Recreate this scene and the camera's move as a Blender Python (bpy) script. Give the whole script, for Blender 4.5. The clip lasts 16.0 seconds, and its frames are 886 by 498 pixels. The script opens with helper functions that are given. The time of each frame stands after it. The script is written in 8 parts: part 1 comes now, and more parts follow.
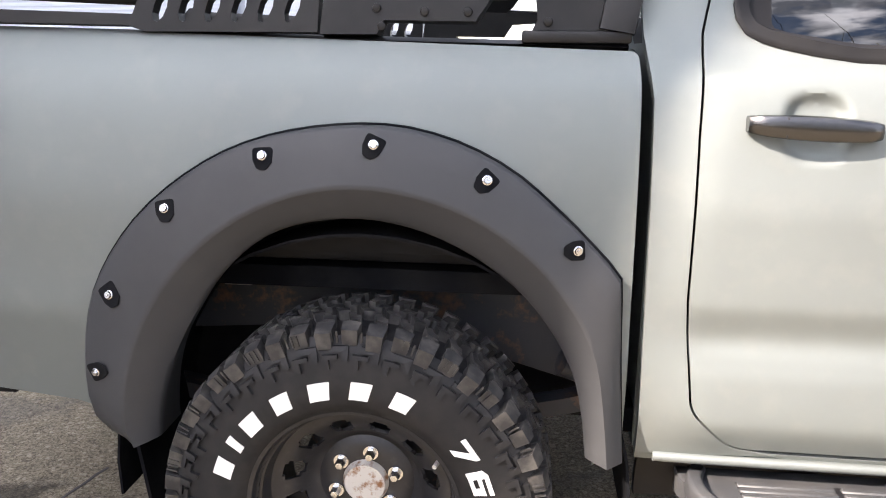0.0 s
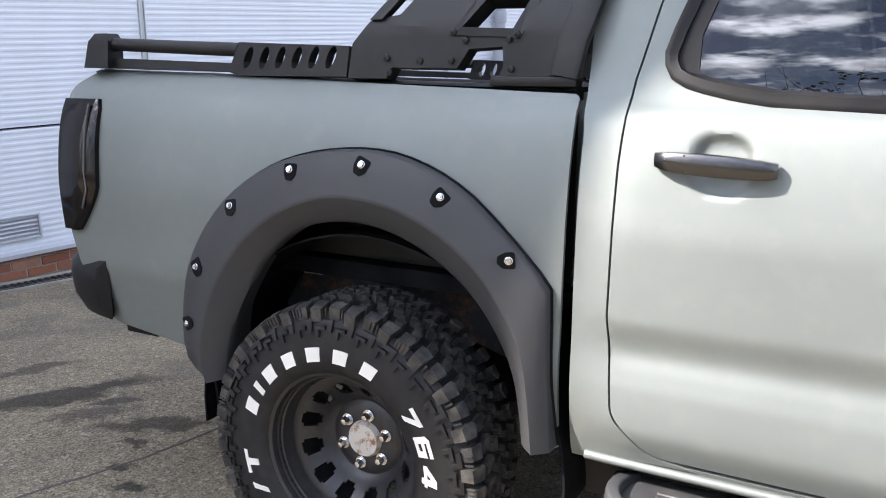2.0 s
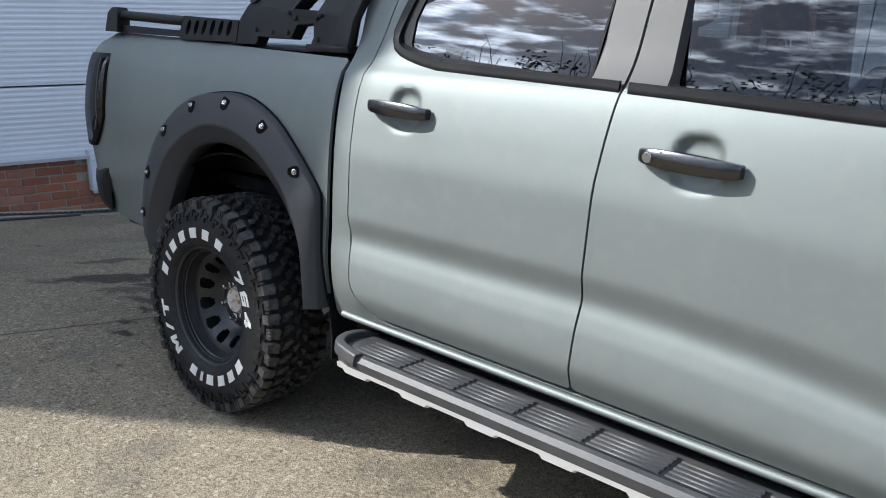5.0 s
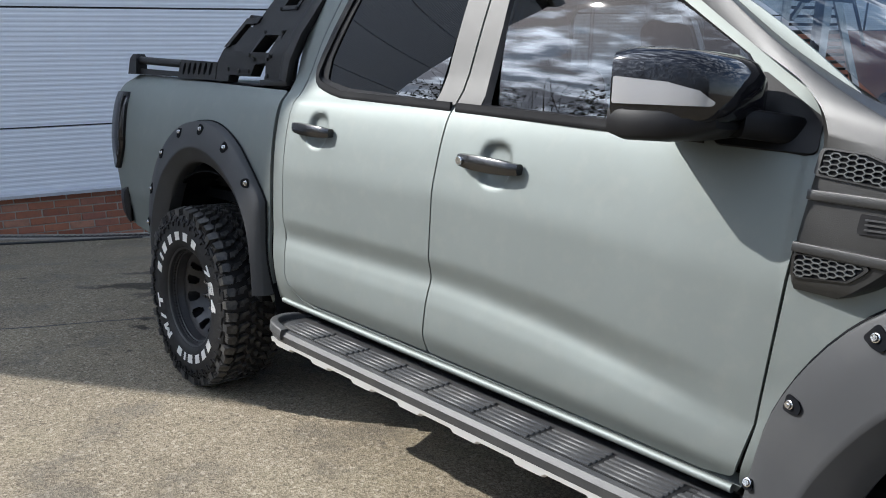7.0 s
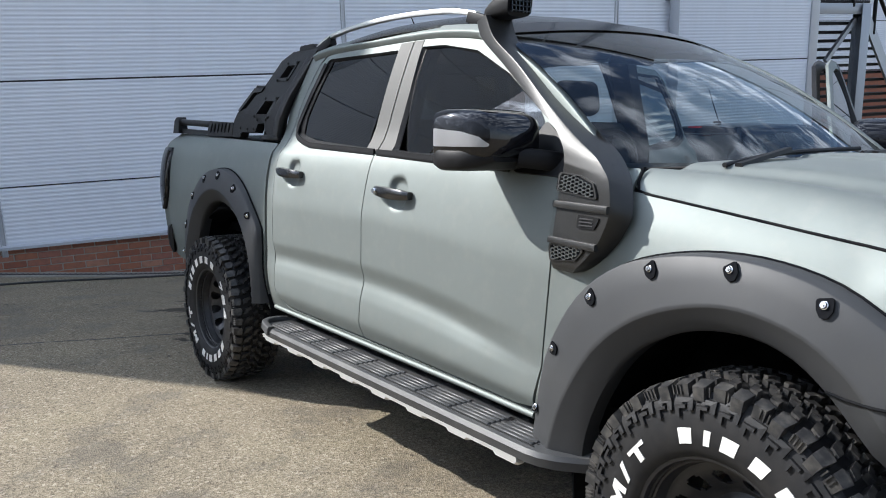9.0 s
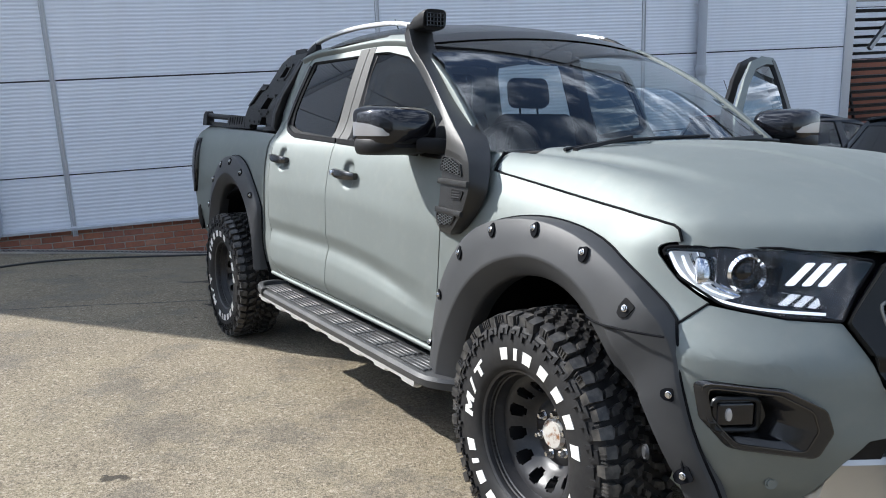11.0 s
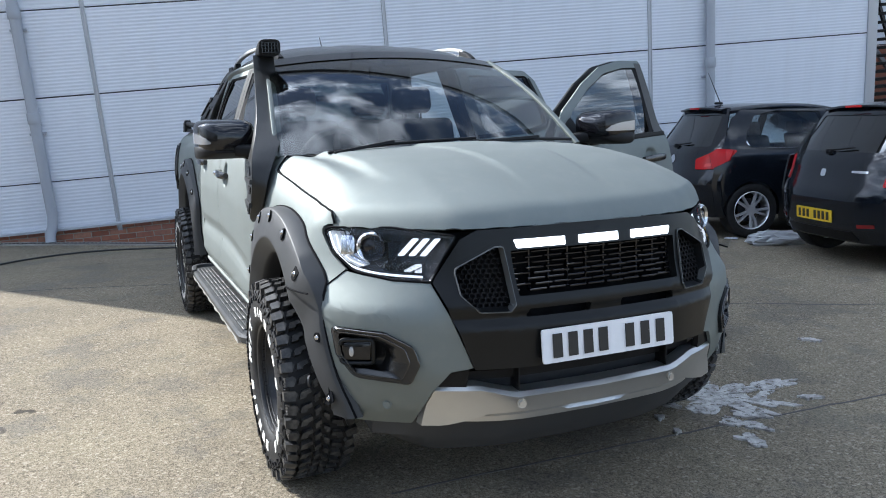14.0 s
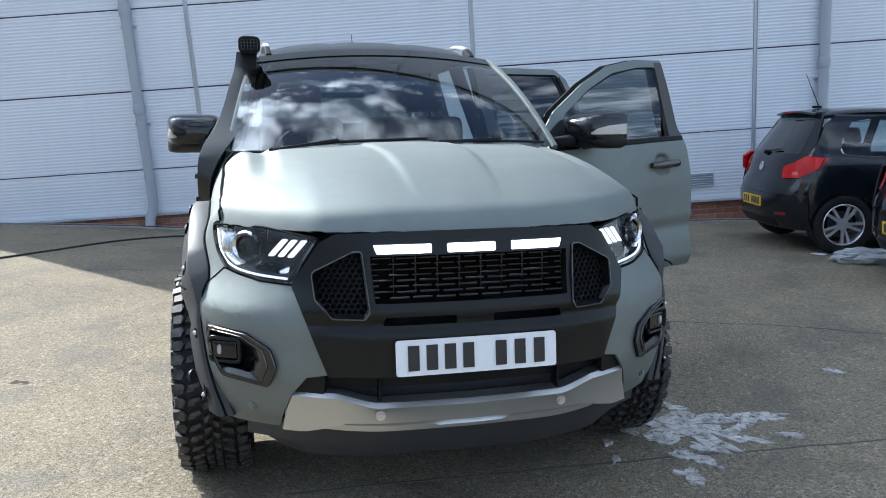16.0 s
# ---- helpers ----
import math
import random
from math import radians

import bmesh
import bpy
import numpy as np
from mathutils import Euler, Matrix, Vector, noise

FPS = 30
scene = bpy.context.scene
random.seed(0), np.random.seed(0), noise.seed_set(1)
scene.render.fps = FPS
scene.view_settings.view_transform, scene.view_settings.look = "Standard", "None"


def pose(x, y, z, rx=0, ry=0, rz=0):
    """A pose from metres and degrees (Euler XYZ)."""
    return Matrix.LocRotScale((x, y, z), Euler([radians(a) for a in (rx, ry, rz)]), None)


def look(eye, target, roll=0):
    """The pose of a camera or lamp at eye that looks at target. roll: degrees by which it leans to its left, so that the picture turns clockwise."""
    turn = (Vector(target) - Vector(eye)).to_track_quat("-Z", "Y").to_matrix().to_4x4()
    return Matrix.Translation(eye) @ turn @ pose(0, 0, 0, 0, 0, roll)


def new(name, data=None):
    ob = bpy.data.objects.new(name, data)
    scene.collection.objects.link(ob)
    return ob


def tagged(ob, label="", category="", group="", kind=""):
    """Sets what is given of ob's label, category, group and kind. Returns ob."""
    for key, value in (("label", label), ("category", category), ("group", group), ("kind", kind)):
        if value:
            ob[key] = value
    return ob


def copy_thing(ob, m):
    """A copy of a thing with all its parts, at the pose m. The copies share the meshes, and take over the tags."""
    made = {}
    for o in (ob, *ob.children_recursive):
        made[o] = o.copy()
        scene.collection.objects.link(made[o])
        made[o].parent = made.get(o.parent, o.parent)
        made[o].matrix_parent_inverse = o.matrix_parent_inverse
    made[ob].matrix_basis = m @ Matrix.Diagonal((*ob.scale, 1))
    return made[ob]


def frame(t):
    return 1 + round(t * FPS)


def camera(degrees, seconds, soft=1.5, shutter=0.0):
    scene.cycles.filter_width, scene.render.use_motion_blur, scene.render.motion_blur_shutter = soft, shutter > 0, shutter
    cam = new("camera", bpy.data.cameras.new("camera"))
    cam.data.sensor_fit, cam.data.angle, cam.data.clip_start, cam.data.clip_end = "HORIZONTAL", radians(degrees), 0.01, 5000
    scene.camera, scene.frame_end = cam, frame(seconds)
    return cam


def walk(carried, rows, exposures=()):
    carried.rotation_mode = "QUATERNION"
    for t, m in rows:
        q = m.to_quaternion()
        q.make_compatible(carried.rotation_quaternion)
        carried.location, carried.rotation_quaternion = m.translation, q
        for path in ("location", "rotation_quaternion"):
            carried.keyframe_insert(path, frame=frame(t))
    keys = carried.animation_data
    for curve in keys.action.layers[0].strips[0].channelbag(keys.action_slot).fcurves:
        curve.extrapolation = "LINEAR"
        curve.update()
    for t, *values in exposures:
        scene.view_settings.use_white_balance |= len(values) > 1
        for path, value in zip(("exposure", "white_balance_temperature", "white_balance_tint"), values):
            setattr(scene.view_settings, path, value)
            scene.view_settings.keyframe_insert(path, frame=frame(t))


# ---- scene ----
cam = camera(58.0, 16.0, 1.0)
PATH = [
    (0, (0.332, -2.382, 1.303), (0.12, -0.452, 0.823), 0.5),
    (0.5, (0.568, -2.392, 1.325), (0.006, -0.516, 0.919), 0.3),
    (1, (0.718, -2.44, 1.323), (-0.015, -0.613, 0.965), 0.3),
    (1.5, (0.876, -2.54, 1.324), (0.063, -0.752, 0.946), 0.5),
    (2, (1.093, -2.507, 1.327), (0.185, -0.772, 0.919), 0.8),
    (2.5, (1.327, -2.489, 1.32), (0.3, -0.825, 0.902), 1.3),
    (3, (1.58, -2.561, 1.31), (0.45, -0.97, 0.871), 1.7),
    (3.5, (1.868, -2.536, 1.304), (0.673, -0.997, 0.856), 2.2),
    (4, (2.107, -2.508, 1.323), (0.872, -1.006, 0.853), 2.3),
    (4.5, (2.322, -2.546, 1.311), (1.065, -1.06, 0.852), 2.8),
    (4.7, (2.378, -2.528, 1.335), (1.114, -1.051, 0.862), 2.8),
    (6.8, (3.151, -2.456, 1.327), (1.718, -1.122, 0.922), 2.4),
    (7, (3.264, -2.428, 1.336), (1.81, -1.113, 0.94), 1.8),
    (7.5, (3.496, -2.41, 1.357), (1.995, -1.137, 1.003), 1.1),
    (8, (3.743, -2.478, 1.35), (2.203, -1.243, 1.03), 0.5),
    (8.5, (3.969, -2.488, 1.35), (2.399, -1.284, 1.056), 0.3),
    (9, (4.243, -2.491, 1.349), (2.646, -1.32, 1.067), 0.2),
    (9.2, (4.316, -2.483, 1.357), (2.707, -1.33, 1.067), -0.0),
    (11.3, (5.232, -2.335, 1.357), (3.521, -1.347, 1.046), -0.3),
    (11.5, (5.323, -2.302, 1.366), (3.601, -1.333, 1.051), -0.5),
    (12, (5.539, -2.139, 1.357), (3.798, -1.208, 1.04), -0.7),
    (12.5, (5.75, -2.002, 1.374), (3.991, -1.106, 1.055), -1.0),
    (13, (5.987, -1.917, 1.379), (4.208, -1.058, 1.061), -1.5),
    (13.5, (6.168, -1.751, 1.386), (4.371, -0.931, 1.07), -1.7),
    (14, (6.315, -1.52, 1.397), (4.5, -0.742, 1.079), -1.6),
    (14.5, (6.332, -1.336, 1.388), (4.494, -0.616, 1.066), -1.2),
    (15, (6.385, -1.112, 1.401), (4.519, -0.469, 1.076), -0.9),
    (15.5, (6.502, -0.848, 1.407), (4.607, -0.299, 1.084), -0.5),
    (16, (6.5, -0.646, 1.394), (4.576, -0.205, 1.075), -0.4),
]
EXPOSURES = [(0.0, 2.50, 6750, 20), (1.5, 2.20, 6400, 18), (2.6, 1.88, 6050, 16), (3.5, 1.50, 5800, 13), (4.7, 1.16, 5750, 11), (7.0, 1.03, 5850, 11), (9.0, 1.09, 5850, 11), (12.0, 1.18, 5800, 11), (14.0, 1.34, 5700, 10), (16.0, 1.36, 5600, 8)]
walk(cam, [(t, look(eye, target, roll)) for t, eye, target, roll in PATH], EXPOSURES)

# ---- world, sun, exposure ----
world = bpy.data.worlds.new("sky")
scene.world = world
world.use_nodes = True
wn, wl = world.node_tree.nodes, world.node_tree.links
wn.clear()
w_out, w_bg = wn.new("ShaderNodeOutputWorld"), wn.new("ShaderNodeBackground")
w_sky = wn.new("ShaderNodeTexSky")
w_sky.sky_type, w_sky.sun_disc = "NISHITA", False
SUN_EL, SUN_TRAVEL = 37.0, (0.765, 0.644)
w_sky.sun_elevation = radians(SUN_EL)
w_sky.sun_rotation = math.atan2(-SUN_TRAVEL[0], -SUN_TRAVEL[1])
w_co, w_sep = wn.new("ShaderNodeTexCoord"), wn.new("ShaderNodeSeparateXYZ")
wl.new(w_co.outputs["Generated"], w_sep.inputs[0])


def w_math(op, a, b=0.0, c=0.0):
    n = wn.new("ShaderNodeMath")
    n.operation = op
    for i, v in enumerate((a, b, c)):
        if isinstance(v, (int, float)):
            n.inputs[i].default_value = v
        else:
            wl.new(v, n.inputs[i])
    return n.outputs[0]


# broken cloud on a flat layer overhead
w_up = w_math("ADD", w_math("MAXIMUM", w_sep.outputs[2], 0.0), 0.12)
w_flat = wn.new("ShaderNodeCombineXYZ")
wl.new(w_math("DIVIDE", w_sep.outputs[0], w_up), w_flat.inputs[0])
wl.new(w_math("DIVIDE", w_sep.outputs[1], w_up), w_flat.inputs[1])
w_noise = wn.new("ShaderNodeTexNoise")
w_noise.inputs["Scale"].default_value, w_noise.inputs["Detail"].default_value, w_noise.inputs["Roughness"].default_value = 6.0, 10, 0.58
w_map = wn.new("ShaderNodeMapping")
w_map.inputs["Location"].default_value = (3.1, 1.7, 0.4)
wl.new(w_flat.outputs[0], w_map.inputs[0])
wl.new(w_map.outputs[0], w_noise.inputs["Vector"])
w_ramp = wn.new("ShaderNodeValToRGB")
w_ramp.color_ramp.elements[0].position, w_ramp.color_ramp.elements[1].position = 0.46, 0.575
wl.new(w_noise.outputs[0], w_ramp.inputs[0])
w_shade = wn.new("ShaderNodeTexNoise")
w_shade.inputs["Scale"].default_value, w_shade.inputs["Detail"].default_value = 8.0, 7
wl.new(w_flat.outputs[0], w_shade.inputs["Vector"])
w_cloud = wn.new("ShaderNodeMix")
w_cloud.data_type = "RGBA"
w_cloud.inputs[6].default_value, w_cloud.inputs[7].default_value = (3.0, 3.4, 4.0, 1), (18, 19, 20, 1)
w_sr = wn.new("ShaderNodeValToRGB")
w_sr.color_ramp.elements[0].position, w_sr.color_ramp.elements[1].position = 0.41, 0.62
wl.new(w_shade.outputs[0], w_sr.inputs[0])
wl.new(w_sr.outputs[0], w_cloud.inputs[0])
w_mix = wn.new("ShaderNodeMix")
w_mix.data_type = "RGBA"
wl.new(w_math("MULTIPLY", w_ramp.outputs[0], 0.96), w_mix.inputs[0])
wl.new(w_sky.outputs[0], w_mix.inputs[6])
# thin cloud is brighter towards the sun
se, ce = math.sin(radians(SUN_EL)), math.cos(radians(SUN_EL))
hx, hy = SUN_TRAVEL[0] / math.hypot(*SUN_TRAVEL), SUN_TRAVEL[1] / math.hypot(*SUN_TRAVEL)
w_dot = wn.new("ShaderNodeVectorMath")
w_dot.operation = "DOT_PRODUCT"
wl.new(w_co.outputs["Generated"], w_dot.inputs[0])
w_dot.inputs[1].default_value = (-hx * ce, -hy * ce, se)
w_glow = w_math("ADD", w_math("MULTIPLY", w_math("POWER", w_math("MAXIMUM", w_dot.outputs["Value"], 0.0), 7.0), 4.0), 1.0)
w_scale = wn.new("ShaderNodeVectorMath")
w_scale.operation = "SCALE"
wl.new(w_cloud.outputs[2], w_scale.inputs[0])
wl.new(w_glow, w_scale.inputs["Scale"])
wl.new(w_scale.outputs[0], w_mix.inputs[7])
wl.new(w_mix.outputs[2], w_bg.inputs[0])
w_bg.inputs[1].default_value = 0.071
wl.new(w_bg.outputs[0], w_out.inputs[0])

sun = new("sun", bpy.data.lights.new("sun", "SUN"))
sun.data.energy, sun.data.angle, sun.data.color = 4.0, radians(0.53), (1.0, 0.925, 0.80)
sun.matrix_world = look((-12 * hx, -12 * hy, 12), Vector((-12 * hx, -12 * hy, 12)) + Vector((hx * ce, hy * ce, -se)))

# ---- materials ----


class Mat:
    """A small writer of node materials."""

    def __init__(self, name, color=(0.5, 0.5, 0.5), rough=0.5, metal=0.0, spec=0.5, coat=0.0, coat_rough=0.05):
        self.m = bpy.data.materials.new(name)
        self.m.use_nodes = True
        self.t = self.m.node_tree
        self.b = self.t.nodes["Principled BSDF"]
        self.out = self.t.nodes["Material Output"]
        for key, v in (("Base Color", (*color, 1)), ("Roughness", rough), ("Metallic", metal), ("Specular IOR Level", spec), ("Coat Weight", coat), ("Coat Roughness", coat_rough)):
            self.b.inputs[key].default_value = v

    def node(self, kind, **inputs):
        n = self.t.nodes.new(kind)
        for key, v in inputs.items():
            self.put(v, n.inputs[key.replace("_", " ")])
        return n

    def put(self, v, socket):
        if isinstance(v, bpy.types.NodeSocket):
            self.t.links.new(v, socket)
        else:
            socket.default_value = v

    def coords(self, kind="Object"):
        return self.node("ShaderNodeTexCoord").outputs[kind]

    def place(self):
        return self.node("ShaderNodeNewGeometry").outputs["Position"]

    def noise(self, scale, detail=4, rough=0.55, vec=None, stretch=None):
        vec = vec or self.coords()
        if stretch:
            mp = self.node("ShaderNodeMapping", Vector=vec)
            mp.inputs["Scale"].default_value = stretch
            vec = mp.outputs[0]
        return self.node("ShaderNodeTexNoise", Vector=vec, Scale=float(scale), Detail=float(detail), Roughness=rough).outputs[0]

    def ramp(self, fac, stops):
        r = self.node("ShaderNodeValToRGB", Fac=fac)
        e = r.color_ramp.elements
        while len(e) < len(stops):
            e.new(0.5)
        for el, (p, c) in zip(e, stops):
            el.position = p
            el.color = (*c, 1) if isinstance(c, tuple) else (c, c, c, 1)
        return r.outputs[0]

    def mix(self, fac, a, b, mode="MIX"):
        n = self.t.nodes.new("ShaderNodeMix")
        n.data_type, n.blend_type = "RGBA", mode
        self.put(fac, n.inputs[0])
        for v, s in ((a, n.inputs[6]), (b, n.inputs[7])):
            self.put((*v, 1) if isinstance(v, tuple) else v, s)
        return n.outputs[2]

    def math(self, op, a, b=0.0):
        n = self.t.nodes.new("ShaderNodeMath")
        n.operation = op
        self.put(a, n.inputs[0])
        self.put(b, n.inputs[1])
        return n.outputs[0]

    def color(self, v):
        self.put(v, self.b.inputs["Base Color"])
        return self

    def rough(self, v):
        self.put(v, self.b.inputs["Roughness"])
        return self

    def bump(self, height, strength=0.3, dist=0.01):
        n = self.node("ShaderNodeBump", Height=height, Strength=strength, Distance=dist)
        self.t.links.new(n.outputs[0], self.b.inputs["Normal"])
        return self


def satin_paint(name, col, metal=0.72, rough=0.64):
    p = Mat(name, col, rough, metal)
    big, dust, fleck = p.noise(2.2, 3), p.noise(16, 5), p.noise(900, 2)
    c = p.mix(p.ramp(big, [(0.3, 0.0), (0.7, 1.0)]), tuple(v * 0.95 for v in col), tuple(min(1, v * 1.05) for v in col))
    c = p.mix(p.math("MULTIPLY", p.ramp(dust, [(0.5, 0.0), (0.8, 1.0)]), 0.10), c, (0.42, 0.40, 0.35))
    p.color(c)
    p.rough(p.math("ADD", rough - 0.03, p.math("MULTIPLY", dust, 0.07)))
    p.bump(fleck, 0.03, 0.0006)
    return p.m


def plastic(name, col, rough=0.55, grain=0.12, scale=700, dust=0.12, spec=0.3):
    p = Mat(name, col, rough, spec=spec)
    blotch, fine = p.noise(7, 5), p.noise(scale, 3)
    p.color(p.mix(p.math("MULTIPLY", p.ramp(blotch, [(0.45, 0.0), (0.75, 1.0)]), dust), col, (0.20, 0.19, 0.17)))
    p.rough(p.math("ADD", rough - 0.06, p.math("MULTIPLY", blotch, 0.14)))
    p.bump(fine, grain, 0.0012)
    return p.m


def plain(name, col, rough=0.4, metal=0.0, coat=0.0, spec=0.5):
    p = Mat(name, col, rough, metal, spec, coat=coat)
    n = p.noise(30, 4)
    p.rough(p.math("ADD", max(0.02, rough - 0.03), p.math("MULTIPLY", n, 0.06)))
    p.color(p.mix(p.math("MULTIPLY", n, 0.25), col, tuple(v * 0.82 for v in col)))
    return p.m


PANES = []


def glass(name, tint, ior=1.5, film=0.0):
    """The outer face of a pane; its inner face is CLEAR."""
    p = Mat(name)
    t = p.t
    tr = p.node("ShaderNodeBsdfTransparent", Color=(*tint, 1))
    gl = p.node("ShaderNodeBsdfGlossy", Color=(1, 1, 1, 1), Roughness=0.008)
    fr = p.node("ShaderNodeFresnel", IOR=ior)
    mx = p.node("ShaderNodeMixShader", Fac=fr.outputs[0])
    t.links.new(tr.outputs[0], mx.inputs[1])
    t.links.new(gl.outputs[0], mx.inputs[2])
    last = mx.outputs[0]
    if film:
        df = p.node("ShaderNodeBsdfDiffuse", Color=(0.6, 0.6, 0.57, 1))
        spots = p.math("MULTIPLY", p.ramp(p.noise(55, 6, 0.7), [(0.5, 0.0), (0.72, 1.0)]), film)
        m2 = p.node("ShaderNodeMixShader", Fac=spots)
        t.links.new(last, m2.inputs[1])
        t.links.new(df.outputs[0], m2.inputs[2])
        last = m2.outputs[0]
    t.links.new(last, p.out.inputs[0])
    PANES.append(p.m)
    return p.m


def lamp_mat(name, col, strength):
    p = Mat(name, (0.9, 0.9, 0.9), 0.2)
    p.b.inputs["Emission Color"].default_value = (*col, 1)
    p.b.inputs["Emission Strength"].default_value = strength
    return p.m


PAINT = satin_paint("satin_grey_green_paint", (0.188, 0.208, 0.200))
FLARE = plastic("dark_grey_plastic", (0.034, 0.035, 0.037), 0.52, 0.05, dust=0.05, spec=0.35)
TRIM = plastic("black_trim_plastic", (0.006, 0.006, 0.007), 0.5, 0.1, dust=0.04, spec=0.2)
COARSE = plastic("coarse_black_plastic", (0.010, 0.0098, 0.0094), 0.40, 0.30, 520, 0.04, 0.5)
POWDER = plastic("black_powder_coat", (0.007, 0.007, 0.0075), 0.46, 0.2, 900, 0.05)
STEPGREY = plastic("grey_step_plastic", (0.042, 0.043, 0.045), 0.42, 0.3, 500, 0.2)
GLOSS = plain("gloss_black", (0.006, 0.006, 0.008), 0.07)
PILLAR = plain("satin_dark_pillar_film", (0.058, 0.057, 0.054), 0.52, spec=0.3)
CHROME = plain("chrome", (0.75, 0.75, 0.76), 0.09, 1.0)
DARKCHROME = plain("dark_chrome", (0.10, 0.098, 0.098), 0.22, 1.0)
SILVER = plain("silver_paint", (0.62, 0.62, 0.61), 0.36, 0.5)
BOLT = plain("stainless_bolt", (0.62, 0.62, 0.62), 0.22, 1.0)
GLASS_DARK = glass("privacy_glass", (0.010, 0.011, 0.0115), 1.7, 0.012)
GLASS_TINT = glass("tinted_glass", (0.16, 0.18, 0.175), 1.58, 0.012)
GLASS_SCREEN = glass("windscreen_glass", (0.46, 0.53, 0.53), 1.56, 0.012)
GLASS_CLEAR = glass("lamp_cover", (0.90, 0.91, 0.93), 1.45)
clr = Mat("clear_inner_face")
clr.t.links.new(clr.node("ShaderNodeBsdfTransparent", Color=(1, 1, 1, 1)).outputs[0], clr.out.inputs[0])
CLEAR = clr.m
# underbody black; also stands in for the shade in the flares' bolt recesses
UNDER = plastic("dirty_underbody_and_shade", (0.005, 0.0055, 0.007), 0.8, 0.5, 60, 0.06, 0.05)
LED = lamp_mat("white_led", (0.97, 0.99, 1.0), 1.6)
LED_SOFT = lamp_mat("white_led_bar", (0.95, 0.97, 1.0), 0.42)
RED = plain("red_lens", (0.50, 0.008, 0.010), 0.16, spec=0.3)
SEAT = plastic("dark_seat_fabric", (0.03, 0.03, 0.032), 0.8, 0.4, 300)
PLATE_W = plain("white_plate", (0.74, 0.75, 0.78), 0.3)
PLATE_Y = plain("yellow_plate", (0.75, 0.50, 0.02), 0.35)
INK = plain("black_ink", (0.012, 0.012, 0.013), 0.4)
WHITE = plain("white_tyre_letter", (0.74, 0.73, 0.69), 0.6)
LENS_W = plain("clear_indicator_lens", (0.42, 0.42, 0.43), 0.22, 0.5, 0.3)

rub = Mat("tyre_rubber", (0.018, 0.0175, 0.0175), 0.62, spec=0.35)
_d = rub.ramp(rub.noise(22, 6), [(0.42, 0.0), (0.8, 1.0)])
rub.color(rub.mix(rub.math("MULTIPLY", _d, 0.28), (0.008, 0.008, 0.009), (0.045, 0.041, 0.036)))
rub.rough(rub.math("ADD", 0.52, rub.math("MULTIPLY", rub.noise(40, 4), 0.22)))
rub.bump(rub.noise(500, 3), 0.15, 0.001)
RUBBER = rub.m

tread = Mat("tread_rubber", (0.03, 0.03, 0.031), 0.5)
_d = tread.ramp(tread.noise(35, 6), [(0.42, 0.0), (0.68, 1.0)])
tread.color(tread.mix(tread.math("MULTIPLY", _d, 0.42), (0.014, 0.014, 0.015), (0.13, 0.12, 0.105)))
TREAD = tread.m

steel = Mat("black_steel_wheel_paint", (0.03, 0.03, 0.031), 0.36)
steel.rough(steel.math("ADD", 0.30, steel.math("MULTIPLY", steel.noise(25, 5), 0.2)))
steel.color(steel.mix(steel.math("MULTIPLY", steel.ramp(steel.noise(60, 6), [(0.55, 0.0), (0.75, 1.0)]), 0.3), (0.016, 0.016, 0.018), (0.07, 0.066, 0.06)))
STEEL = steel.m

rust = Mat("rusty_hub", (0.5, 0.48, 0.45), 0.55, 0.2)
_r = rust.ramp(rust.noise(45, 7, 0.65), [(0.50, 0.0), (0.64, 1.0)])
rust.color(rust.mix(_r, (0.50, 0.48, 0.44), (0.22, 0.10, 0.04)))
RUST = rust.m

chas = Mat("chassis_steel", (0.02, 0.021, 0.024), 0.5)
_r = chas.ramp(chas.noise(14, 8, 0.7), [(0.52, 0.0), (0.66, 1.0)])
chas.color(chas.mix(chas.math("MULTIPLY", _r, 0.75), (0.026, 0.029, 0.035), (0.19, 0.10, 0.045)))
CHASSIS = chas.m
BLADE = plain("brushed_silver_bumper_paint", (0.50, 0.50, 0.49), 0.30, 0.85)
ROOFBLACK = plain("satin_black_roof", (0.012, 0.013, 0.014), 0.22, spec=0.4)
SATINBLACK = plain("satin_black_grille_plastic", (0.007, 0.0075, 0.008), 0.30, spec=0.25)
LAMPGREY = plain("lamp_inside_grey", (0.05, 0.05, 0.055), 0.25, 0.5)
HEXGREY = plain("grey_satin_frame", (0.11, 0.115, 0.115), 0.32, 0.3)

asp = Mat("worn_asphalt", (0.2, 0.19, 0.17), 0.85, spec=0.15)
_p = asp.place()
grain = asp.noise(340, 3, 0.6, _p)
vor = asp.node("ShaderNodeTexVoronoi", Vector=_p, Scale=185.0)
stone = vor.outputs["Color"]
stone_v = asp.node("ShaderNodeSeparateColor", Color=stone).outputs[0]
patch = asp.noise(0.55, 5, 0.6, _p)
stain = asp.ramp(asp.noise(1.5, 7, 0.65, _p), [(0.52, 0.0), (0.60, 1.0)])
spots = asp.ramp(asp.noise(5.5, 5, 0.6, _p), [(0.67, 0.0), (0.73, 1.0)])
moss = asp.ramp(asp.noise(1.1, 6, 0.6, _p), [(0.50, 0.0), (0.72, 1.0)])
base = asp.mix(asp.ramp(patch, [(0.3, 0.0), (0.7, 1.0)]), (0.158, 0.129, 0.086), (0.258, 0.211, 0.143))
base = asp.mix(asp.math("MULTIPLY", moss, 0.35), base, (0.25, 0.222, 0.128))
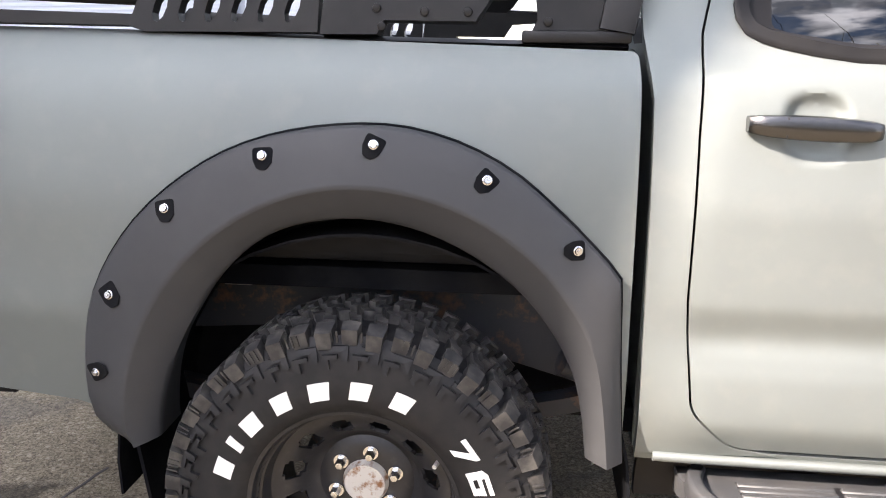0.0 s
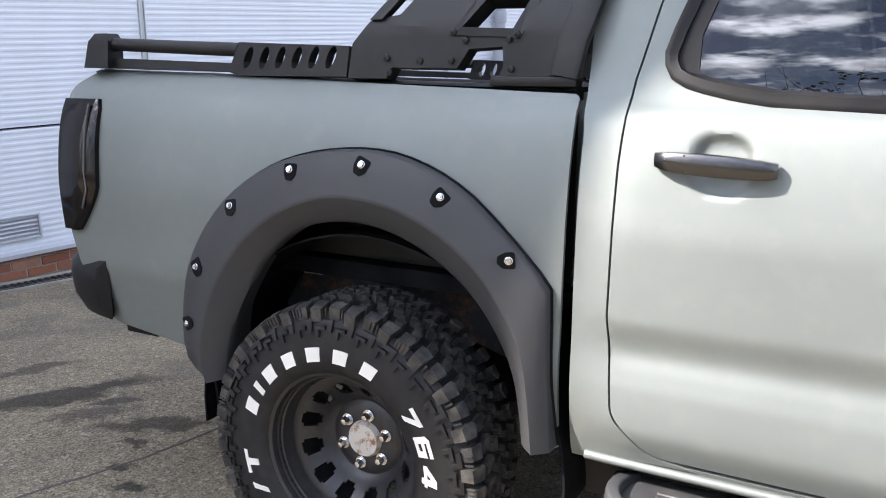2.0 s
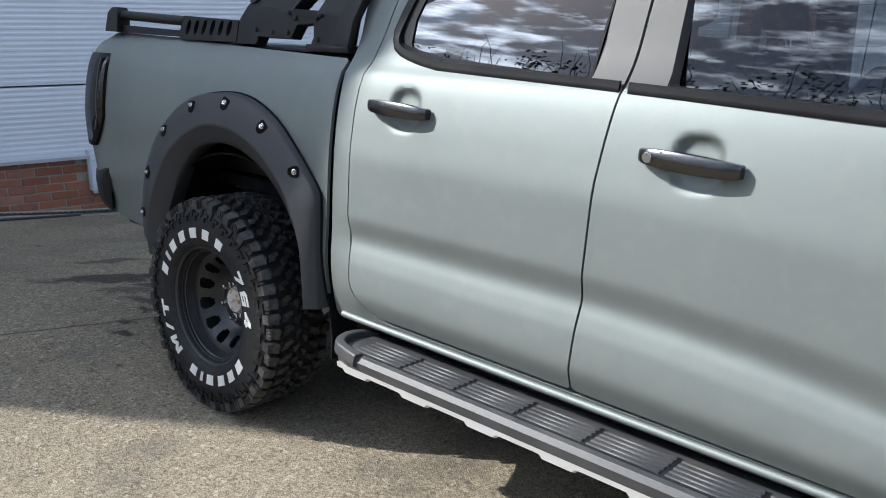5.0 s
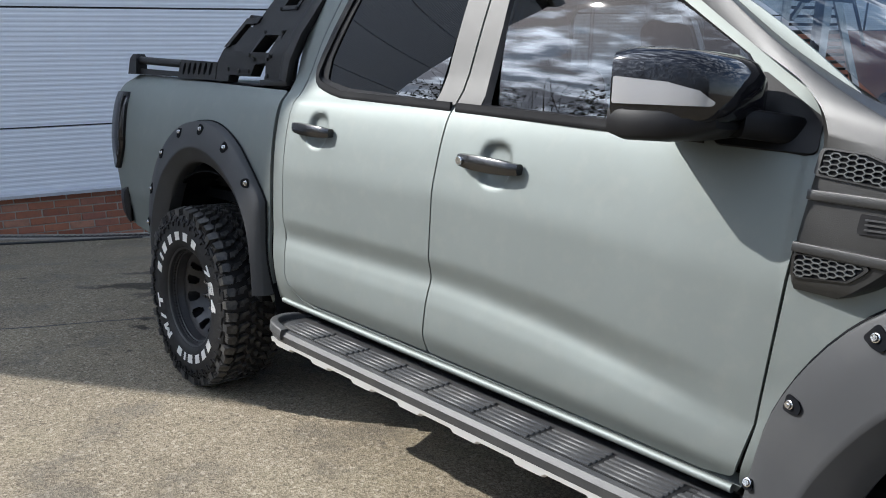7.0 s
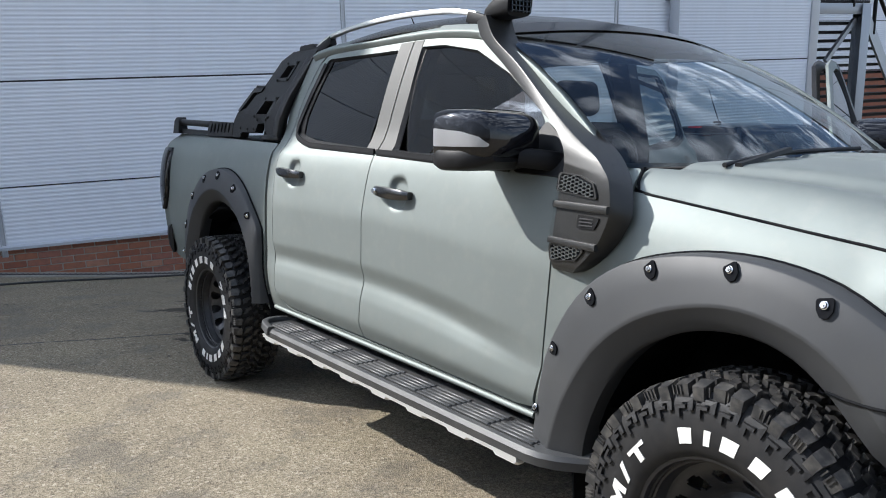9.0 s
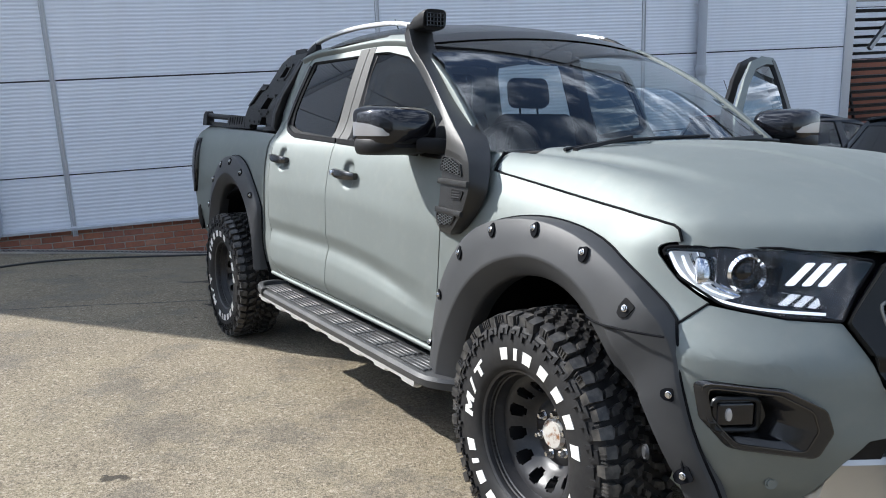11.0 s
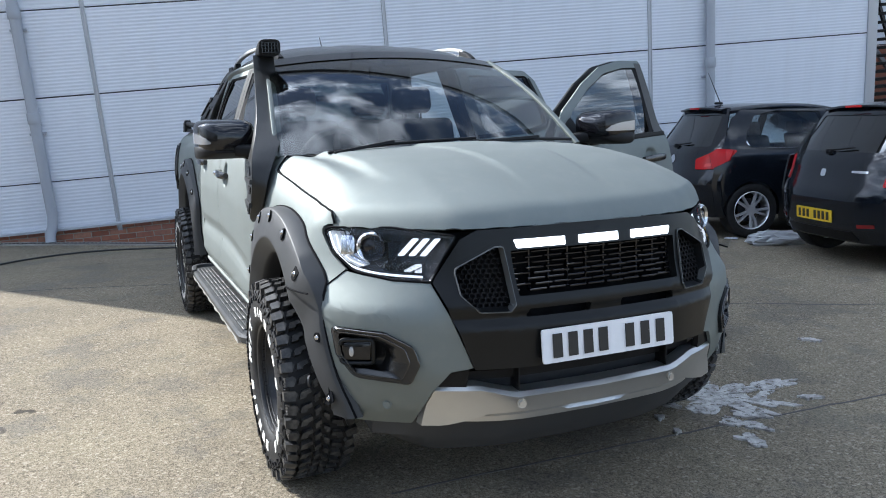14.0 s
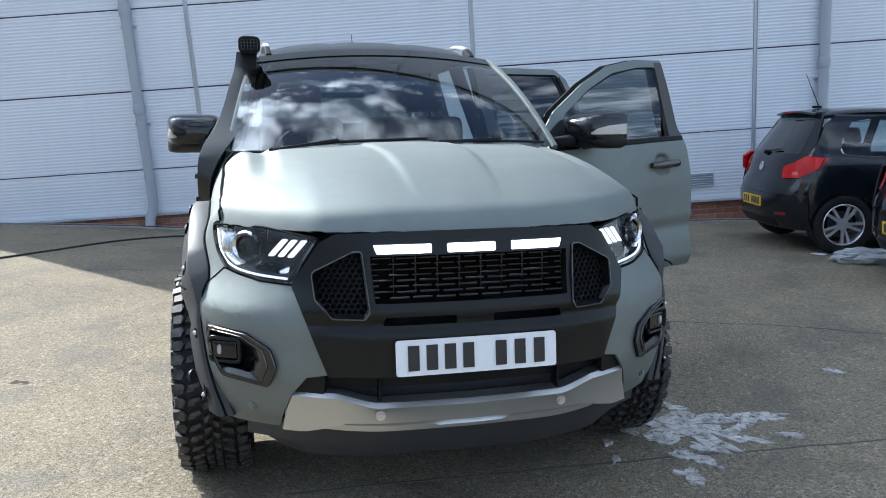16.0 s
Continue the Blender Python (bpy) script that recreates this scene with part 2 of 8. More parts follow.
base = asp.mix(asp.ramp(stone_v, [(0.1, 0.0), (0.95, 1.0)]), asp.mix(0.42, base, (0.022, 0.020, 0.018)), asp.mix(0.20, base, (0.60, 0.55, 0.45)))
big = asp.node("ShaderNodeTexVoronoi", Vector=_p, Scale=78.0)
big_v = asp.node("ShaderNodeSeparateColor", Color=big.outputs["Color"]).outputs[1]
base = asp.mix(asp.ramp(big_v, [(0.0, 0.42), (0.14, 0.0)]), base, (0.020, 0.018, 0.016))
base = asp.mix(asp.ramp(big_v, [(0.86, 0.0), (1.0, 0.40)]), base, (0.50, 0.45, 0.36))
base = asp.mix(asp.math("MULTIPLY", stain, 0.36), base, (0.054, 0.050, 0.046))
base = asp.mix(asp.math("MULTIPLY", spots, 0.7), base, (0.034, 0.031, 0.029))
# oil and damp marks behind the rear wheel
_warp = asp.node("ShaderNodeTexNoise", Vector=_p, Scale=5.0, Detail=6.0, Roughness=0.65).outputs["Color"]
_shift = asp.node("ShaderNodeVectorMath")
_shift.operation = "MULTIPLY_ADD"
asp.put(_warp, _shift.inputs[0])
_shift.inputs[1].default_value = (0.34, 0.34, 0.0)
asp.put(_p, _shift.inputs[2])
for cx, cy, rx, ry, rot, deep in ((-1.85, -0.42, 0.40, 0.10, 61, 0.8), (-2.30, -0.20, 0.22, 0.07, 61, 0.6), (-1.59, -0.33, 0.10, 0.05, 40, 0.7), (-1.26, -0.44, 0.22, 0.07, 40, 0.7), (-1.21, -0.60, 0.06, 0.04, 0, 0.75), (-0.97, -0.81, 0.065, 0.035, 30, 0.8), (-1.07, -0.73, 0.06, 0.025, 30, 0.8), (-1.56, -0.49, 0.17, 0.06, 50, 0.5), (1.95, -1.95, 0.05, 0.03, 10, 0.8), (2.15, -2.05, 0.07, 0.025, 20, 0.7)):
    mp = asp.node("ShaderNodeMapping", Vector=_shift.outputs[0])
    mp.vector_type = "TEXTURE"
    mp.inputs["Location"].default_value, mp.inputs["Rotation"].default_value, mp.inputs["Scale"].default_value = (cx + 0.17, cy + 0.17, 0), (0, 0, radians(rot)), (rx, ry, 100)
    ln = asp.node("ShaderNodeVectorMath", Vector=mp.outputs[0])
    ln.operation = "LENGTH"
    base = asp.mix(asp.ramp(asp.math("MULTIPLY", ln.outputs["Value"], 0.5), [(0.38, deep), (0.62, 0.0)]), base, (0.026, 0.024, 0.021))
asp.color(base)
asp.rough(asp.math("SUBTRACT", 0.92, asp.math("MULTIPLY", stain, 0.25)))
asp.bump(asp.math("ADD", asp.math("MULTIPLY", vor.outputs["Distance"], 1.0), grain), 0.6, 0.004)
ASPHALT = asp.m

clad = Mat("pale_grey_cladding", (0.60, 0.62, 0.66), 0.42)
_p = clad.place()
streak = clad.ramp(clad.noise(1.0, 5, 0.6, _p, (5, 5, 0.5)), [(0.45, 0.0), (0.8, 1.0)])
cc = clad.mix(clad.math("MULTIPLY", streak, 0.25), (0.70, 0.73, 0.79), (0.54, 0.55, 0.57))
info = clad.node("ShaderNodeObjectInfo").outputs["Random"]
cc = clad.mix(clad.math("MULTIPLY", info, 0.10), cc, (0.58, 0.61, 0.66))
clad.color(cc)
clad.rough(clad.math("ADD", 0.36, clad.math("MULTIPLY", clad.noise(3, 4, 0.5, _p), 0.16)))
CLAD = clad.m
CLADTRIM = plain("grey_metal_trim", (0.50, 0.52, 0.56), 0.4, 0.3)
GALV = plain("galvanised_steel", (0.33, 0.35, 0.38), 0.45, 0.6)
PIPE = plain("grey_downpipe", (0.36, 0.38, 0.42), 0.45)
SEAM = plain("dark_joint", (0.03, 0.032, 0.036), 0.8)

brk = Mat("red_brick", (0.30, 0.12, 0.07), 0.85)
rnd_v = brk.node("ShaderNodeObjectInfo").outputs["Random"]
bc = brk.ramp(rnd_v, [(0.0, (0.24, 0.085, 0.05)), (0.35, (0.34, 0.135, 0.075)), (0.7, (0.29, 0.12, 0.085)), (1.0, (0.40, 0.20, 0.13))])
bc = brk.mix(brk.math("MULTIPLY", brk.ramp(brk.noise(18, 6, 0.65, brk.place()), [(0.45, 0.0), (0.75, 1.0)]), 0.55), bc, (0.13, 0.09, 0.075))
brk.color(bc)
brk.bump(brk.noise(140, 5, 0.6, brk.place()), 0.5, 0.004)
BRICK = brk.m
mor = Mat("mortar", (0.34, 0.31, 0.27), 0.95)
mor.color(mor.mix(mor.noise(12, 5, 0.6, mor.place()), (0.20, 0.18, 0.15), (0.42, 0.39, 0.34)))
MORTAR = mor.m

# ---- mesh helpers ----


def part(name, bm, mat, parent=None, label="", sharp=38, m=None, smooth=True):
    """Links a bmesh as one mesh object under a thing or part."""
    if m is not None:
        bmesh.ops.transform(bm, matrix=m, verts=bm.verts)
        if m.determinant() < 0:
            bmesh.ops.reverse_faces(bm, faces=bm.faces)
    me = bpy.data.meshes.new(name)
    bm.to_mesh(me)
    bm.free()
    if mat:
        me.materials.append(mat)
        if mat in PANES:
            me.materials.append(CLEAR)
    if smooth and len(me.polygons):
        me.polygons.foreach_set("use_smooth", [True] * len(me.polygons))
        me.set_sharp_from_angle(angle=radians(sharp))
    ob = new(name, me)
    if parent:
        ob.parent = parent
        ob.matrix_parent_inverse = Matrix.Identity(4)
    if label:
        ob["label"] = label
    return ob


def thing(name, label, category, loc=(0, 0, 0), group="", kind="", rz=0):
    ob = new(name)
    ob.empty_display_size = 0.1
    ob.matrix_basis = pose(*loc, 0, 0, rz)
    return tagged(ob, label, category, group, kind)


def join(*bms):
    out = bmesh.new()
    for b in bms:
        me = bpy.data.meshes.new("tmp")
        b.to_mesh(me)
        b.free()
        out.from_mesh(me)
        bpy.data.meshes.remove(me)
    return out


def box(sx, sy, sz, at=(0, 0, 0), rot=(0, 0, 0), bev=0.004, seg=2):
    bm = bmesh.new()
    bmesh.ops.create_cube(bm, size=1)
    bmesh.ops.scale(bm, vec=(sx, sy, sz), verts=bm.verts)
    if bev:
        bmesh.ops.bevel(bm, geom=bm.edges[:], offset=min(bev, min(sx, sy, sz) * 0.45), segments=seg, profile=0.5, affect="EDGES")
    bmesh.ops.transform(bm, matrix=pose(*at, *rot), verts=bm.verts)
    return bm


def lathe(profile, seg=48, closed=False, axis="Y"):
    """Turns (radius, offset) rows about the axis."""
    bm = bmesh.new()
    rings = []
    for r, h in profile:
        ring = []
        for i in range(seg):
            a = 2 * math.pi * i / seg
            c, s = r * math.cos(a), r * math.sin(a)
            ring.append(bm.verts.new((c, h, s) if axis == "Y" else (c, s, h) if axis == "Z" else (h, c, s)))
        rings.append(ring)
    n = len(rings)
    for k in range(n if closed else n - 1):
        a, b = rings[k], rings[(k + 1) % n]
        for i in range(seg):
            j = (i + 1) % seg
            bm.faces.new((a[i], a[j], b[j], b[i]))
    if not closed:
        for ring, (r, h) in ((rings[0], profile[0]), (rings[-1], profile[-1])):
            if r > 1e-5:
                bm.faces.new(ring)
    bmesh.ops.remove_doubles(bm, verts=bm.verts, dist=1e-6)
    bmesh.ops.recalc_face_normals(bm, faces=bm.faces)
    return bm


def tube(pts, r, seg=10, closed=False):
    """A round bar along points; r may be a list."""
    pts = [Vector(p) for p in pts]
    bm = bmesh.new()
    rings, side = [], None
    n = len(pts)
    for i, p in enumerate(pts):
        d = (pts[min(i + 1, n - 1)] - pts[max(i - 1, 0)]).normalized()
        if side is None:
            side = d.cross(Vector((0, 0, 1)) if abs(d.z) < 0.9 else Vector((1, 0, 0))).normalized()
        side = (side - d * side.dot(d)).normalized()
        up = d.cross(side)
        rr = r[i] if isinstance(r, (list, tuple)) else r
        rings.append([bm.verts.new(p + side * rr * math.cos(2 * math.pi * k / seg) + up * rr * math.sin(2 * math.pi * k / seg)) for k in range(seg)])
    for a, b in zip(rings, rings[1:]):
        for k in range(seg):
            j = (k + 1) % seg
            bm.faces.new((a[k], a[j], b[j], b[k]))
    bm.faces.new(rings[0])
    bm.faces.new(rings[-1])
    bmesh.ops.recalc_face_normals(bm, faces=bm.faces)
    return bm


def sweep(pts, section, ups=None, caps=True, scale=None):
    """A flat section [(across, up), ...] along points; ups gives the up way at each point."""
    pts = [Vector(p) for p in pts]
    bm = bmesh.new()
    rings, n = [], len(pts)
    for i, p in enumerate(pts):
        d = (pts[min(i + 1, n - 1)] - pts[max(i - 1, 0)]).normalized()
        up = Vector(ups[i] if ups and not isinstance(ups[0], (int, float)) else ups or (0, 0, 1))
        up = (up - d * up.dot(d)).normalized()
        side = d.cross(up)
        s = scale[i] if scale else 1
        rings.append([bm.verts.new(p + side * a * s + up * b * s) for a, b in section])
    m = len(section)
    for a, b in zip(rings, rings[1:]):
        for k in range(m):
            j = (k + 1) % m
            bm.faces.new((a[k], a[j], b[j], b[k]))
    if caps:
        bm.faces.new(rings[0])
        bm.faces.new(rings[-1])
    bmesh.ops.recalc_face_normals(bm, faces=bm.faces)
    return bm


def hermite(xs, ys, x):
    """A smooth curve through (xs, ys) that does not overshoot."""
    if x <= xs[0]:
        return ys[0]
    if x >= xs[-1]:
        return ys[-1]
    i = max(k for k in range(len(xs) - 1) if xs[k] <= x)
    h = xs[i + 1] - xs[i]

    def slope(k):
        if k == 0 or k == len(xs) - 1:
            j = min(k, len(xs) - 2)
            return (ys[j + 1] - ys[j]) / (xs[j + 1] - xs[j])
        a, b = (ys[k] - ys[k - 1]) / (xs[k] - xs[k - 1]), (ys[k + 1] - ys[k]) / (xs[k + 1] - xs[k])
        return 0.0 if a * b <= 0 else 2 * a * b / (a + b)

    t = (x - xs[i]) / h
    return (2 * t**3 - 3 * t**2 + 1) * ys[i] + (t**3 - 2 * t**2 + t) * h * slope(i) + (3 * t**2 - 2 * t**3) * ys[i + 1] + (t**3 - t**2) * h * slope(i + 1)


def rounded(pts, r=0.02, n=4):
    """A polygon with its corners rounded; a point may carry its own radius."""
    out, m = [], len(pts)
    for i, p in enumerate(pts):
        rr = p[2] if len(p) > 2 else r
        a, b, c = Vector(pts[i - 1][:2]), Vector(p[:2]), Vector(pts[(i + 1) % m][:2])
        if rr <= 0:
            out.append(tuple(b))
            continue
        u, v = (a - b), (c - b)
        ang = u.angle(v)
        d = min(rr / math.tan(ang / 2) if ang < 3.1 else 0, u.length * 0.49, v.length * 0.49)
        u.normalize(), v.normalize()
        p0, p1 = b + u * d, b + v * d
        for k in range(n + 1):
            t = k / n
            out.append(tuple(p0 * (1 - t) ** 2 + b * 2 * t * (1 - t) + p1 * t * t))
    return out


def spline(pts, n=6, closed=False):
    """Points on a Catmull-Rom curve through pts."""
    P = [Vector(p) for p in pts]
    m, out = len(P), []
    for i in range(m if closed else m - 1):
        p0, p1, p2, p3 = (P[(i + k) % m] if closed else P[min(max(i + k, 0), m - 1)] for k in (-1, 0, 1, 2))
        for k in range(n):
            t = k / n
            out.append(0.5 * ((2 * p1) + (p2 - p0) * t + (2 * p0 - 5 * p1 + 4 * p2 - p3) * t * t + (3 * p1 - p0 - 3 * p2 + p3) * t**3))
    if not closed:
        out.append(P[-1])
    return out


def inside(p, poly):
    x, y, c = p[0], p[1], False
    for i in range(len(poly)):
        (x1, y1), (x2, y2) = poly[i - 1][:2], poly[i][:2]
        if (y1 > y) != (y2 > y) and x < (x2 - x1) * (y - y1) / (y2 - y1) + x1:
            c = not c
    return c


def thicken(bm, t):
    """Gives an open sheet a thickness t against its normals."""
    bm.normal_update()
    rim = [e for e in bm.edges if len(e.link_faces) == 1]
    faces = bm.faces[:]
    inner = {v: bm.verts.new(v.co - v.normal * t) for v in bm.verts[:]}
    walls = []
    for e in rim:
        l = e.link_loops[0]
        walls.append((l.vert, l.link_loop_next.vert))
    for f in faces:
        bm.faces.new([inner[v] for v in reversed(f.verts)]).material_index = 1
    for a, b in walls:
        try:
            bm.faces.new((b, a, inner[a], inner[b])).material_index = 1
        except ValueError:
            pass
    return bm


def panel(outline, fn, du=0.05, dv=0.05, thick=0.008, out=None, holes=()):
    """A sheet with the 2D outline and holes, bent by fn(a, b) -> place, and thickened inwards. out: the way it faces."""
    bm = bmesh.new()
    bm.faces.new([bm.verts.new((p[0], p[1], 0)) for p in outline])
    xs, ys = [p[0] for p in outline], [p[1] for p in outline]

    def cut(co, no):
        bmesh.ops.bisect_plane(bm, geom=bm.verts[:] + bm.edges[:] + bm.faces[:], plane_co=(*co, 0), plane_no=(*no, 0), dist=1e-6)

    for lo, hi, step, no in ((min(xs), max(xs), du, (1, 0)), (min(ys), max(ys), dv, (0, 1))):
        k = max(1, round((hi - lo) / step))
        for i in range(1, k):
            s = lo + (hi - lo) * i / k
            cut((s, 0) if no[0] else (0, s), no)
    for h in holes:
        for i in range(len(h)):
            a, b = Vector(h[i - 1][:2]), Vector(h[i][:2])
            if (b - a).length > 1e-5:
                d = (b - a).normalized()
                cut(tuple(a), (-d.y, d.x))
    if holes:
        gone = [f for f in bm.faces if any(inside(f.calc_center_median(), h) for h in holes)]
        bmesh.ops.delete(bm, geom=gone, context="FACES")
    bmesh.ops.remove_doubles(bm, verts=bm.verts, dist=1e-5)
    for v in bm.verts:
        v.co = Vector(fn(v.co.x, v.co.y))
    bm.normal_update()
    if out is not None:
        s = sum((f.normal * f.calc_area() for f in bm.faces), Vector())
        if s.dot(Vector(out)) < 0:
            bmesh.ops.reverse_faces(bm, faces=bm.faces)
    if thick:
        thicken(bm, thick)
    return bm


def loft(rings, closed=True, caps=True):
    bm = bmesh.new()
    rows = [[bm.verts.new(p) for p in r] for r in rings]
    m = len(rows[0])
    for a, b in zip(rows, rows[1:]):
        for k in range(m if closed else m - 1):
            j = (k + 1) % m
            bm.faces.new((a[k], a[j], b[j], b[k]))
    if caps and closed:
        bm.faces.new(rows[0])
        bm.faces.new(rows[-1])
    bmesh.ops.recalc_face_normals(bm, faces=bm.faces)
    return bm


def slab(outline, fn, thick, bev=0.0):
    """A flat plate: 2D outline through fn(a, b, depth)."""
    bm = bmesh.new()
    top = [bm.verts.new(fn(p[0], p[1], 0)) for p in outline]
    low = [bm.verts.new(fn(p[0], p[1], thick)) for p in outline]
    bm.faces.new(top)
    bm.faces.new(list(reversed(low)))
    n = len(top)
    for i in range(n):
        j = (i + 1) % n
        bm.faces.new((top[j], top[i], low[i], low[j]))
    bmesh.ops.recalc_face_normals(bm, faces=bm.faces)
    if bev:
        es = [e for e in bm.edges if e.calc_face_angle(0) > 0.5]
        bmesh.ops.bevel(bm, geom=es, offset=bev, segments=2, profile=0.5, affect="EDGES")
    return bm

# ---- ground ----
def dip(x, y):
    """The yard falls towards the wall's foot."""
    d = (x + 5.114) * 0.974 - (y + 1.29) * 0.224
    t = min(1.0, max(0.0, 1 - (d - 0.3) / 3.2))
    return -0.20 * math.exp(-(((y - 0.9) / 2.6) ** 2)) * t * t * (3 - 2 * t)


gb = bmesh.new()
lines = [-400, -120, -40, -15] + [-9 + 0.3 * i for i in range(61)] + [12, 18, 40, 120, 400]
grid = [[gb.verts.new((x, y, dip(x, y))) for y in lines] for x in lines]
for i in range(len(lines) - 1):
    for j in range(len(lines) - 1):
        gb.faces.new((grid[i][j], grid[i + 1][j], grid[i + 1][j + 1], grid[i][j + 1]))
ground = tagged(part("ground", gb, ASPHALT), "worn grey asphalt yard with dark stains and fine gravel", "ground", kind="structure")

# ---- the warehouse: local x along the wall, y up the wall, z out of it ----
WU, WV, WN = Vector((0.2278, 0.9718, 0.0604)), Vector((0.0488, -0.0733, 0.9961)), Vector((0.9725, -0.2239, -0.0641))
WO = Vector((-5.114, -1.290, 0.0))
WALL = Matrix.Translation(WO) @ Matrix((WU, WV, WN)).transposed().to_4x4()
U0, U1, TOP, BAY, ROW, ROW0 = -4.5, 11.17, 8.6, 3.78, 1.07, 0.80


def wall_thing(name, label, category, kind="structure"):
    ob = new(name)
    ob.matrix_basis = WALL
    return tagged(ob, label, category, kind=kind)


def ground_v(u):
    return -0.0606 * u + dip(WO.x + WU.x * u, WO.y + WU.y * u)


wall = wall_thing("wall_north", "pale grey ribbed metal cladding on a warehouse wall", "wall")
core = join(box(U1 - U0, TOP + 2.0, 11.0, ((U0 + U1) / 2, (TOP - 2.0) / 2, -5.56), bev=0))
part("wall_core", core, SEAM, wall, "dark gaps between cladding sheets", smooth=False)


def ribbed(w, h, pitch=0.0446, d=0.0026):
    """One cladding sheet with fine level ribs."""
    bm = bmesh.new()
    n = max(1, round(h / pitch))
    prof = []
    for i in range(n):
        y = h * i / n
        p = h / n
        prof += [(y, 0), (y + p * 0.30, 0), (y + p * 0.50, d), (y + p * 0.80, d)]
    prof.append((h, 0))
    left = [bm.verts.new((0, y, z)) for y, z in prof]
    right = [bm.verts.new((w, y, z)) for y, z in prof]
    for i in range(len(prof) - 1):
        bm.faces.new((left[i], right[i], right[i + 1], left[i + 1]))
    for a, b, y in ((left[0], right[0], 0), (right[-1], left[-1], h)):
        c, e = bm.verts.new((b.co.x, y, -0.06)), bm.verts.new((a.co.x, y, -0.06))
        bm.faces.new((a, e, c, b))
    return bm


def sheet(u, v, w, h, cache={}):
    key = (round(w, 3), round(h, 3))
    if key not in cache:
        ob = part("cladding_panel", ribbed(w, h), CLAD, wall, smooth=False)
        cache[key] = ob.data
    else:
        ob = new("cladding_panel", cache[key])
        ob.parent = wall
    ob.matrix_basis = pose(u, v, 0)


cols = [U0, 0.0, BAY, 2 * BAY, U1]
for c0, c1 in zip(cols, cols[1:]):
    low = 0.19 if c0 < 0 else -0.13
    for r in range(8):
        v0 = ROW0 + (r - 1) * ROW
        v1 = min(v0 + ROW, TOP)
        if r == 0:
            if c0 == 0.0:
                sheet(c0 + 0.03, 0.19, 2.1 - 0.03, ROW0 - 0.19 - 0.018)
                sheet(2.1, -0.13, BAY - 2.1 - 0.03, ROW0 + 0.13 - 0.018)
            else:
                sheet(c0 + 0.03, low, c1 - c0 - 0.06, ROW0 - low - 0.018)
        else:
            sheet(c0 + 0.03, v0, c1 - c0 - 0.06, v1 - v0 - 0.018)
for c in cols[1:-1]:
    for du in (-0.022, 0.022):
        part("joint_strip", box(0.012, TOP - 0.1, 0.02, (c + du, TOP / 2 + 0.02, 0.008), bev=0.003, seg=1), CLADTRIM, wall, "grey folded metal strip")
    part("joint_strip", box(0.058, TOP - 0.1, 0.008, (c, TOP / 2 + 0.02, 0.0), bev=0), CLADTRIM, wall)
part("corner_flashing", join(box(0.16, TOP + 0.6, 0.03, (U1 - 0.05, TOP / 2 - 0.2, 0.012)), box(0.03, TOP + 0.6, 0.4, (U1 + 0.02, TOP / 2 - 0.2, -0.19))), CLADTRIM, wall, "grey folded corner flashing")
# drip sills under the sheets
for a, b, v in ((U0, 2.1, 0.19), (2.1, U1, -0.13)):
    part("drip_sill", sweep([(a, v - 0.012, 0.02), (b, v - 0.012, 0.02)], [(-0.05, -0.012), (0.035, -0.03), (0.035, 0.0), (-0.05, 0.02)], (0, 1, 0)), CLADTRIM, wall, "white folded metal drip sill")
part("drip_sill", box(0.03, 0.36, 0.05, (2.09, 0.04, 0.015)), CLADTRIM, wall)
part("roof_edge", box(U1 - U0 + 0.2, 0.25, 0.3, ((U0 + U1) / 2, TOP + 0.1, -0.1)), CLADTRIM, wall, "grey metal roof edge")
# louvres low on the wall
for u, v in ((2.63, 0.045), (6.85, 0.13)):
    vent = new("wall_vent")
    vent.matrix_basis = WALL @ pose(u, v, 0.012)
    tagged(vent, "small white louvred vent on the cladding", "vent")
    part("frame", join(box(0.34, 0.02, 0.02, (0, 0.09, 0)), box(0.34, 0.02, 0.02, (0, -0.09, 0)), box(0.02, 0.18, 0.02, (-0.16, 0, 0)), box(0.02, 0.18, 0.02, (0.16, 0, 0))), CLADTRIM, vent)
    for i in range(5):
        part("slat", box(0.30, 0.026, 0.004, (0, -0.064 + i * 0.032, 0.0), (35, 0, 0), bev=0), CLADTRIM, vent)


# downpipes
def downpipe(u, bend=False):
    p = new("downpipe")
    p.matrix_basis = WALL @ pose(u, 0, 0)
    tagged(p, "grey round rainwater downpipe fixed to the cladding", "downpipe")
    g = ground_v(u)
    low = [(0, TOP, 0.09), (0, 0.35, 0.09), (-0.02, 0.22, 0.10), (-0.06, g + 0.14, 0.12), (-0.06, g + 0.03, 0.16)]
    part("pipe", tube(low, 0.066, 18), PIPE, p)
    for v in (1.62, 2.9, 4.6, 6.4):
        part("collar", lathe([(0.074, -0.07), (0.079, -0.06), (0.079, 0.06), (0.074, 0.07)], 18), PIPE, p, m=pose(0, v, 0.09))
        part("bracket", box(0.2, 0.035, 0.05, (0, v - 0.2, 0.025)), PIPE, p)
    return p


downpipe(-0.78)
downpipe(8.45)

# rear wing of the warehouse, set back, beyond the corner
wing = wall_thing("wall_wing", "grey cladding of a set-back warehouse wing", "wall")
part("wing_core", box(16, TOP + 2, 6, (U1 + 8, TOP / 2 - 1, -7.0), bev=0), SEAM, wing, smooth=False)
for c in range(4):
    for r in range(8):
        ob = part("cladding_panel", ribbed(3.7, ROW - 0.018), CLAD, wing, smooth=False)
        ob.matrix_basis = pose(U1 + 0.1 + c * 3.78, ROW0 - ROW * 1 + r * ROW - 0.3, -3.98)

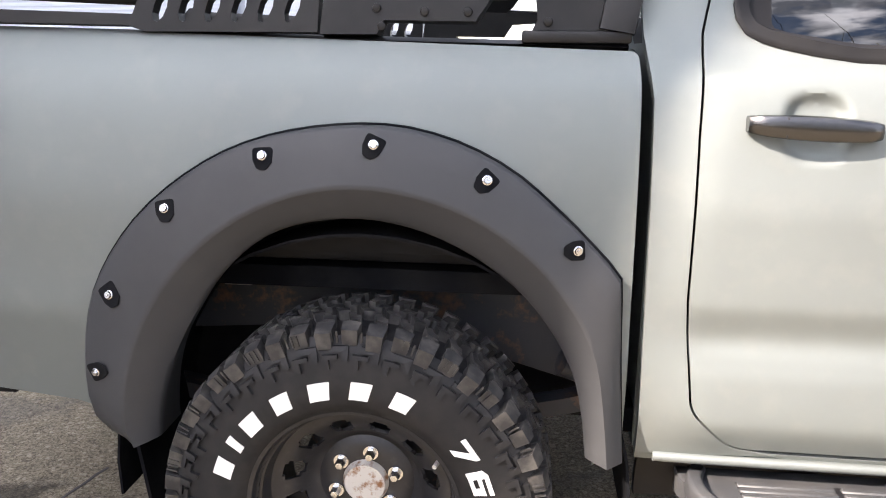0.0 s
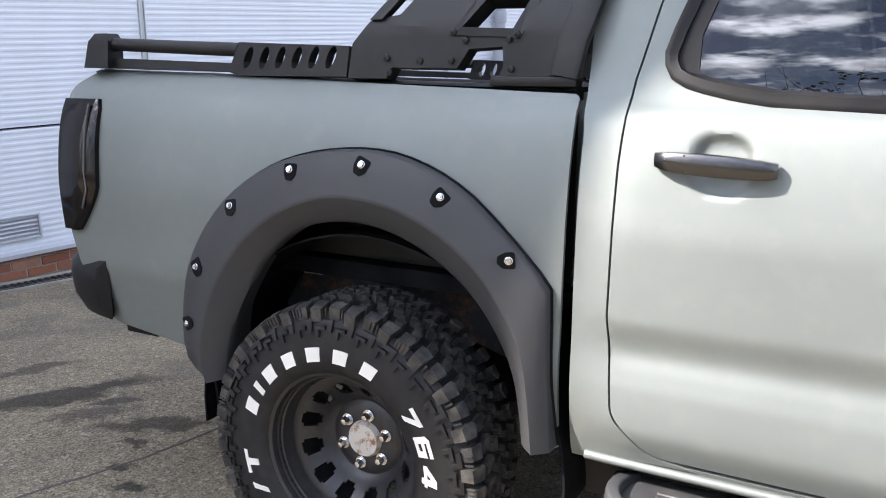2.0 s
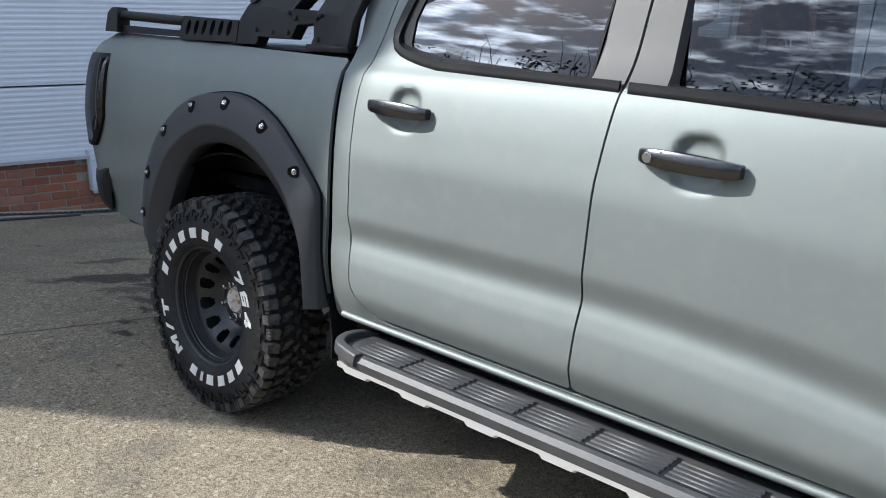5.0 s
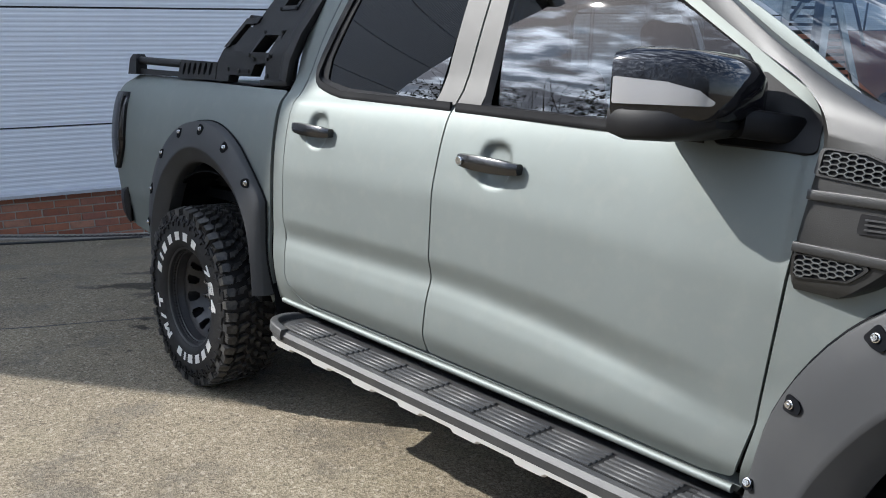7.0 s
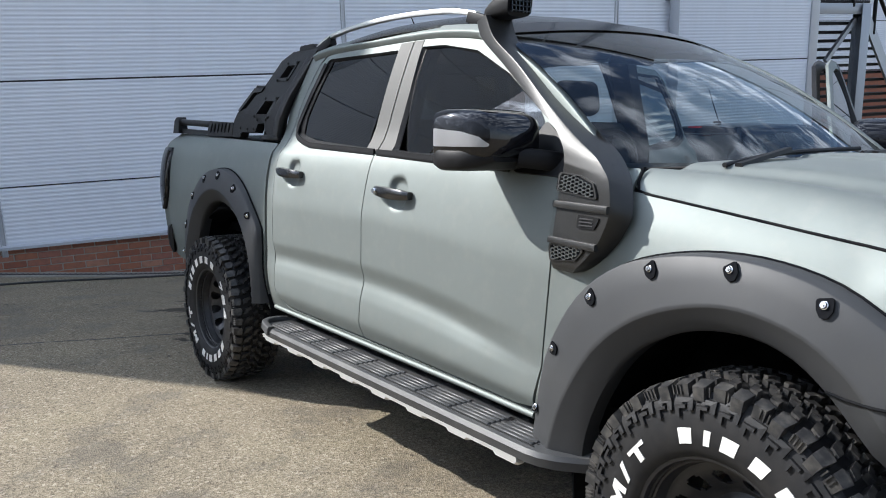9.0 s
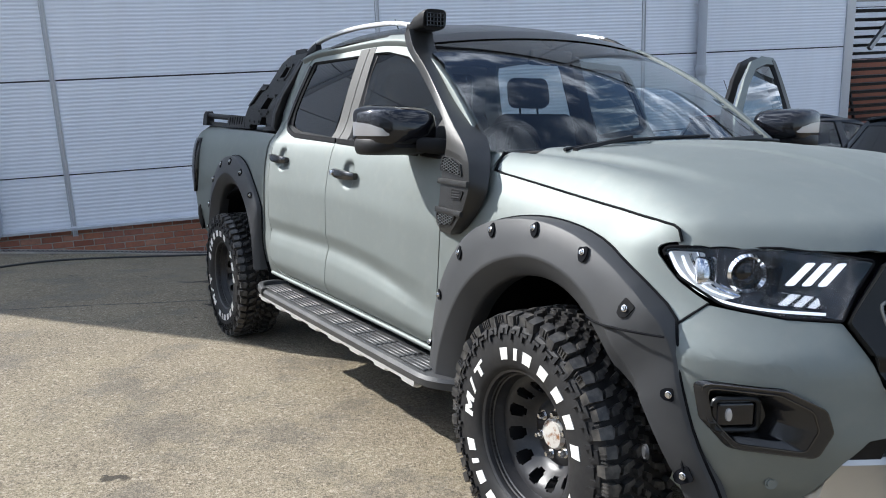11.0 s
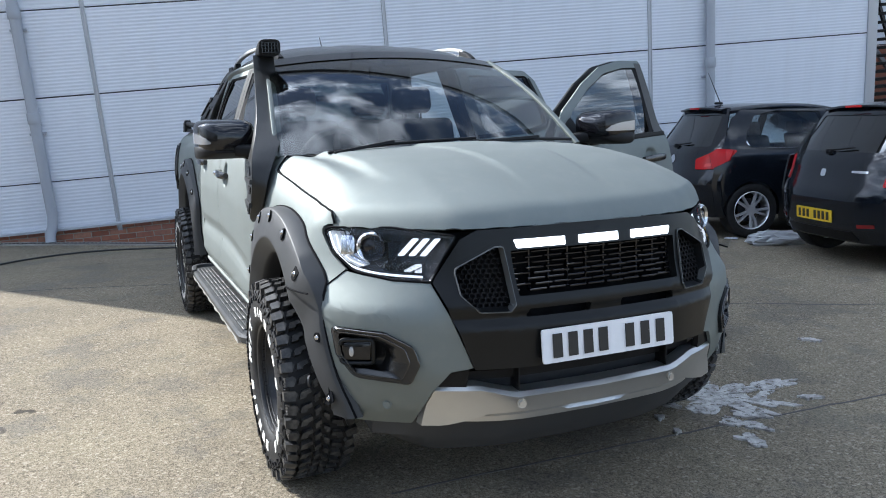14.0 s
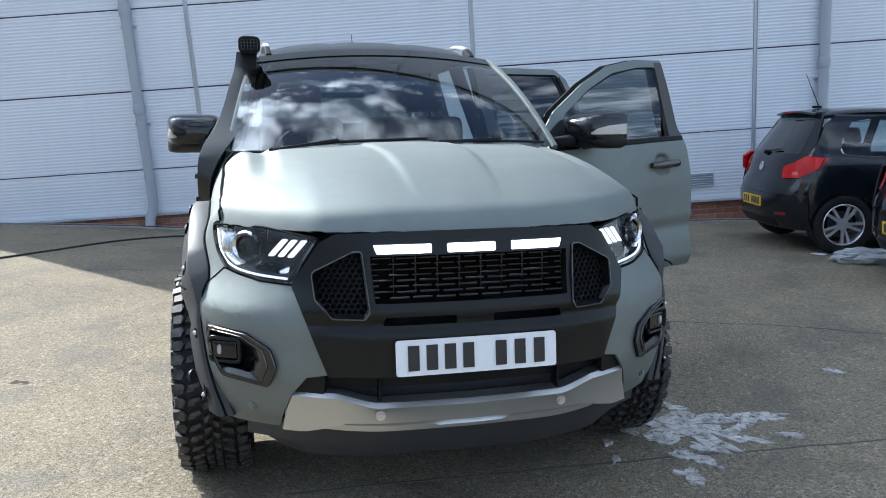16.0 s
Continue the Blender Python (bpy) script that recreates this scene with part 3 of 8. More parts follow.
part("wing_plinth", box(9, 2.9, 0.2, (U1 + 5, 0.1, -3.9), bev=0), BRICK, wing, "dark red brick foot of the wing", smooth=False)

# brick plinth: level courses that step down with the ground
plinth = wall_thing("plinth", "red brick plinth with pale mortar under the cladding", "brick wall")
part("mortar_bed", join(box(2.1 - U0, 1.3, 0.03, ((2.1 + U0) / 2, 0.16 - 0.65, -0.030), bev=0), box(U1 - 2.1, 1.3, 0.03, ((2.1 + U1) / 2, -0.16 - 0.65, -0.030), bev=0)), MORTAR, plinth, "pale mortar", smooth=False)
brick_mesh = None
_r = random.Random(12)
for row in range(12):
    v = 0.16 - 0.033 - row * 0.075
    u = -3.3 + (0.1125 if row % 2 else 0)
    while u < 9.2:
        if v > ground_v(u) - 0.06 and (u < 2.0 or v < -0.17):
            if brick_mesh is None:
                ob = part("brick", box(0.214, 0.064, 0.05, bev=0.004, seg=1), BRICK, plinth)
                brick_mesh = ob.data
            else:
                ob = new("brick", brick_mesh)
                ob.parent = plinth
            ob.matrix_basis = pose(u + _r.uniform(-0.002, 0.002), v + _r.uniform(-0.0015, 0.0015), -0.032 + _r.uniform(-0.003, 0.003), _r.uniform(-0.6, 0.6), _r.uniform(-0.6, 0.6), _r.uniform(-0.3, 0.3))
        u += 0.225

# side of the yard behind the camera: a hedge with bare scrub


def hedge():
    rng = random.Random(4)
    bm = bmesh.new()
    for k in range(3200):
        x = rng.uniform(-26, 26)
        z = abs(rng.gauss(0, 4.2)) + 0.1
        top = 7.9 + 0.7 * math.sin(x * 0.7) + 0.8 * math.sin(x * 1.9 + 1)
        if z > top:
            z = rng.uniform(0.1, top)
        y = -14 + rng.uniform(-1.0, 1.0)
        for _ in range(12):
            c = Vector((x + rng.gauss(0, 0.22), y + rng.gauss(0, 0.22), max(0.05, z + rng.gauss(0, 0.2))))
            a, b = Vector((rng.gauss(0, 1), rng.gauss(0, 1), rng.gauss(0, 1))).normalized() * 0.09, Vector((rng.gauss(0, 1), rng.gauss(0, 1), rng.gauss(0, 1))).normalized() * 0.07
            bm.faces.new([bm.verts.new(c + q) for q in (a, b, -a, -b)])
    return bm


LEAF = plastic("hedge_leaf", (0.105, 0.108, 0.062), 0.6, 0.1)
TWIG = plastic("bare_twig", (0.10, 0.075, 0.05), 0.8, 0.1)
part_h = thing("hedge", "dense dark green hedge with bare twigs along the yard", "hedge", kind="stuff")
part("foliage", hedge(), LEAF, part_h)
_r = random.Random(9)
tw = []
for _ in range(420):
    x, y = _r.uniform(-24, 24), -14 + _r.uniform(-0.8, 0.8)
    p = Vector((x, y, 0))
    d = Vector((_r.gauss(0, 0.25), _r.gauss(0, 0.2), 1))
    pts = [p]
    for k in range(9):
        d = (d + Vector((_r.gauss(0, 0.25), _r.gauss(0, 0.2), 0.1))).normalized()
        pts.append(pts[-1] + d * _r.uniform(0.80, 1.12))
    tw.append(tube(pts, [0.03, 0.028, 0.026, 0.023, 0.020, 0.017, 0.013, 0.010, 0.007, 0.003], 5))
part("twigs", join(*tw), TWIG, part_h)

# ---- the pickup: x forward, y to its left, z up, rear axle at x = 0 ----
truck = thing("pickup_truck", "satin grey-green double-cab pickup with black wheel arches and raised tyres", "pickup truck")
Z_ROWS = [0.40, 0.46, 0.52, 0.60, 0.68, 0.72, 0.765, 0.84, 1.00, 1.10, 1.20, 1.26, 1.30, 1.36, 1.45, 1.55, 1.65, 1.72, 1.76]
W_COLS = {
    -1.09: [0.80, 0.81, 0.82, 0.832, 0.845, 0.852, 0.860, 0.861, 0.866, 0.860, 0.846, 0.828, 0.805, 0.74, 0.70, 0.66, 0.64, 0.62, 0.60],
    -0.60: [0.81, 0.825, 0.838, 0.852, 0.866, 0.873, 0.881, 0.881, 0.885, 0.874, 0.855, 0.832, 0.805, 0.74, 0.70, 0.66, 0.64, 0.62, 0.60],
    0.00: [0.82, 0.84, 0.86, 0.875, 0.885, 0.888, 0.888, 0.888, 0.884, 0.873, 0.850, 0.826, 0.797, 0.73, 0.70, 0.66, 0.64, 0.62, 0.60],
    0.55: [0.81, 0.83, 0.852, 0.868, 0.876, 0.876, 0.872, 0.872, 0.868, 0.860, 0.843, 0.823, 0.788, 0.75, 0.722, 0.690, 0.655, 0.63, 0.60],
    0.70: [0.80, 0.826, 0.858, 0.888, 0.883, 0.875, 0.865, 0.880, 0.880, 0.870, 0.853, 0.834, 0.800, 0.768, 0.738, 0.704, 0.666, 0.636, 0.61],
    1.50: [0.80, 0.826, 0.858, 0.888, 0.883, 0.875, 0.865, 0.880, 0.880, 0.870, 0.853, 0.834, 0.800, 0.768, 0.738, 0.704, 0.666, 0.636, 0.61],
    2.10: [0.80, 0.826, 0.858, 0.888, 0.883, 0.875, 0.865, 0.880, 0.880, 0.870, 0.853, 0.834, 0.800, 0.768, 0.738, 0.704, 0.666, 0.636, 0.61],
    2.50: [0.80, 0.830, 0.862, 0.882, 0.879, 0.876, 0.873, 0.875, 0.875, 0.866, 0.847, 0.826, 0.793, 0.760, 0.730, 0.697, 0.660, 0.63, 0.60],
    2.80: [0.80, 0.83, 0.855, 0.862, 0.864, 0.864, 0.864, 0.866, 0.863, 0.848, 0.805, 0.742, 0.70, 0.68, 0.66, 0.64, 0.62, 0.60, 0.58],
    3.25: [0.80, 0.83, 0.855, 0.865, 0.870, 0.874, 0.876, 0.874, 0.855, 0.822, 0.745, 0.70, 0.68, 0.66, 0.64, 0.62, 0.60, 0.58, 0.56],
    3.65: [0.80, 0.83, 0.85, 0.86, 0.865, 0.868, 0.865, 0.846, 0.800, 0.748, 0.69, 0.68, 0.66, 0.64, 0.62, 0.60, 0.58, 0.56, 0.54],
    3.80: [0.78, 0.80, 0.82, 0.83, 0.835, 0.835, 0.815, 0.765, 0.66, 0.64, 0.62, 0.66, 0.64, 0.62, 0.60, 0.58, 0.56, 0.54, 0.52],
}
W_XS = sorted(W_COLS)


def crease(x, z):
    """The doors' crease falls towards the front; heights are read along it."""
    if x < 0.56 or x > 2.56 or z > 1.30 or z < 0.50:
        return z
    c = hermite([0.6, 1.5, 1.9, 2.3, 2.5], [0.765, 0.767, 0.745, 0.692, 0.664], x)
    return 0.5 + (z - 0.5) * 0.265 / (c - 0.5) if z < c else 1.30 - (1.30 - z) * 0.535 / (1.30 - c)


def half_width(x, z):
    z = crease(x, z)
    return hermite(W_XS, [hermite(Z_ROWS, W_COLS[c], z) for c in W_XS], x)


def side(s=-1, off=0.0):
    """Maps (x, z) onto the truck's flank; s -1 for its right side."""
    return lambda x, z: (x, s * (half_width(x, z) + off), z)


F_YS = [0.0, 0.26, 0.45, 0.55, 0.65, 0.75, 0.80, 0.85, 0.88]
F_ROWS = {
    0.20: [3.90, 3.88, 3.83, 3.78, 3.70, 3.60, 3.54, 3.46, 3.40],
    0.38: [4.03, 4.02, 3.97, 3.92, 3.86, 3.78, 3.72, 3.64, 3.58],
    0.47: [4.10, 4.085, 4.04, 3.99, 3.93, 3.85, 3.79, 3.71, 3.65],
    0.60: [4.13, 4.12, 4.075, 4.025, 3.965, 3.885, 3.83, 3.75, 3.68],
    0.72: [4.135, 4.12, 4.075, 4.025, 3.965, 3.885, 3.825, 3.75, 3.68],
    0.785: [4.128, 4.113, 4.069, 4.018, 3.957, 3.876, 3.815, 3.739, 3.668],
    0.80: [4.120, 4.106, 4.063, 4.011, 3.948, 3.863, 3.800, 3.722, 3.648],
    0.90: [4.085, 4.07, 4.02, 3.96, 3.88, 3.775, 3.695, 3.59, 3.50],
    1.05: [4.055, 4.04, 3.985, 3.918, 3.83, 3.713, 3.612, 3.47, 3.36],
}
F_ZS = sorted(F_ROWS)


def nose(y, z):
    return hermite(F_ZS, [hermite(F_YS, F_ROWS[k], abs(y)) for k in F_ZS], z)


def front(off=0.0):
    return lambda y, z: (nose(y, z) + off, y, z)


def arc(cx, cz, r, a0, a1, n=24):
    return [(cx + r * math.cos(radians(a0 + (a1 - a0) * i / n)), cz + r * math.sin(radians(a0 + (a1 - a0) * i / n))) for i in range(n + 1)]


LEFT = Matrix.Diagonal((1, -1, 1, 1))
BOTH = ((-1, "right"), (1, "left"))

# outlines on the flank, as (x, z)
BED_OUT = rounded([(-0.975, 0.585, 0.02), (-1.055, 0.76, 0.02), (-1.085, 0.85, 0.02), (-1.095, 1.30, 0.06), (-1.03, 1.355, 0.03), (0.528, 1.306, 0.018), (0.532, 1.24, 0.0), (0.535, 0.50, 0.0), (0.48, 0.46, 0)], 0.01) + [(0.475, 0.60), (0.44, 0.74), (0.37, 0.86), (0.25, 0.955), (0.10, 1.012), (-0.05, 1.015), (-0.20, 0.965), (-0.32, 0.875), (-0.40, 0.77), (-0.455, 0.64), (-0.47, 0.50), (-0.65, 0.548), (-0.92, 0.572)]
R_DOOR = rounded([(0.75, 0.534, 0.09), (1.474, 0.528, 0.015), (1.482, 0.76, 0), (1.491, 1.06, 0), (1.512, 1.28, 0.05), (1.516, 1.738, 0.01), (0.82, 1.738, 0.05), (0.735, 1.668, 0.02), (0.680, 1.50, 0.0), (0.648, 1.34, 0.0), (0.642, 1.16, 0), (0.642, 0.84, 0), (0.663, 0.62, 0.06)], 0.02)
R_WIN = rounded([(0.79, 1.335, 0.05), (0.92, 1.308, 0.03), (1.418, 1.292, 0.012), (1.420, 1.694, 0.012), (0.815, 1.700, 0.03), (0.715, 1.40, 0.03), (0.722, 1.36, 0.02)], 0.02, 3)
_edge = [p for p in reversed(R_DOOR[:8]) if p[0] < 0.84] + [p for p in reversed(R_DOOR[8:]) if p[0] < 0.84 and p[1] < 1.70]
_gap = []
for i, p in enumerate(_edge):
    a, b = Vector(_edge[max(0, i - 1)][:2]), Vector(_edge[min(len(_edge) - 1, i + 1)][:2])
    d = (b - a).normalized()
    _gap.append((p[0] + d.y * -0.005, p[1] + d.x * 0.005))
C_POST = [(0.565, 0.504)] + [(0.84, 0.518)] + _gap + [(0.79, 1.735), (0.79, 1.745), (0.66, 1.745), (0.60, 1.69), (0.56, 1.60), (0.53, 1.46), (0.538, 1.34), (0.556, 1.22), (0.560, 0.90)]
F_DOOR = rounded([(1.480, 0.528, 0.015), (2.42, 0.512, 0.05), (2.505, 0.525, 0.03), (2.537, 0.66, 0), (2.566, 0.98, 0), (2.60, 1.21, 0.01), (2.62, 1.262, 0.02), (2.458, 1.436, 0.02), (2.215, 1.588, 0.03), (1.99, 1.690, 0.05), (1.75, 1.733, 0), (1.522, 1.738, 0.01), (1.518, 1.28, 0.05), (1.497, 1.06, 0), (1.488, 0.76, 0)], 0.02)
F_WIN = rounded([(1.622, 1.284, 0.012), (2.33, 1.255, 0.012), (2.41, 1.385, 0.012), (2.375, 1.428, 0.0), (2.18, 1.553, 0.05), (1.96, 1.650, 0.05), (1.74, 1.688, 0.0), (1.588, 1.694, 0.012)], 0.02, 3)
ARCH_F = [(3.60, 0.78), (3.50, 0.87), (3.37, 0.925), (3.22, 0.945), (3.07, 0.925), (2.92, 0.865), (2.79, 0.76), (2.70, 0.63), (2.65, 0.50), (2.63, 0.43)]
# the wing's front edge runs down beside the lamp and along the bumper's joint, as (y, z) on the nose
WING_EDGE = [(0.784, 1.0555), (0.797, 1.0515), (0.806, 1.044), (0.8105, 1.034), (0.8125, 1.02), (0.807, 0.985), (0.800, 0.955), (0.786, 0.928), (0.7725, 0.9085), (0.79, 0.8915), (0.815, 0.868), (0.845, 0.840), (0.872, 0.815)]
FENDER = rounded([(2.516, 0.515, 0), (2.543, 0.66, 0), (2.573, 0.98, 0), (2.606, 1.20, 0), (2.66, 1.262, 0.02), (2.785, 1.260, 0.012), (2.803, 1.202, 0.015), (3.0, 1.174, 0), (3.20, 1.148, 0), (3.40, 1.122, 0), (3.55, 1.103, 0.0), (3.638, 1.090, 0.008)] + [(nose(y, z) - 0.002, z, 0) for y, z in WING_EDGE] + [(3.64, 0.80, 0)], 0.02) + ARCH_F + [(2.60, 0.43)]


def nose_y(x, z):
    """The half width at which the nose's curve passes x."""
    lo, hi = 0.5, 0.88
    for _ in range(24):
        m = (lo + hi) / 2
        lo, hi = (m, hi) if nose(m, z) > x else (lo, m)
    return lo


def wing(s, off=0.0):
    """The flank, running into the nose's curve beside the lamp."""
    def f(x, z):
        w = half_width(x, z)
        t = min(1.0, max(0.0, (x - 3.42) / 0.16)) * min(1.0, max(0.0, (z - 0.76) / 0.05))
        if t > 0:
            w += (nose_y(x, min(z, 1.05)) - (0.7 - 0.6 * min(1.0, max(0.0, (x - 3.55) / 0.1))) * max(0.0, z - 1.05) - w) * t * t * (3 - 2 * t)
        return (x, s * (w + off), z)
    return f


for s, _ in BOTH:
    out = (0, s, 0)
    part("bed_side", panel(BED_OUT, side(s), 0.035, 0.03, 0.012, out), PAINT, truck)
    part("rear_pillar", panel(C_POST, side(s), 0.04, 0.04, 0.03, out), PAINT, truck)
    part("front_wing", panel(FENDER, wing(s), 0.025, 0.02, 0.010, out), PAINT, truck)
    # sill below the doors
    part("sill", panel(rounded([(0.565, 0.488, 0), (2.50, 0.478, 0), (2.515, 0.50, 0), (2.44, 0.505, 0.02), (0.80, 0.522, 0), (0.70, 0.503, 0), (0.565, 0.503, 0)], 0.01), side(s, -0.003), 0.06, 0.02, 0.03, out), PAINT, truck)
    part("sill_edge", tube([(x, s * (half_width(x, 0.505) + 0.002), 0.501 - 0.004 * (x - 0.6)) for x in [0.60 + 1.90 * k / 24 for k in range(25)]], 0.011, 10), PAINT, truck, "rounded painted sill edge")
    part("sill_guard", panel([(0.58, 0.36), (2.56, 0.36), (2.50, 0.476), (0.58, 0.486)], side(s, -0.045), 0.1, 0.04, 0.02, out), TRIM, truck, "black plastic sill guard")
    part("door_opening", panel(rounded([(0.64, 0.50), (2.54, 0.49), (2.58, 1.22), (0.66, 1.25)], 0.02), side(s, -0.09), 0.1, 0.1, 0.01, out), UNDER, truck) if s < 0 else None
    # load-bed top cap and inner wall
    cap = []
    for x in [-1.06 + 1.57 * i / 16 for i in range(17)]:
        z = 1.348 - 0.030 * (x + 1.0) / 1.5
        w = half_width(x, z)
        cap.append([(x, s * (w + 0.002), z - 0.004), (x, s * (w - 0.02), z + 0.004), (x, s * 0.665, z + 0.004), (x, s * 0.655, z - 0.01), (x, s * 0.655, 0.87), (x, s * 0.70, 0.87), (x, s * 0.70, z - 0.03)])
    part("bed_rail_cap", loft(cap), TRIM, truck, "black plastic load-bed liner cap")

# load bed floor, front wall, tailgate
part("bed_floor", box(1.60, 1.36, 0.03, (-0.28, 0, 0.86)), TRIM, truck, "black ribbed load-bed liner")
part("bed_front_wall", box(0.03, 1.42, 0.46, (0.515, 0, 1.08)), PAINT, truck)
tg = panel(rounded([(-0.70, 0.80), (0.70, 0.80), (0.70, 1.345), (-0.70, 1.345)], 0.03), lambda a, b: (-1.13 - 0.025 * math.sin((b - 0.8) * 5.5) + 0.04 * (a / 0.7) ** 4, a, b), 0.1, 0.05, 0.05, (-1, 0, 0))
tailgate = part("tailgate", tg, PAINT, truck)
part("tailgate_handle", box(0.02, 0.22, 0.06, (-1.165, 0, 1.22)), TRIM, tailgate)

# chassis and floor so that daylight does not pass
part("floor_pan", box(3.0, 1.5, 0.06, (2.0, 0, 0.53)), UNDER, truck, smooth=False)
part("bed_underside", box(1.62, 1.40, 0.05, (-0.25, 0, 0.81)), UNDER, truck, smooth=False)
for s, _ in BOTH:
    rail = sweep([(-1.1, s * 0.50, 0.66), (-0.55, s * 0.50, 0.70), (0, s * 0.50, 0.74), (0.45, s * 0.52, 0.62), (0.8, s * 0.52, 0.50), (2.5, s * 0.52, 0.50), (3.9, s * 0.45, 0.55)], [(-0.035, -0.085), (0.035, -0.085), (0.035, 0.085), (-0.035, 0.085)])
    rail_ob = part("chassis_rail", rail, CHASSIS, truck, "black chassis rail with surface rust")
    for x, z, r in ((-0.30, 0.785, 0.012), (-0.11, 0.795, 0.014), (0.02, 0.80, 0.012), (0.18, 0.77, 0.012), (0.31, 0.72, 0.036), (-0.45, 0.71, 0.012)):
        part("rail_hole", lathe([(r, -0.002), (r * 0.98, 0.0), (r * 0.7, 0.012), (0.0, 0.012)], 18), SEAM, rail_ob, m=pose(x, s * 0.537, z, 0, 0, 0 if s < 0 else 180))
    part("bump_stop", box(0.07, 0.07, 0.15, (-0.37, s * 0.54, 0.82)), RUST, truck, "rusty bump-stop bracket")
    part("leaf_spring", sweep(spline([(-0.75, s * 0.56, 0.52), (-0.35, s * 0.56, 0.44), (0, s * 0.56, 0.42), (0.35, s * 0.56, 0.46), (0.72, s * 0.56, 0.56)], 5), [(-0.03, -0.02), (0.03, -0.02), (0.03, 0.02), (-0.03, 0.02)]), CHASSIS, truck)
    # arch liners
    for cx, r, x0 in ((0.0, 0.56, 0), (3.22, 0.545, 1)):
        ring = []
        for i in range(25):
            a = radians(-6 + 15 * x0 + (192 - 15 * x0) * i / 24)
            ring.append([(cx + r * math.cos(a), s * y, 0.39 + r * math.sin(a)) for y in (0.86, 0.75, 0.60, 0.42)])
        lb = bmesh.new()
        rows = [[lb.verts.new(p) for p in q] for q in ring]
        for a, b in zip(rows, rows[1:]):
            for k in range(3):
                lb.faces.new((a[k], a[k + 1], b[k + 1], b[k]))
        thicken(lb, 0.006)
        part("arch_liner", lb, UNDER, truck, "dirty black wheel-arch liner")
    part("inner_wing", box(1.15, 0.03, 0.45, (-0.05, s * 0.44, 0.62), bev=0), UNDER, truck, smooth=False)
    part("inner_wing", box(1.2, 0.04, 0.55, (3.22, s * 0.42, 0.75), bev=0), UNDER, truck, smooth=False)
# unseen tank, gearbox and shaft, added to block light under the cab
part("fuel_tank", box(1.05, 0.42, 0.22, (1.25, 0.28, 0.42), bev=0.05, seg=3), UNDER, truck, "unseen black tank added to darken the ground below")
part("gearbox", box(1.0, 0.30, 0.24, (2.25, 0.0, 0.42), bev=0.07, seg=3), CHASSIS, truck)
part("propeller_shaft", tube([(0.15, -0.05, 0.40), (1.8, 0.0, 0.44)], 0.04, 12), CHASSIS, truck)
part("axle", tube([(0, -0.75, 0.39), (0, 0.75, 0.39)], 0.055, 14), CHASSIS, truck)
part("differential", lathe([(0.0, -0.14), (0.10, -0.11), (0.15, 0.0), (0.10, 0.11), (0.0, 0.14)], 20), CHASSIS, truck, m=pose(0, -0.05, 0.39))
part("exhaust_pipe", tube(spline([(2.2, -0.35, 0.45), (1.0, -0.42, 0.46), (0.62, -0.55, 0.52), (0.42, -0.60, 0.60)], 5), 0.035, 12), CHASSIS, truck, "dull exhaust pipe")
part("silencer", tube([(0.95, -0.36, 0.44), (0.55, -0.52, 0.50)], 0.075, 16), GALV, truck)


# ---- flares ----
def rest(x, w):
    """How far out the flare's outer rim sits, wrapping in towards the nose."""
    return max(w + 0.022, 0.905 - 0.55 * max(0, x - 3.66))


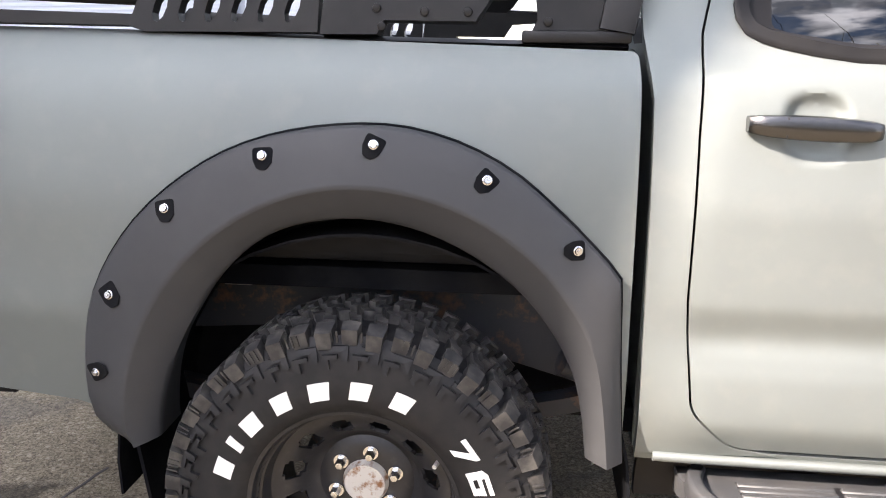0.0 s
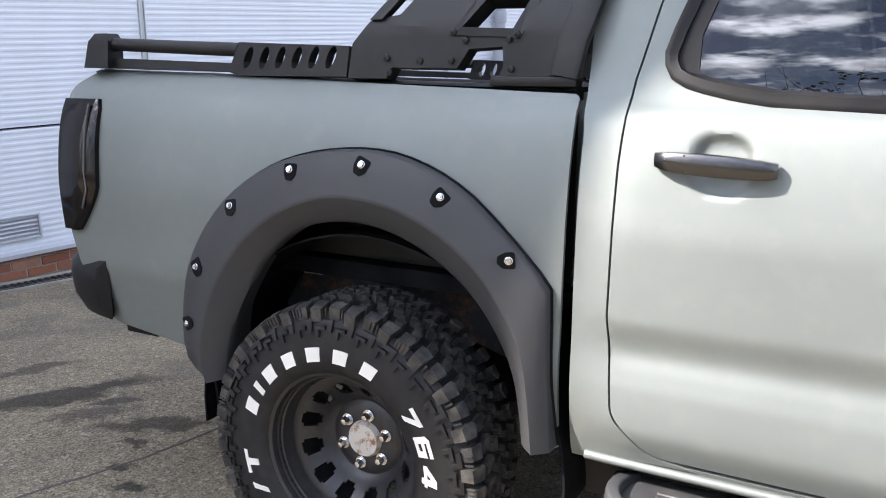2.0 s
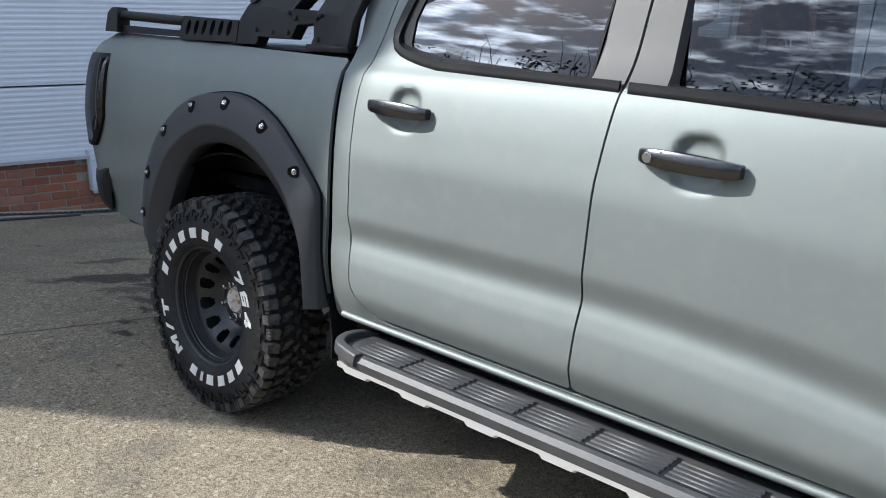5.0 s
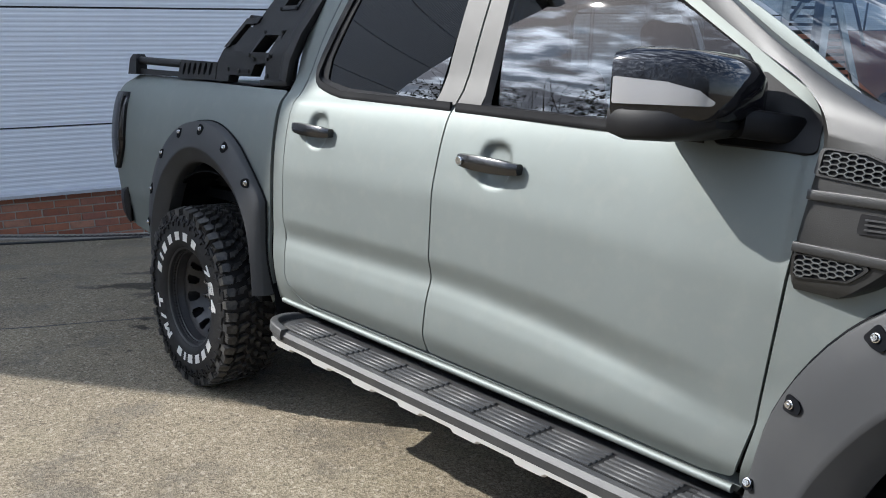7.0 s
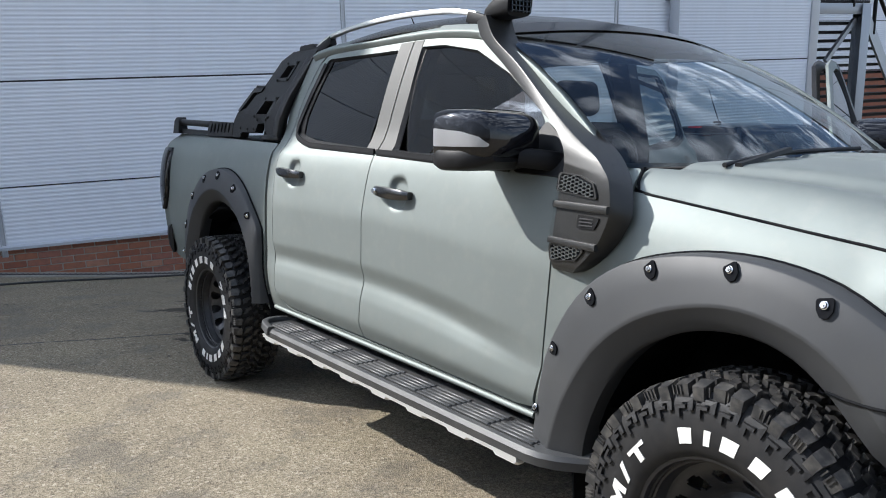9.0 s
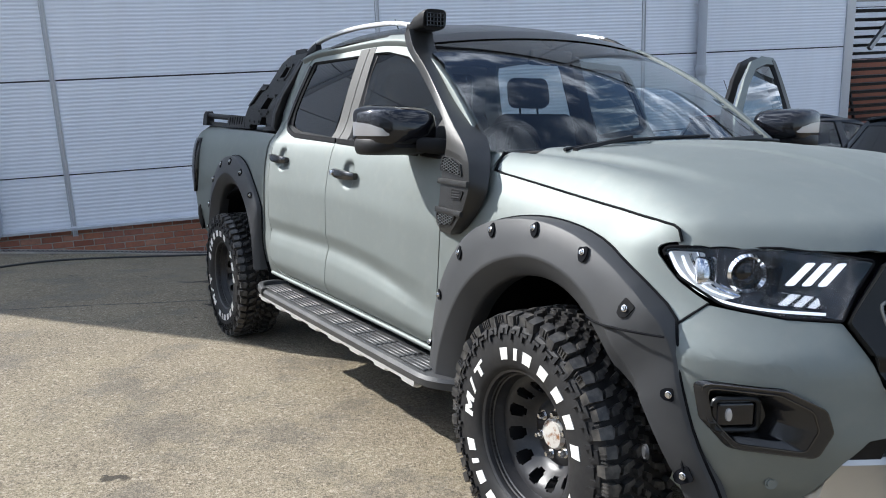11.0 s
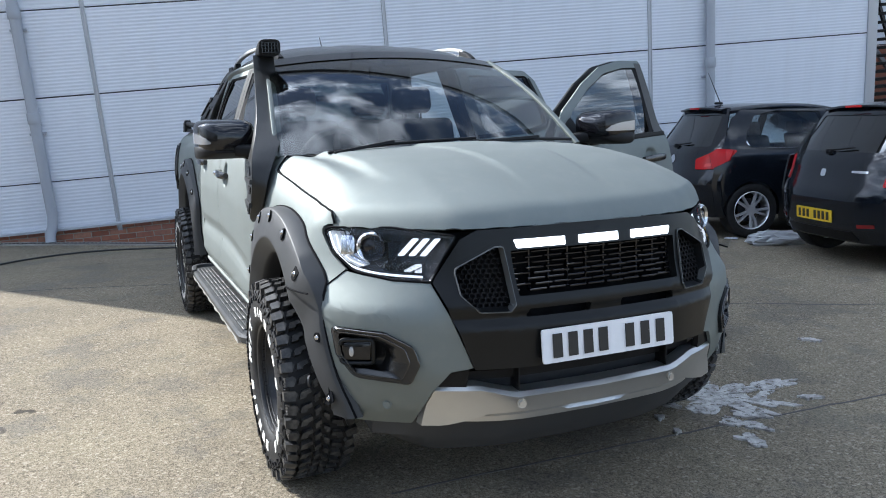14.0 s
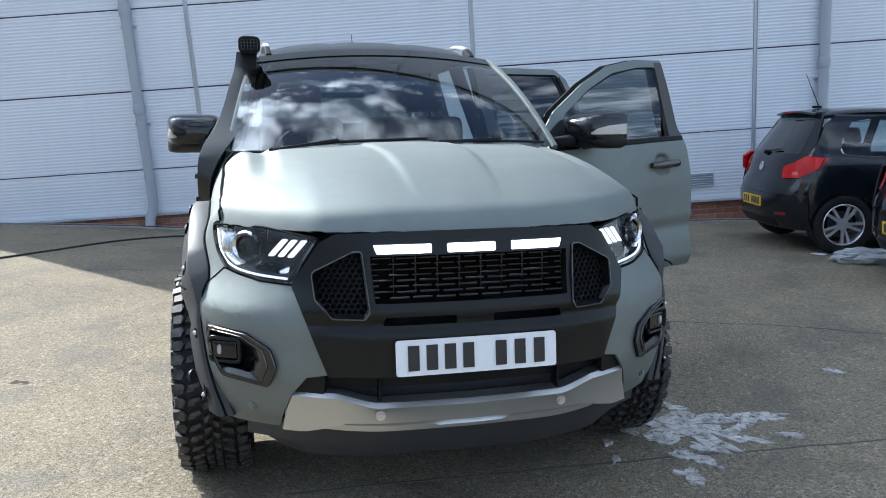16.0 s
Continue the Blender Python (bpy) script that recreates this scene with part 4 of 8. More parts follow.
def flare(outer, mid, inner, s, name="wheel_arch_flare", label="dark grey bolt-on plastic wheel-arch flare", bolts=()):
    n = 44

    def even(pts):
        P = spline([(p[0], 0, p[1]) for p in pts], 12)
        d = [0]
        for a, b in zip(P, P[1:]):
            d.append(d[-1] + (b - a).length)
        res = []
        for i in range(n + 1):
            t = d[-1] * i / n
            k = max(j for j in range(len(d)) if d[j] <= t + 1e-9)
            k = min(k, len(P) - 2)
            f = (t - d[k]) / max(1e-9, d[k + 1] - d[k])
            res.append(P[k].lerp(P[k + 1], f))
        return res

    O, M, I = even(outer), even(mid), even(inner)
    rings = []
    for o, m, i in zip(O, M, I):
        w = half_width(o.x, o.z)
        a = o.lerp(m, 0.06)
        b = o.lerp(m, 0.5)
        c = o.lerp(m, 0.92)
        e = m.lerp(i, 0.05)
        f = m.lerp(i, 0.9)
        top = rest(o.x, w)
        rows = [(o, w - 0.02), (o, w + 0.006), (o.lerp(m, 0.02), top - 0.004), (a, top), (b, top + 0.015), (c, top + 0.029), (m, top + 0.031), (e, top + 0.029), (m.lerp(i, 0.5), top + 0.012), (f, top - 0.006), (i, top - 0.012), (i, top - 0.03), (i.lerp(m, 0.1), w - 0.05)]
        rings.append([(p.x, s * y, p.z) for p, y in rows])
    ob = part(name, loft(rings, closed=True, caps=True), FLARE, truck, label, sharp=50)
    part("edge_rubber", tube([(p.x, s * (wing(1)(p.x, p.z)[1] + 0.004), p.z) for p in O], 0.0045, 6), UNDER, ob, "thin black rubber edge")
    for x, z in bolts:
        k = min(range(len(O)), key=lambda i: (O[i].x - x) ** 2 + (O[i].z - z) ** 2)
        near = O[k]
        f = min(0.92, math.hypot(near.x - x, near.z - z) / (M[k] - near).length)
        w = rest(near.x, half_width(near.x, near.z)) + hermite([0.06, 0.5, 0.92], [0.0, 0.015, 0.029], max(0.06, f)) + 0.001
        d = Vector((near.x - x, 0, near.z - z))
        ang = math.degrees(math.atan2(d.x, d.z))
        lip = min(0.024, d.length * 0.5)
        k = min(1.0, d.length / 0.030)
        # near-black plate: the pocket's shade is put into its colour
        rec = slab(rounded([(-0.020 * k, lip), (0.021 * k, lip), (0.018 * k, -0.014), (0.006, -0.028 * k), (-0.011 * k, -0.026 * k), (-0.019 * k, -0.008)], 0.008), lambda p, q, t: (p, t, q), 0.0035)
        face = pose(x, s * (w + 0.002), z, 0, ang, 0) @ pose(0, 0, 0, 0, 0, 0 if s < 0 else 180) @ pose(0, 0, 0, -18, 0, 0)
        part("bolt_recess", rec, UNDER, ob, "near-black plate for the shade in a bolt recess", m=face @ pose(0, -0.0002, 0))
        head = lathe([(0.0, -0.009), (0.003, -0.009), (0.0032, -0.007), (0.0065, -0.007), (0.0075, -0.003), (0.0095, -0.002), (0.010, 0.003), (0.0, 0.003)], 18)
        part("bolt", head, BOLT, ob, "stainless domed bolt", m=face @ pose(0, -0.0010, 0))
    return ob


R_OUT = [(-0.50, 0.490), (-0.575, 0.54), (-0.588, 0.66), (-0.555, 0.82), (-0.455, 0.97), (-0.31, 1.085), (-0.16, 1.145), (0.02, 1.166), (0.16, 1.146), (0.29, 1.088), (0.40, 0.998), (0.500, 0.897), (0.511, 0.875), (0.519, 0.70), (0.534, 0.508)]
R_MID = [(-0.475, 0.49), (-0.492, 0.55), (-0.475, 0.66), (-0.42, 0.79), (-0.325, 0.91), (-0.20, 1.00), (-0.06, 1.048), (0.08, 1.047), (0.22, 1.005), (0.34, 0.925), (0.42, 0.83), (0.465, 0.74), (0.485, 0.64), (0.500, 0.508)]
R_IN = [(-0.435, 0.50), (-0.428, 0.56), (-0.40, 0.66), (-0.345, 0.77), (-0.265, 0.88), (-0.165, 0.955), (-0.04, 0.985), (0.08, 0.978), (0.20, 0.935), (0.31, 0.86), (0.385, 0.77), (0.43, 0.68), (0.450, 0.59), (0.460, 0.51)]
F_OUT = [(2.53, 0.425), (2.545, 0.52), (2.585, 0.72), (2.69, 0.895), (2.83, 1.005), (3.00, 1.06), (3.19, 1.076), (3.37, 1.050), (3.52, 0.985), (3.63, 0.910), (3.690, 0.855), (3.718, 0.78), (3.735, 0.71), (3.765, 0.595), (3.805, 0.48), (3.822, 0.41)]
F_MID = [(2.63, 0.42), (2.655, 0.52), (2.705, 0.64), (2.80, 0.78), (2.93, 0.885), (3.08, 0.945), (3.22, 0.965), (3.36, 0.940), (3.46, 0.885), (3.535, 0.81), (3.60, 0.72), (3.655, 0.62), (3.705, 0.52), (3.752, 0.41)]
F_IN = [(2.730, 0.42), (2.745, 0.52), (2.795, 0.645), (2.862, 0.745), (2.95, 0.822), (3.08, 0.882), (3.22, 0.900), (3.33, 0.876), (3.415, 0.822), (3.485, 0.752), (3.575, 0.66), (3.655, 0.552), (3.705, 0.475), (3.735, 0.41)]
R_BOLTS = [(-0.55, 0.651), (-0.507, 0.819), (-0.378, 1.0), (-0.176, 1.108), (0.039, 1.133), (0.252, 1.072), (0.424, 0.944)]
F_BOLTS = [(2.556, 0.548), (2.624, 0.743), (2.763, 0.917), (2.963, 1.021), (3.191, 1.05), (3.414, 1.007), (3.588, 0.882), (3.716, 0.679), (3.756, 0.471)]
for s, _ in BOTH:
    flare(R_OUT, R_MID, R_IN, s, bolts=R_BOLTS)
    flare(F_OUT, F_MID, F_IN, s, bolts=F_BOLTS)
    part("flare_sensor", lathe([(0.0, -0.004), (0.013, -0.004), (0.0145, -0.001), (0.019, -0.003), (0.0205, 0.004), (0.0, 0.004)], 22), FLARE, truck, "round black parking sensor in the flare", m=pose(3.668, s * 0.906, 0.515, 0, 0, s * 25 + (0 if s < 0 else 180)))
    part("bumper_joint", tube([(nose(y, z) - 0.001, s * y, z) for y, z in ((0.874, 0.8125), (0.845, 0.838), (0.815, 0.8655), (0.79, 0.889), (0.774, 0.906))], 0.0034, 8), UNDER, truck, "dark joint between wing and bumper")
    # joint between the flare's wing and bumper pieces
    part("flare_joint", tube([(x, s * y, z) for x, y, z in ((3.716, 0.906, 0.833), (3.66, 0.925, 0.832), (3.60, 0.936, 0.830), (3.53, 0.938, 0.827), (3.47, 0.921, 0.824), (3.42, 0.897, 0.822))], 0.0035, 8), UNDER, truck, "dark joint across the flare")
    # dark gap between wing and bonnet
    WX = [2.85 + 0.77 * i / 24 for i in range(25)]
    gap = [(2.792, 0.742, 1.262), (2.797, 0.757, 1.248), (2.803, 0.778, 1.225), (2.818, 0.792, 1.203)] + [(x, wing(1)(x, z)[1] - 0.003, z + 0.002) for x, z in ((x, 1.174 - 0.130 * (x - 3.0)) for x in WX)] + [(3.641, 0.786, 1.088), (3.650, 0.783, 1.056)]
    part("bonnet_gap", tube([(x, s * y, z) for x, y, z in gap], 0.0042, 8), UNDER, truck, "dark gap beside the bonnet")

# ---- doors ----
HINGE_F, HINGE_R = Vector((2.56, 0.84, 0)), Vector((1.50, 0.845, 0))


def opened(h, deg):
    return Matrix.Translation(h) @ pose(0, 0, 0, 0, 0, -deg) @ Matrix.Translation(-h)


def handle(door, x, z, s, m, key):
    grip = []
    for i in range(17):
        t = i / 16
        px = x + 0.232 * t
        pz = z + 0.004 - 0.010 * t
        o = 0.016 + 0.022 * math.sin(math.pi * min(1, max(0, t))) ** 0.4
        hh = 0.0225 * (min(1, math.sin(math.pi * (0.05 + 0.90 * t)) ** 0.22))
        y = half_width(px, pz) + o
        grip.append([(px, s * (y + 0.013 * math.copysign(abs(math.cos(a)) ** 0.6, math.cos(a)) - 0.004), pz + hh * math.copysign(abs(math.sin(a)) ** 0.7, math.sin(a))) for a in [2 * math.pi * k / 12 for k in range(12)]])
    g = part("door_handle", loft(grip), DARKCHROME, door, "dark chrome pull handle", m=m)
    sp = part("handle_joint", box(0.003, 0.03, 0.036, (x + 0.062, s * (half_width(x + 0.06, z) + 0.028), z + 0.001), bev=0), INK, g, m=m)
    if key:
        lock = lathe([(0.0, -0.008), (0.010, -0.008), (0.012, -0.005), (0.012, 0.004)], 20)
        part("key_lock", lock, CHROME, g, "round key lock", m=m @ pose(x + 0.032, s * (half_width(x + 0.03, z) + 0.041), z + 0.003) @ (Matrix.Identity(4) if s < 0 else LEFT))


def door(name, outline, win, s, m, grip_at, glass_mat, pillar, key=False, label=""):
    out = (0, s, 0)
    hx_, hz_ = grip_at[0] + 0.126, grip_at[1] - 0.003

    def skin(x, z):
        q = (abs(x - hx_) / 0.053) ** 3 + (abs(z - hz_) / 0.054) ** 2.6
        return side(s, -0.022 / (1 + math.exp(min(40, (q - 0.95) * 4.5))))(x, z)

    d = part(name, panel(outline, skin, 0.0085, 0.0085, 0.014, out, holes=[win]), PAINT, truck, label, m=m)
    # inner door trim
    inn = panel(outline, side(s, -0.055), 0.12, 0.12, 0.02, out, holes=[win])
    part("door_trim", inn, TRIM, d, "black inner door trim", m=m)
    part("window_glass", panel(win, lambda x, z: (x, s * (0.632 + (1.70 - z) * (0.20 + 0.14 * (z - 0.86) / 0.42)), z), 0.10, 0.035, 0.004, out), glass_mat, d, "dark tinted glass", m=m).visible_shadow = False
    if win is R_WIN:
        trim = rounded([(0.790, 1.330), (0.724, 1.352), (0.712, 1.395), (0.808, 1.694), (0.852, 1.694), (0.770, 1.430), (0.772, 1.36)], 0.012, 2)
        part("quarter_trim", panel(trim, lambda x, z: (x, s * (0.637 + (1.70 - z) * (0.20 + 0.14 * (z - 0.86) / 0.42)), z), 0.06, 0.04, 0.004, out), TRIM, d, "dark trim behind the glass", m=m)
    # rubber round the glass
    c = Vector((sum(p[0] for p in win) / len(win), sum(p[1] for p in win) / len(win)))
    loopo = [side(s, 0.001)(*p) for p in win]
    inner = [tuple(Vector(p[:2]) + (c - Vector(p[:2])).normalized() * 0.016) for p in win]
    loopi = [side(s, -0.012)(*p) for p in inner]
    back = [side(s, -0.03)(*p) for p in win]
    rb = bmesh.new()
    A, B, C = ([rb.verts.new(p) for p in q] for q in (loopo, loopi, back))
    for i in range(len(win)):
        j = (i + 1) % len(win)
        rb.faces.new((A[i], A[j], B[j], B[i]))
        rb.faces.new((B[i], B[j], C[j], C[i]))
    bmesh.ops.recalc_face_normals(rb, faces=rb.faces)
    part("window_rubber", rb, TRIM, d, "black window rubber", m=m)
    # belt moulding along the glass's foot
    foot = FOOT_R if win is R_WIN else FOOT_F
    pts = [Vector(side(s, 0.004)(x, z - 0.006)) for x, z in foot]
    part("belt_moulding", sweep(pts, [(-s * a, b) for a, b in ((0.009, -0.004), (0.009, 0.004), (0.003, 0.006), (-0.003, 0.005), (-0.018, 0.004), (-0.018, -0.004))], (0, s, 0)), TRIM, d, "satin black belt moulding", m=m)
    # satin film on the pillar
    if pillar:
        part("pillar_film", panel(rounded(pillar, 0.002, 1), side(s, 0.0025), 0.05, 0.05, 0.004, out), PILLAR, d, "satin dark film on the door pillar", m=m)
    handle(d, *grip_at, s, m, key)
    return d


R_FILM = [(1.4215, 1.284), (1.512, 1.280), (1.515, 1.721), (1.4215, 1.721)]
F_FILM = [(1.520, 1.280), (1.6205, 1.278), (1.587, 1.721), (1.523, 1.721)]
ID = Matrix.Identity(4)
FOOT_R = [(0.805, 1.688), (0.752, 1.54), (0.722, 1.45), (0.709, 1.40), (0.713, 1.376), (0.728, 1.352), (0.756, 1.337), (0.79, 1.327), (0.85, 1.314), (0.92, 1.303), (1.10, 1.296), (1.42, 1.286), (1.508, 1.283)]
FOOT_F = [(1.532, 1.282), (1.62, 1.279), (2.0, 1.264), (2.34, 1.250)]
door("rear_door", R_DOOR, R_WIN, -1, ID, (0.719, 1.176), GLASS_DARK, R_FILM, label="closed rear door")
f_door = door("front_door", F_DOOR, F_WIN, -1, ID, (1.607, 1.136), GLASS_TINT, F_FILM, True, "closed front door")
door("rear_door", R_DOOR, R_WIN, 1, opened(HINGE_R, 70), (0.719, 1.176), GLASS_DARK, R_FILM, label="rear door standing open")
l_front = door("front_door", F_DOOR, F_WIN, 1, opened(HINGE_F, 69), (1.607, 1.136), GLASS_TINT, F_FILM, label="front door standing open")
# pillar between the open doors, and frames behind the closed ones
for s, _ in BOTH:
    part("centre_pillar", sweep([side(s, -0.07)(1.47, 0.5), side(s, -0.07)(1.50, 1.28), side(s, -0.06)(1.53, 1.72)], [(-0.06, -0.03), (0.06, -0.03), (0.06, 0.03), (-0.06, 0.03)], (0, s, 0)), TRIM, truck)

# ---- roof, screen, pillars ----
ROOF_X = [0.64, 0.72, 0.9, 1.25, 1.6, 1.85, 2.02, 2.08]
ROOF_Z = [1.775, 1.815, 1.845, 1.862, 1.853, 1.823, 1.786, 1.768]


def roof(x, y):
    t = min(1.0, abs(y) / 0.66)
    rib = 0.006 * (math.exp(-((abs(y) - 0.2) / 0.03) ** 2))
    return (x, y, hermite(ROOF_X, ROOF_Z, x) - 0.055 * t**2 - 0.060 * t**8 - rib * (1 if 0.8 < x < 1.9 else 0))


roof_out = rounded([(0.66, -0.62, 0.06), (1.2, -0.645, 0), (1.99, -0.61, 0.04), (2.06, -0.3, 0.0), (2.08, 0.0, 0), (2.06, 0.3, 0.0), (1.99, 0.61, 0.04), (1.2, 0.645, 0), (0.66, 0.62, 0.06)], 0.02)
part("roof", panel(roof_out, roof, 0.05, 0.035, 0.012, (0, 0, 1)), ROOFBLACK, truck, "satin black roof")


def screen(a, b):
    """a across from -1 to 1, b up from 0 to 1."""
    y = a * (0.772 - 0.127 * b)
    x = (2.965 - 0.215 * a * a) * (1 - b) + (2.075 - 0.085 * a * a) * b
    z = (1.275 - 0.015 * a * a) * (1 - b) + (1.772 - 0.044 * a * a) * b
    up = 0.035 * math.sin(math.pi * b)
    return (x + up * 0.5, y, z + up)


part("windscreen", panel(rounded([(-1, 0), (1, 0), (1, 1), (-1, 1)], 0.03), screen, 0.08, 0.08, 0.005, (1, 0, 1)), GLASS_SCREEN, truck, "windscreen reflecting clouds").visible_shadow = False
part("screen_band", panel(rounded([(-0.99, 0.90), (0.99, 0.90), (0.99, 1.0), (-0.99, 1.0)], 0.02), lambda a, b: Vector(screen(a, b)) + Vector((0.003, 0, 0.004)), 0.08, 0.03, 0.003, (1, 0, 1)), GLOSS, truck, "black band along the top of the windscreen")
for s, _ in BOTH:
    post = [(Vector(screen(s, i / 10)) + (Vector((-0.022, 0.010, -0.014)) if s < 0 else Vector((0.0, 0.012, 0.004)))) for i in range(11)]
    part("windscreen_pillar", sweep(post, rounded([(-0.028, -0.02), (0.016, -0.010), (0.018, 0.008), (-0.026, 0.020)] if s < 0 else [(0.018, -0.024), (-0.012, -0.014), (-0.012, 0.004), (0.014, 0.006)], 0.005, 2), (0.3, 0, 1)), PAINT, truck)
    # roof side frame above the doors
    top = [side(s, -0.006)(x, z) for x, z in ((0.67, 1.722), (0.85, 1.742), (1.2, 1.744), (1.6, 1.742), (1.85, 1.725), (2.02, 1.700))]
    part("roof_frame", sweep(spline(top, 4), rounded([(-0.030, -0.016), (0.026, -0.016), (0.026, 0.018), (-0.030, 0.024)], 0.01, 3), (0, s * 0.5, 1)), PAINT, truck)
    # roof rail
    rp = spline([(0.60, s * 0.585, 1.775), (0.72, s * 0.585, 1.812), (0.95, s * 0.585, 1.835), (1.3, s * 0.585, 1.842), (1.65, s * 0.578, 1.826), (1.84, s * 0.572, 1.795)], 5)
    rr = part("roof_rail", sweep(rp, rounded([(-0.016, -0.008), (0.016, -0.008), (0.013, 0.012), (-0.013, 0.012)], 0.006, 2), (0, 0, 1)), SILVER, truck, "silver roof rail with black feet")
    for pts in ([(0.50, s * 0.585, 1.74), (0.58, s * 0.585, 1.765), (0.66, s * 0.585, 1.790), (0.74, s * 0.585, 1.812)], [(1.80, s * 0.574, 1.803), (1.90, s * 0.570, 1.775), (1.97, s * 0.566, 1.745)]):
        part("rail_foot", sweep(pts, rounded([(-0.017, -0.035), (0.017, -0.035), (0.015, 0.010), (-0.015, 0.010)], 0.006, 2), (0, 0, 1)), TRIM, rr, "black rail foot")
part("rear_window_frame", panel(rounded([(-0.62, 1.32), (0.62, 1.32), (0.58, 1.74), (-0.58, 1.74)], 0.04), lambda a, b: (0.60 + (b - 1.32) * 0.20, a, b), 0.2, 0.1, 0.03, (-1, 0, 0), holes=[rounded([(-0.52, 1.38), (0.52, 1.38), (0.49, 1.68), (-0.49, 1.68)], 0.03, 3)]), PAINT, truck)
part("rear_window", panel(rounded([(-0.53, 1.37), (0.53, 1.37), (0.50, 1.69), (-0.50, 1.69)], 0.03), lambda a, b: (0.615 + (b - 1.32) * 0.20, a, b), 0.2, 0.2, 0.004, (-1, 0, 0)), GLASS_TINT, truck).visible_shadow = False
part("cab_back", box(0.03, 1.52, 0.85, (0.585, 0, 0.90), bev=0), PAINT, truck)
part("aerial", tube([(0.545, 0.06, 1.79), (0.535, 0.06, 1.885), (0.44, 0.062, 2.02)], [0.010, 0.005, 0.0025], 8), TRIM, truck, "short black roof aerial")
part("aerial_base", lathe([(0.022, 0.0), (0.018, 0.012), (0.008, 0.02), (0.0, 0.021)], 16, axis="Z"), TRIM, truck, m=pose(0.55, 0.06, 1.79) @ Matrix.Diagonal((1.6, 1, 1, 1)))

# ---- bonnet ----
FALL_D = [0.0, 0.012, 0.03, 0.055, 0.10, 0.20, 0.40, 0.60, 0.85, 1.10]
FALL_Z = [1.046, 1.070, 1.096, 1.117, 1.138, 1.178, 1.241, 1.277, 1.295, 1.300]
BON_Y = [0.0, 0.30, 0.545, 0.57, 0.612, 0.622, 0.685, 0.71, 0.79]
BON_DROP = [0.0, 0.05, 0.12, 0.15, 0.365, 0.38, 0.285, 0.36, 1.0]


def bonnet(x, y):
    d = max(0.0, nose(y, 1.05) - 0.004 - x)
    z = hermite(FALL_D, FALL_Z, d)
    fade = min(1, max(0, (d - 0.08) / 0.4))
    # broad plateau, a shallow valley beside it, then the rounded shoulder; two fine ridges in the middle
    drop = hermite([2.83, 3.0, 3.2, 3.4, 3.5, 3.55, 3.62, 3.68], [0.096, 0.104, 0.100, 0.072, 0.044, 0.030, 0.010, 0.0], x)
    z -= drop * hermite(BON_Y, BON_DROP, abs(y) + 1.2 * max(0.0, x - 3.5) ** 2 - 0.022 * min(1.0, max(0.0, (2.98 - x) / 0.17)))
    r = 0.195 - 0.055 * (x - 3.0)
    z += 0.010 * fade * (1 / (1 + math.exp((abs(y) - r) / 0.006)) - 1)
    return (x, y, z)


half = [(2.788, 0.70), (2.792, 0.758), (2.801, 0.784), (2.825, 0.790), (3.20, 0.788), (3.45, 0.788), (3.60, 0.787)] + [(nose(y, 1.05) - 0.004, y) for y in (0.784, 0.775, 0.75, 0.70, 0.65, 0.60, 0.55, 0.50, 0.45, 0.38, 0.30, 0.20, 0.10, 0.0)]
bon_out = half + [(x, -y) for x, y in reversed(half[:-1])] + [(2.86, -0.55), (2.93, -0.25), (2.95, 0), (2.93, 0.25), (2.86, 0.55)]
part("bonnet", panel(bon_out, bonnet, 0.012, 0.010, 0.014, (0, 0, 1)), PAINT, truck)
part("cowl", panel([(2.72, -0.735), (2.98, -0.30), (3.02, 0), (2.98, 0.30), (2.72, 0.735), (2.68, 0.70), (2.86, 0.3), (2.90, 0), (2.86, -0.3), (2.68, -0.70)], lambda x, y: (x, y, 1.262 - 0.02 * (y / 0.7) ** 2), 0.1, 0.1, 0.02, (0, 0, 1)), TRIM, truck, "black plastic cowl")
part("engine_bay", box(0.95, 1.30, 0.10, (3.35, 0, 0.95), bev=0), UNDER, truck, smooth=False)
for pts in ([(2.945, -0.60, 1.272), (2.93, -0.30, 1.300), (2.955, 0.10, 1.312)], [(2.955, 0.12, 1.298), (2.90, 0.45, 1.296), (2.82, 0.70, 1.285)]):
    wp = part("wiper", tube(spline(pts, 6), 0.007, 8), TRIM, truck, "black windscreen wiper")
    part("wiper_arm", sweep([Vector(pts[0]) + Vector((0.03, 0.02, 0.0)), Vector(pts[1]) + Vector((0.02, 0, 0.012))], [(-0.012, -0.006), (0.012, -0.006), (0.009, 0.006), (-0.009, 0.006)]), TRIM, wp)

STEP_Z, STEP_OUT = 0.445, 0.985

# ---- front ----
HEAD = rounded([(0.809, 1.042, 0.022), (0.64, 1.051, 0.0), (0.470, 1.024, 0.008), (0.515, 0.955, 0.0), (0.556, 0.880, 0.010), (0.66, 0.884, 0.03), (0.755, 0.905, 0.04), (0.798, 0.965, 0.03)], 0.02)


def mirror_y(pts, s):
    return [(s * p[0], *p[1:]) for p in pts]


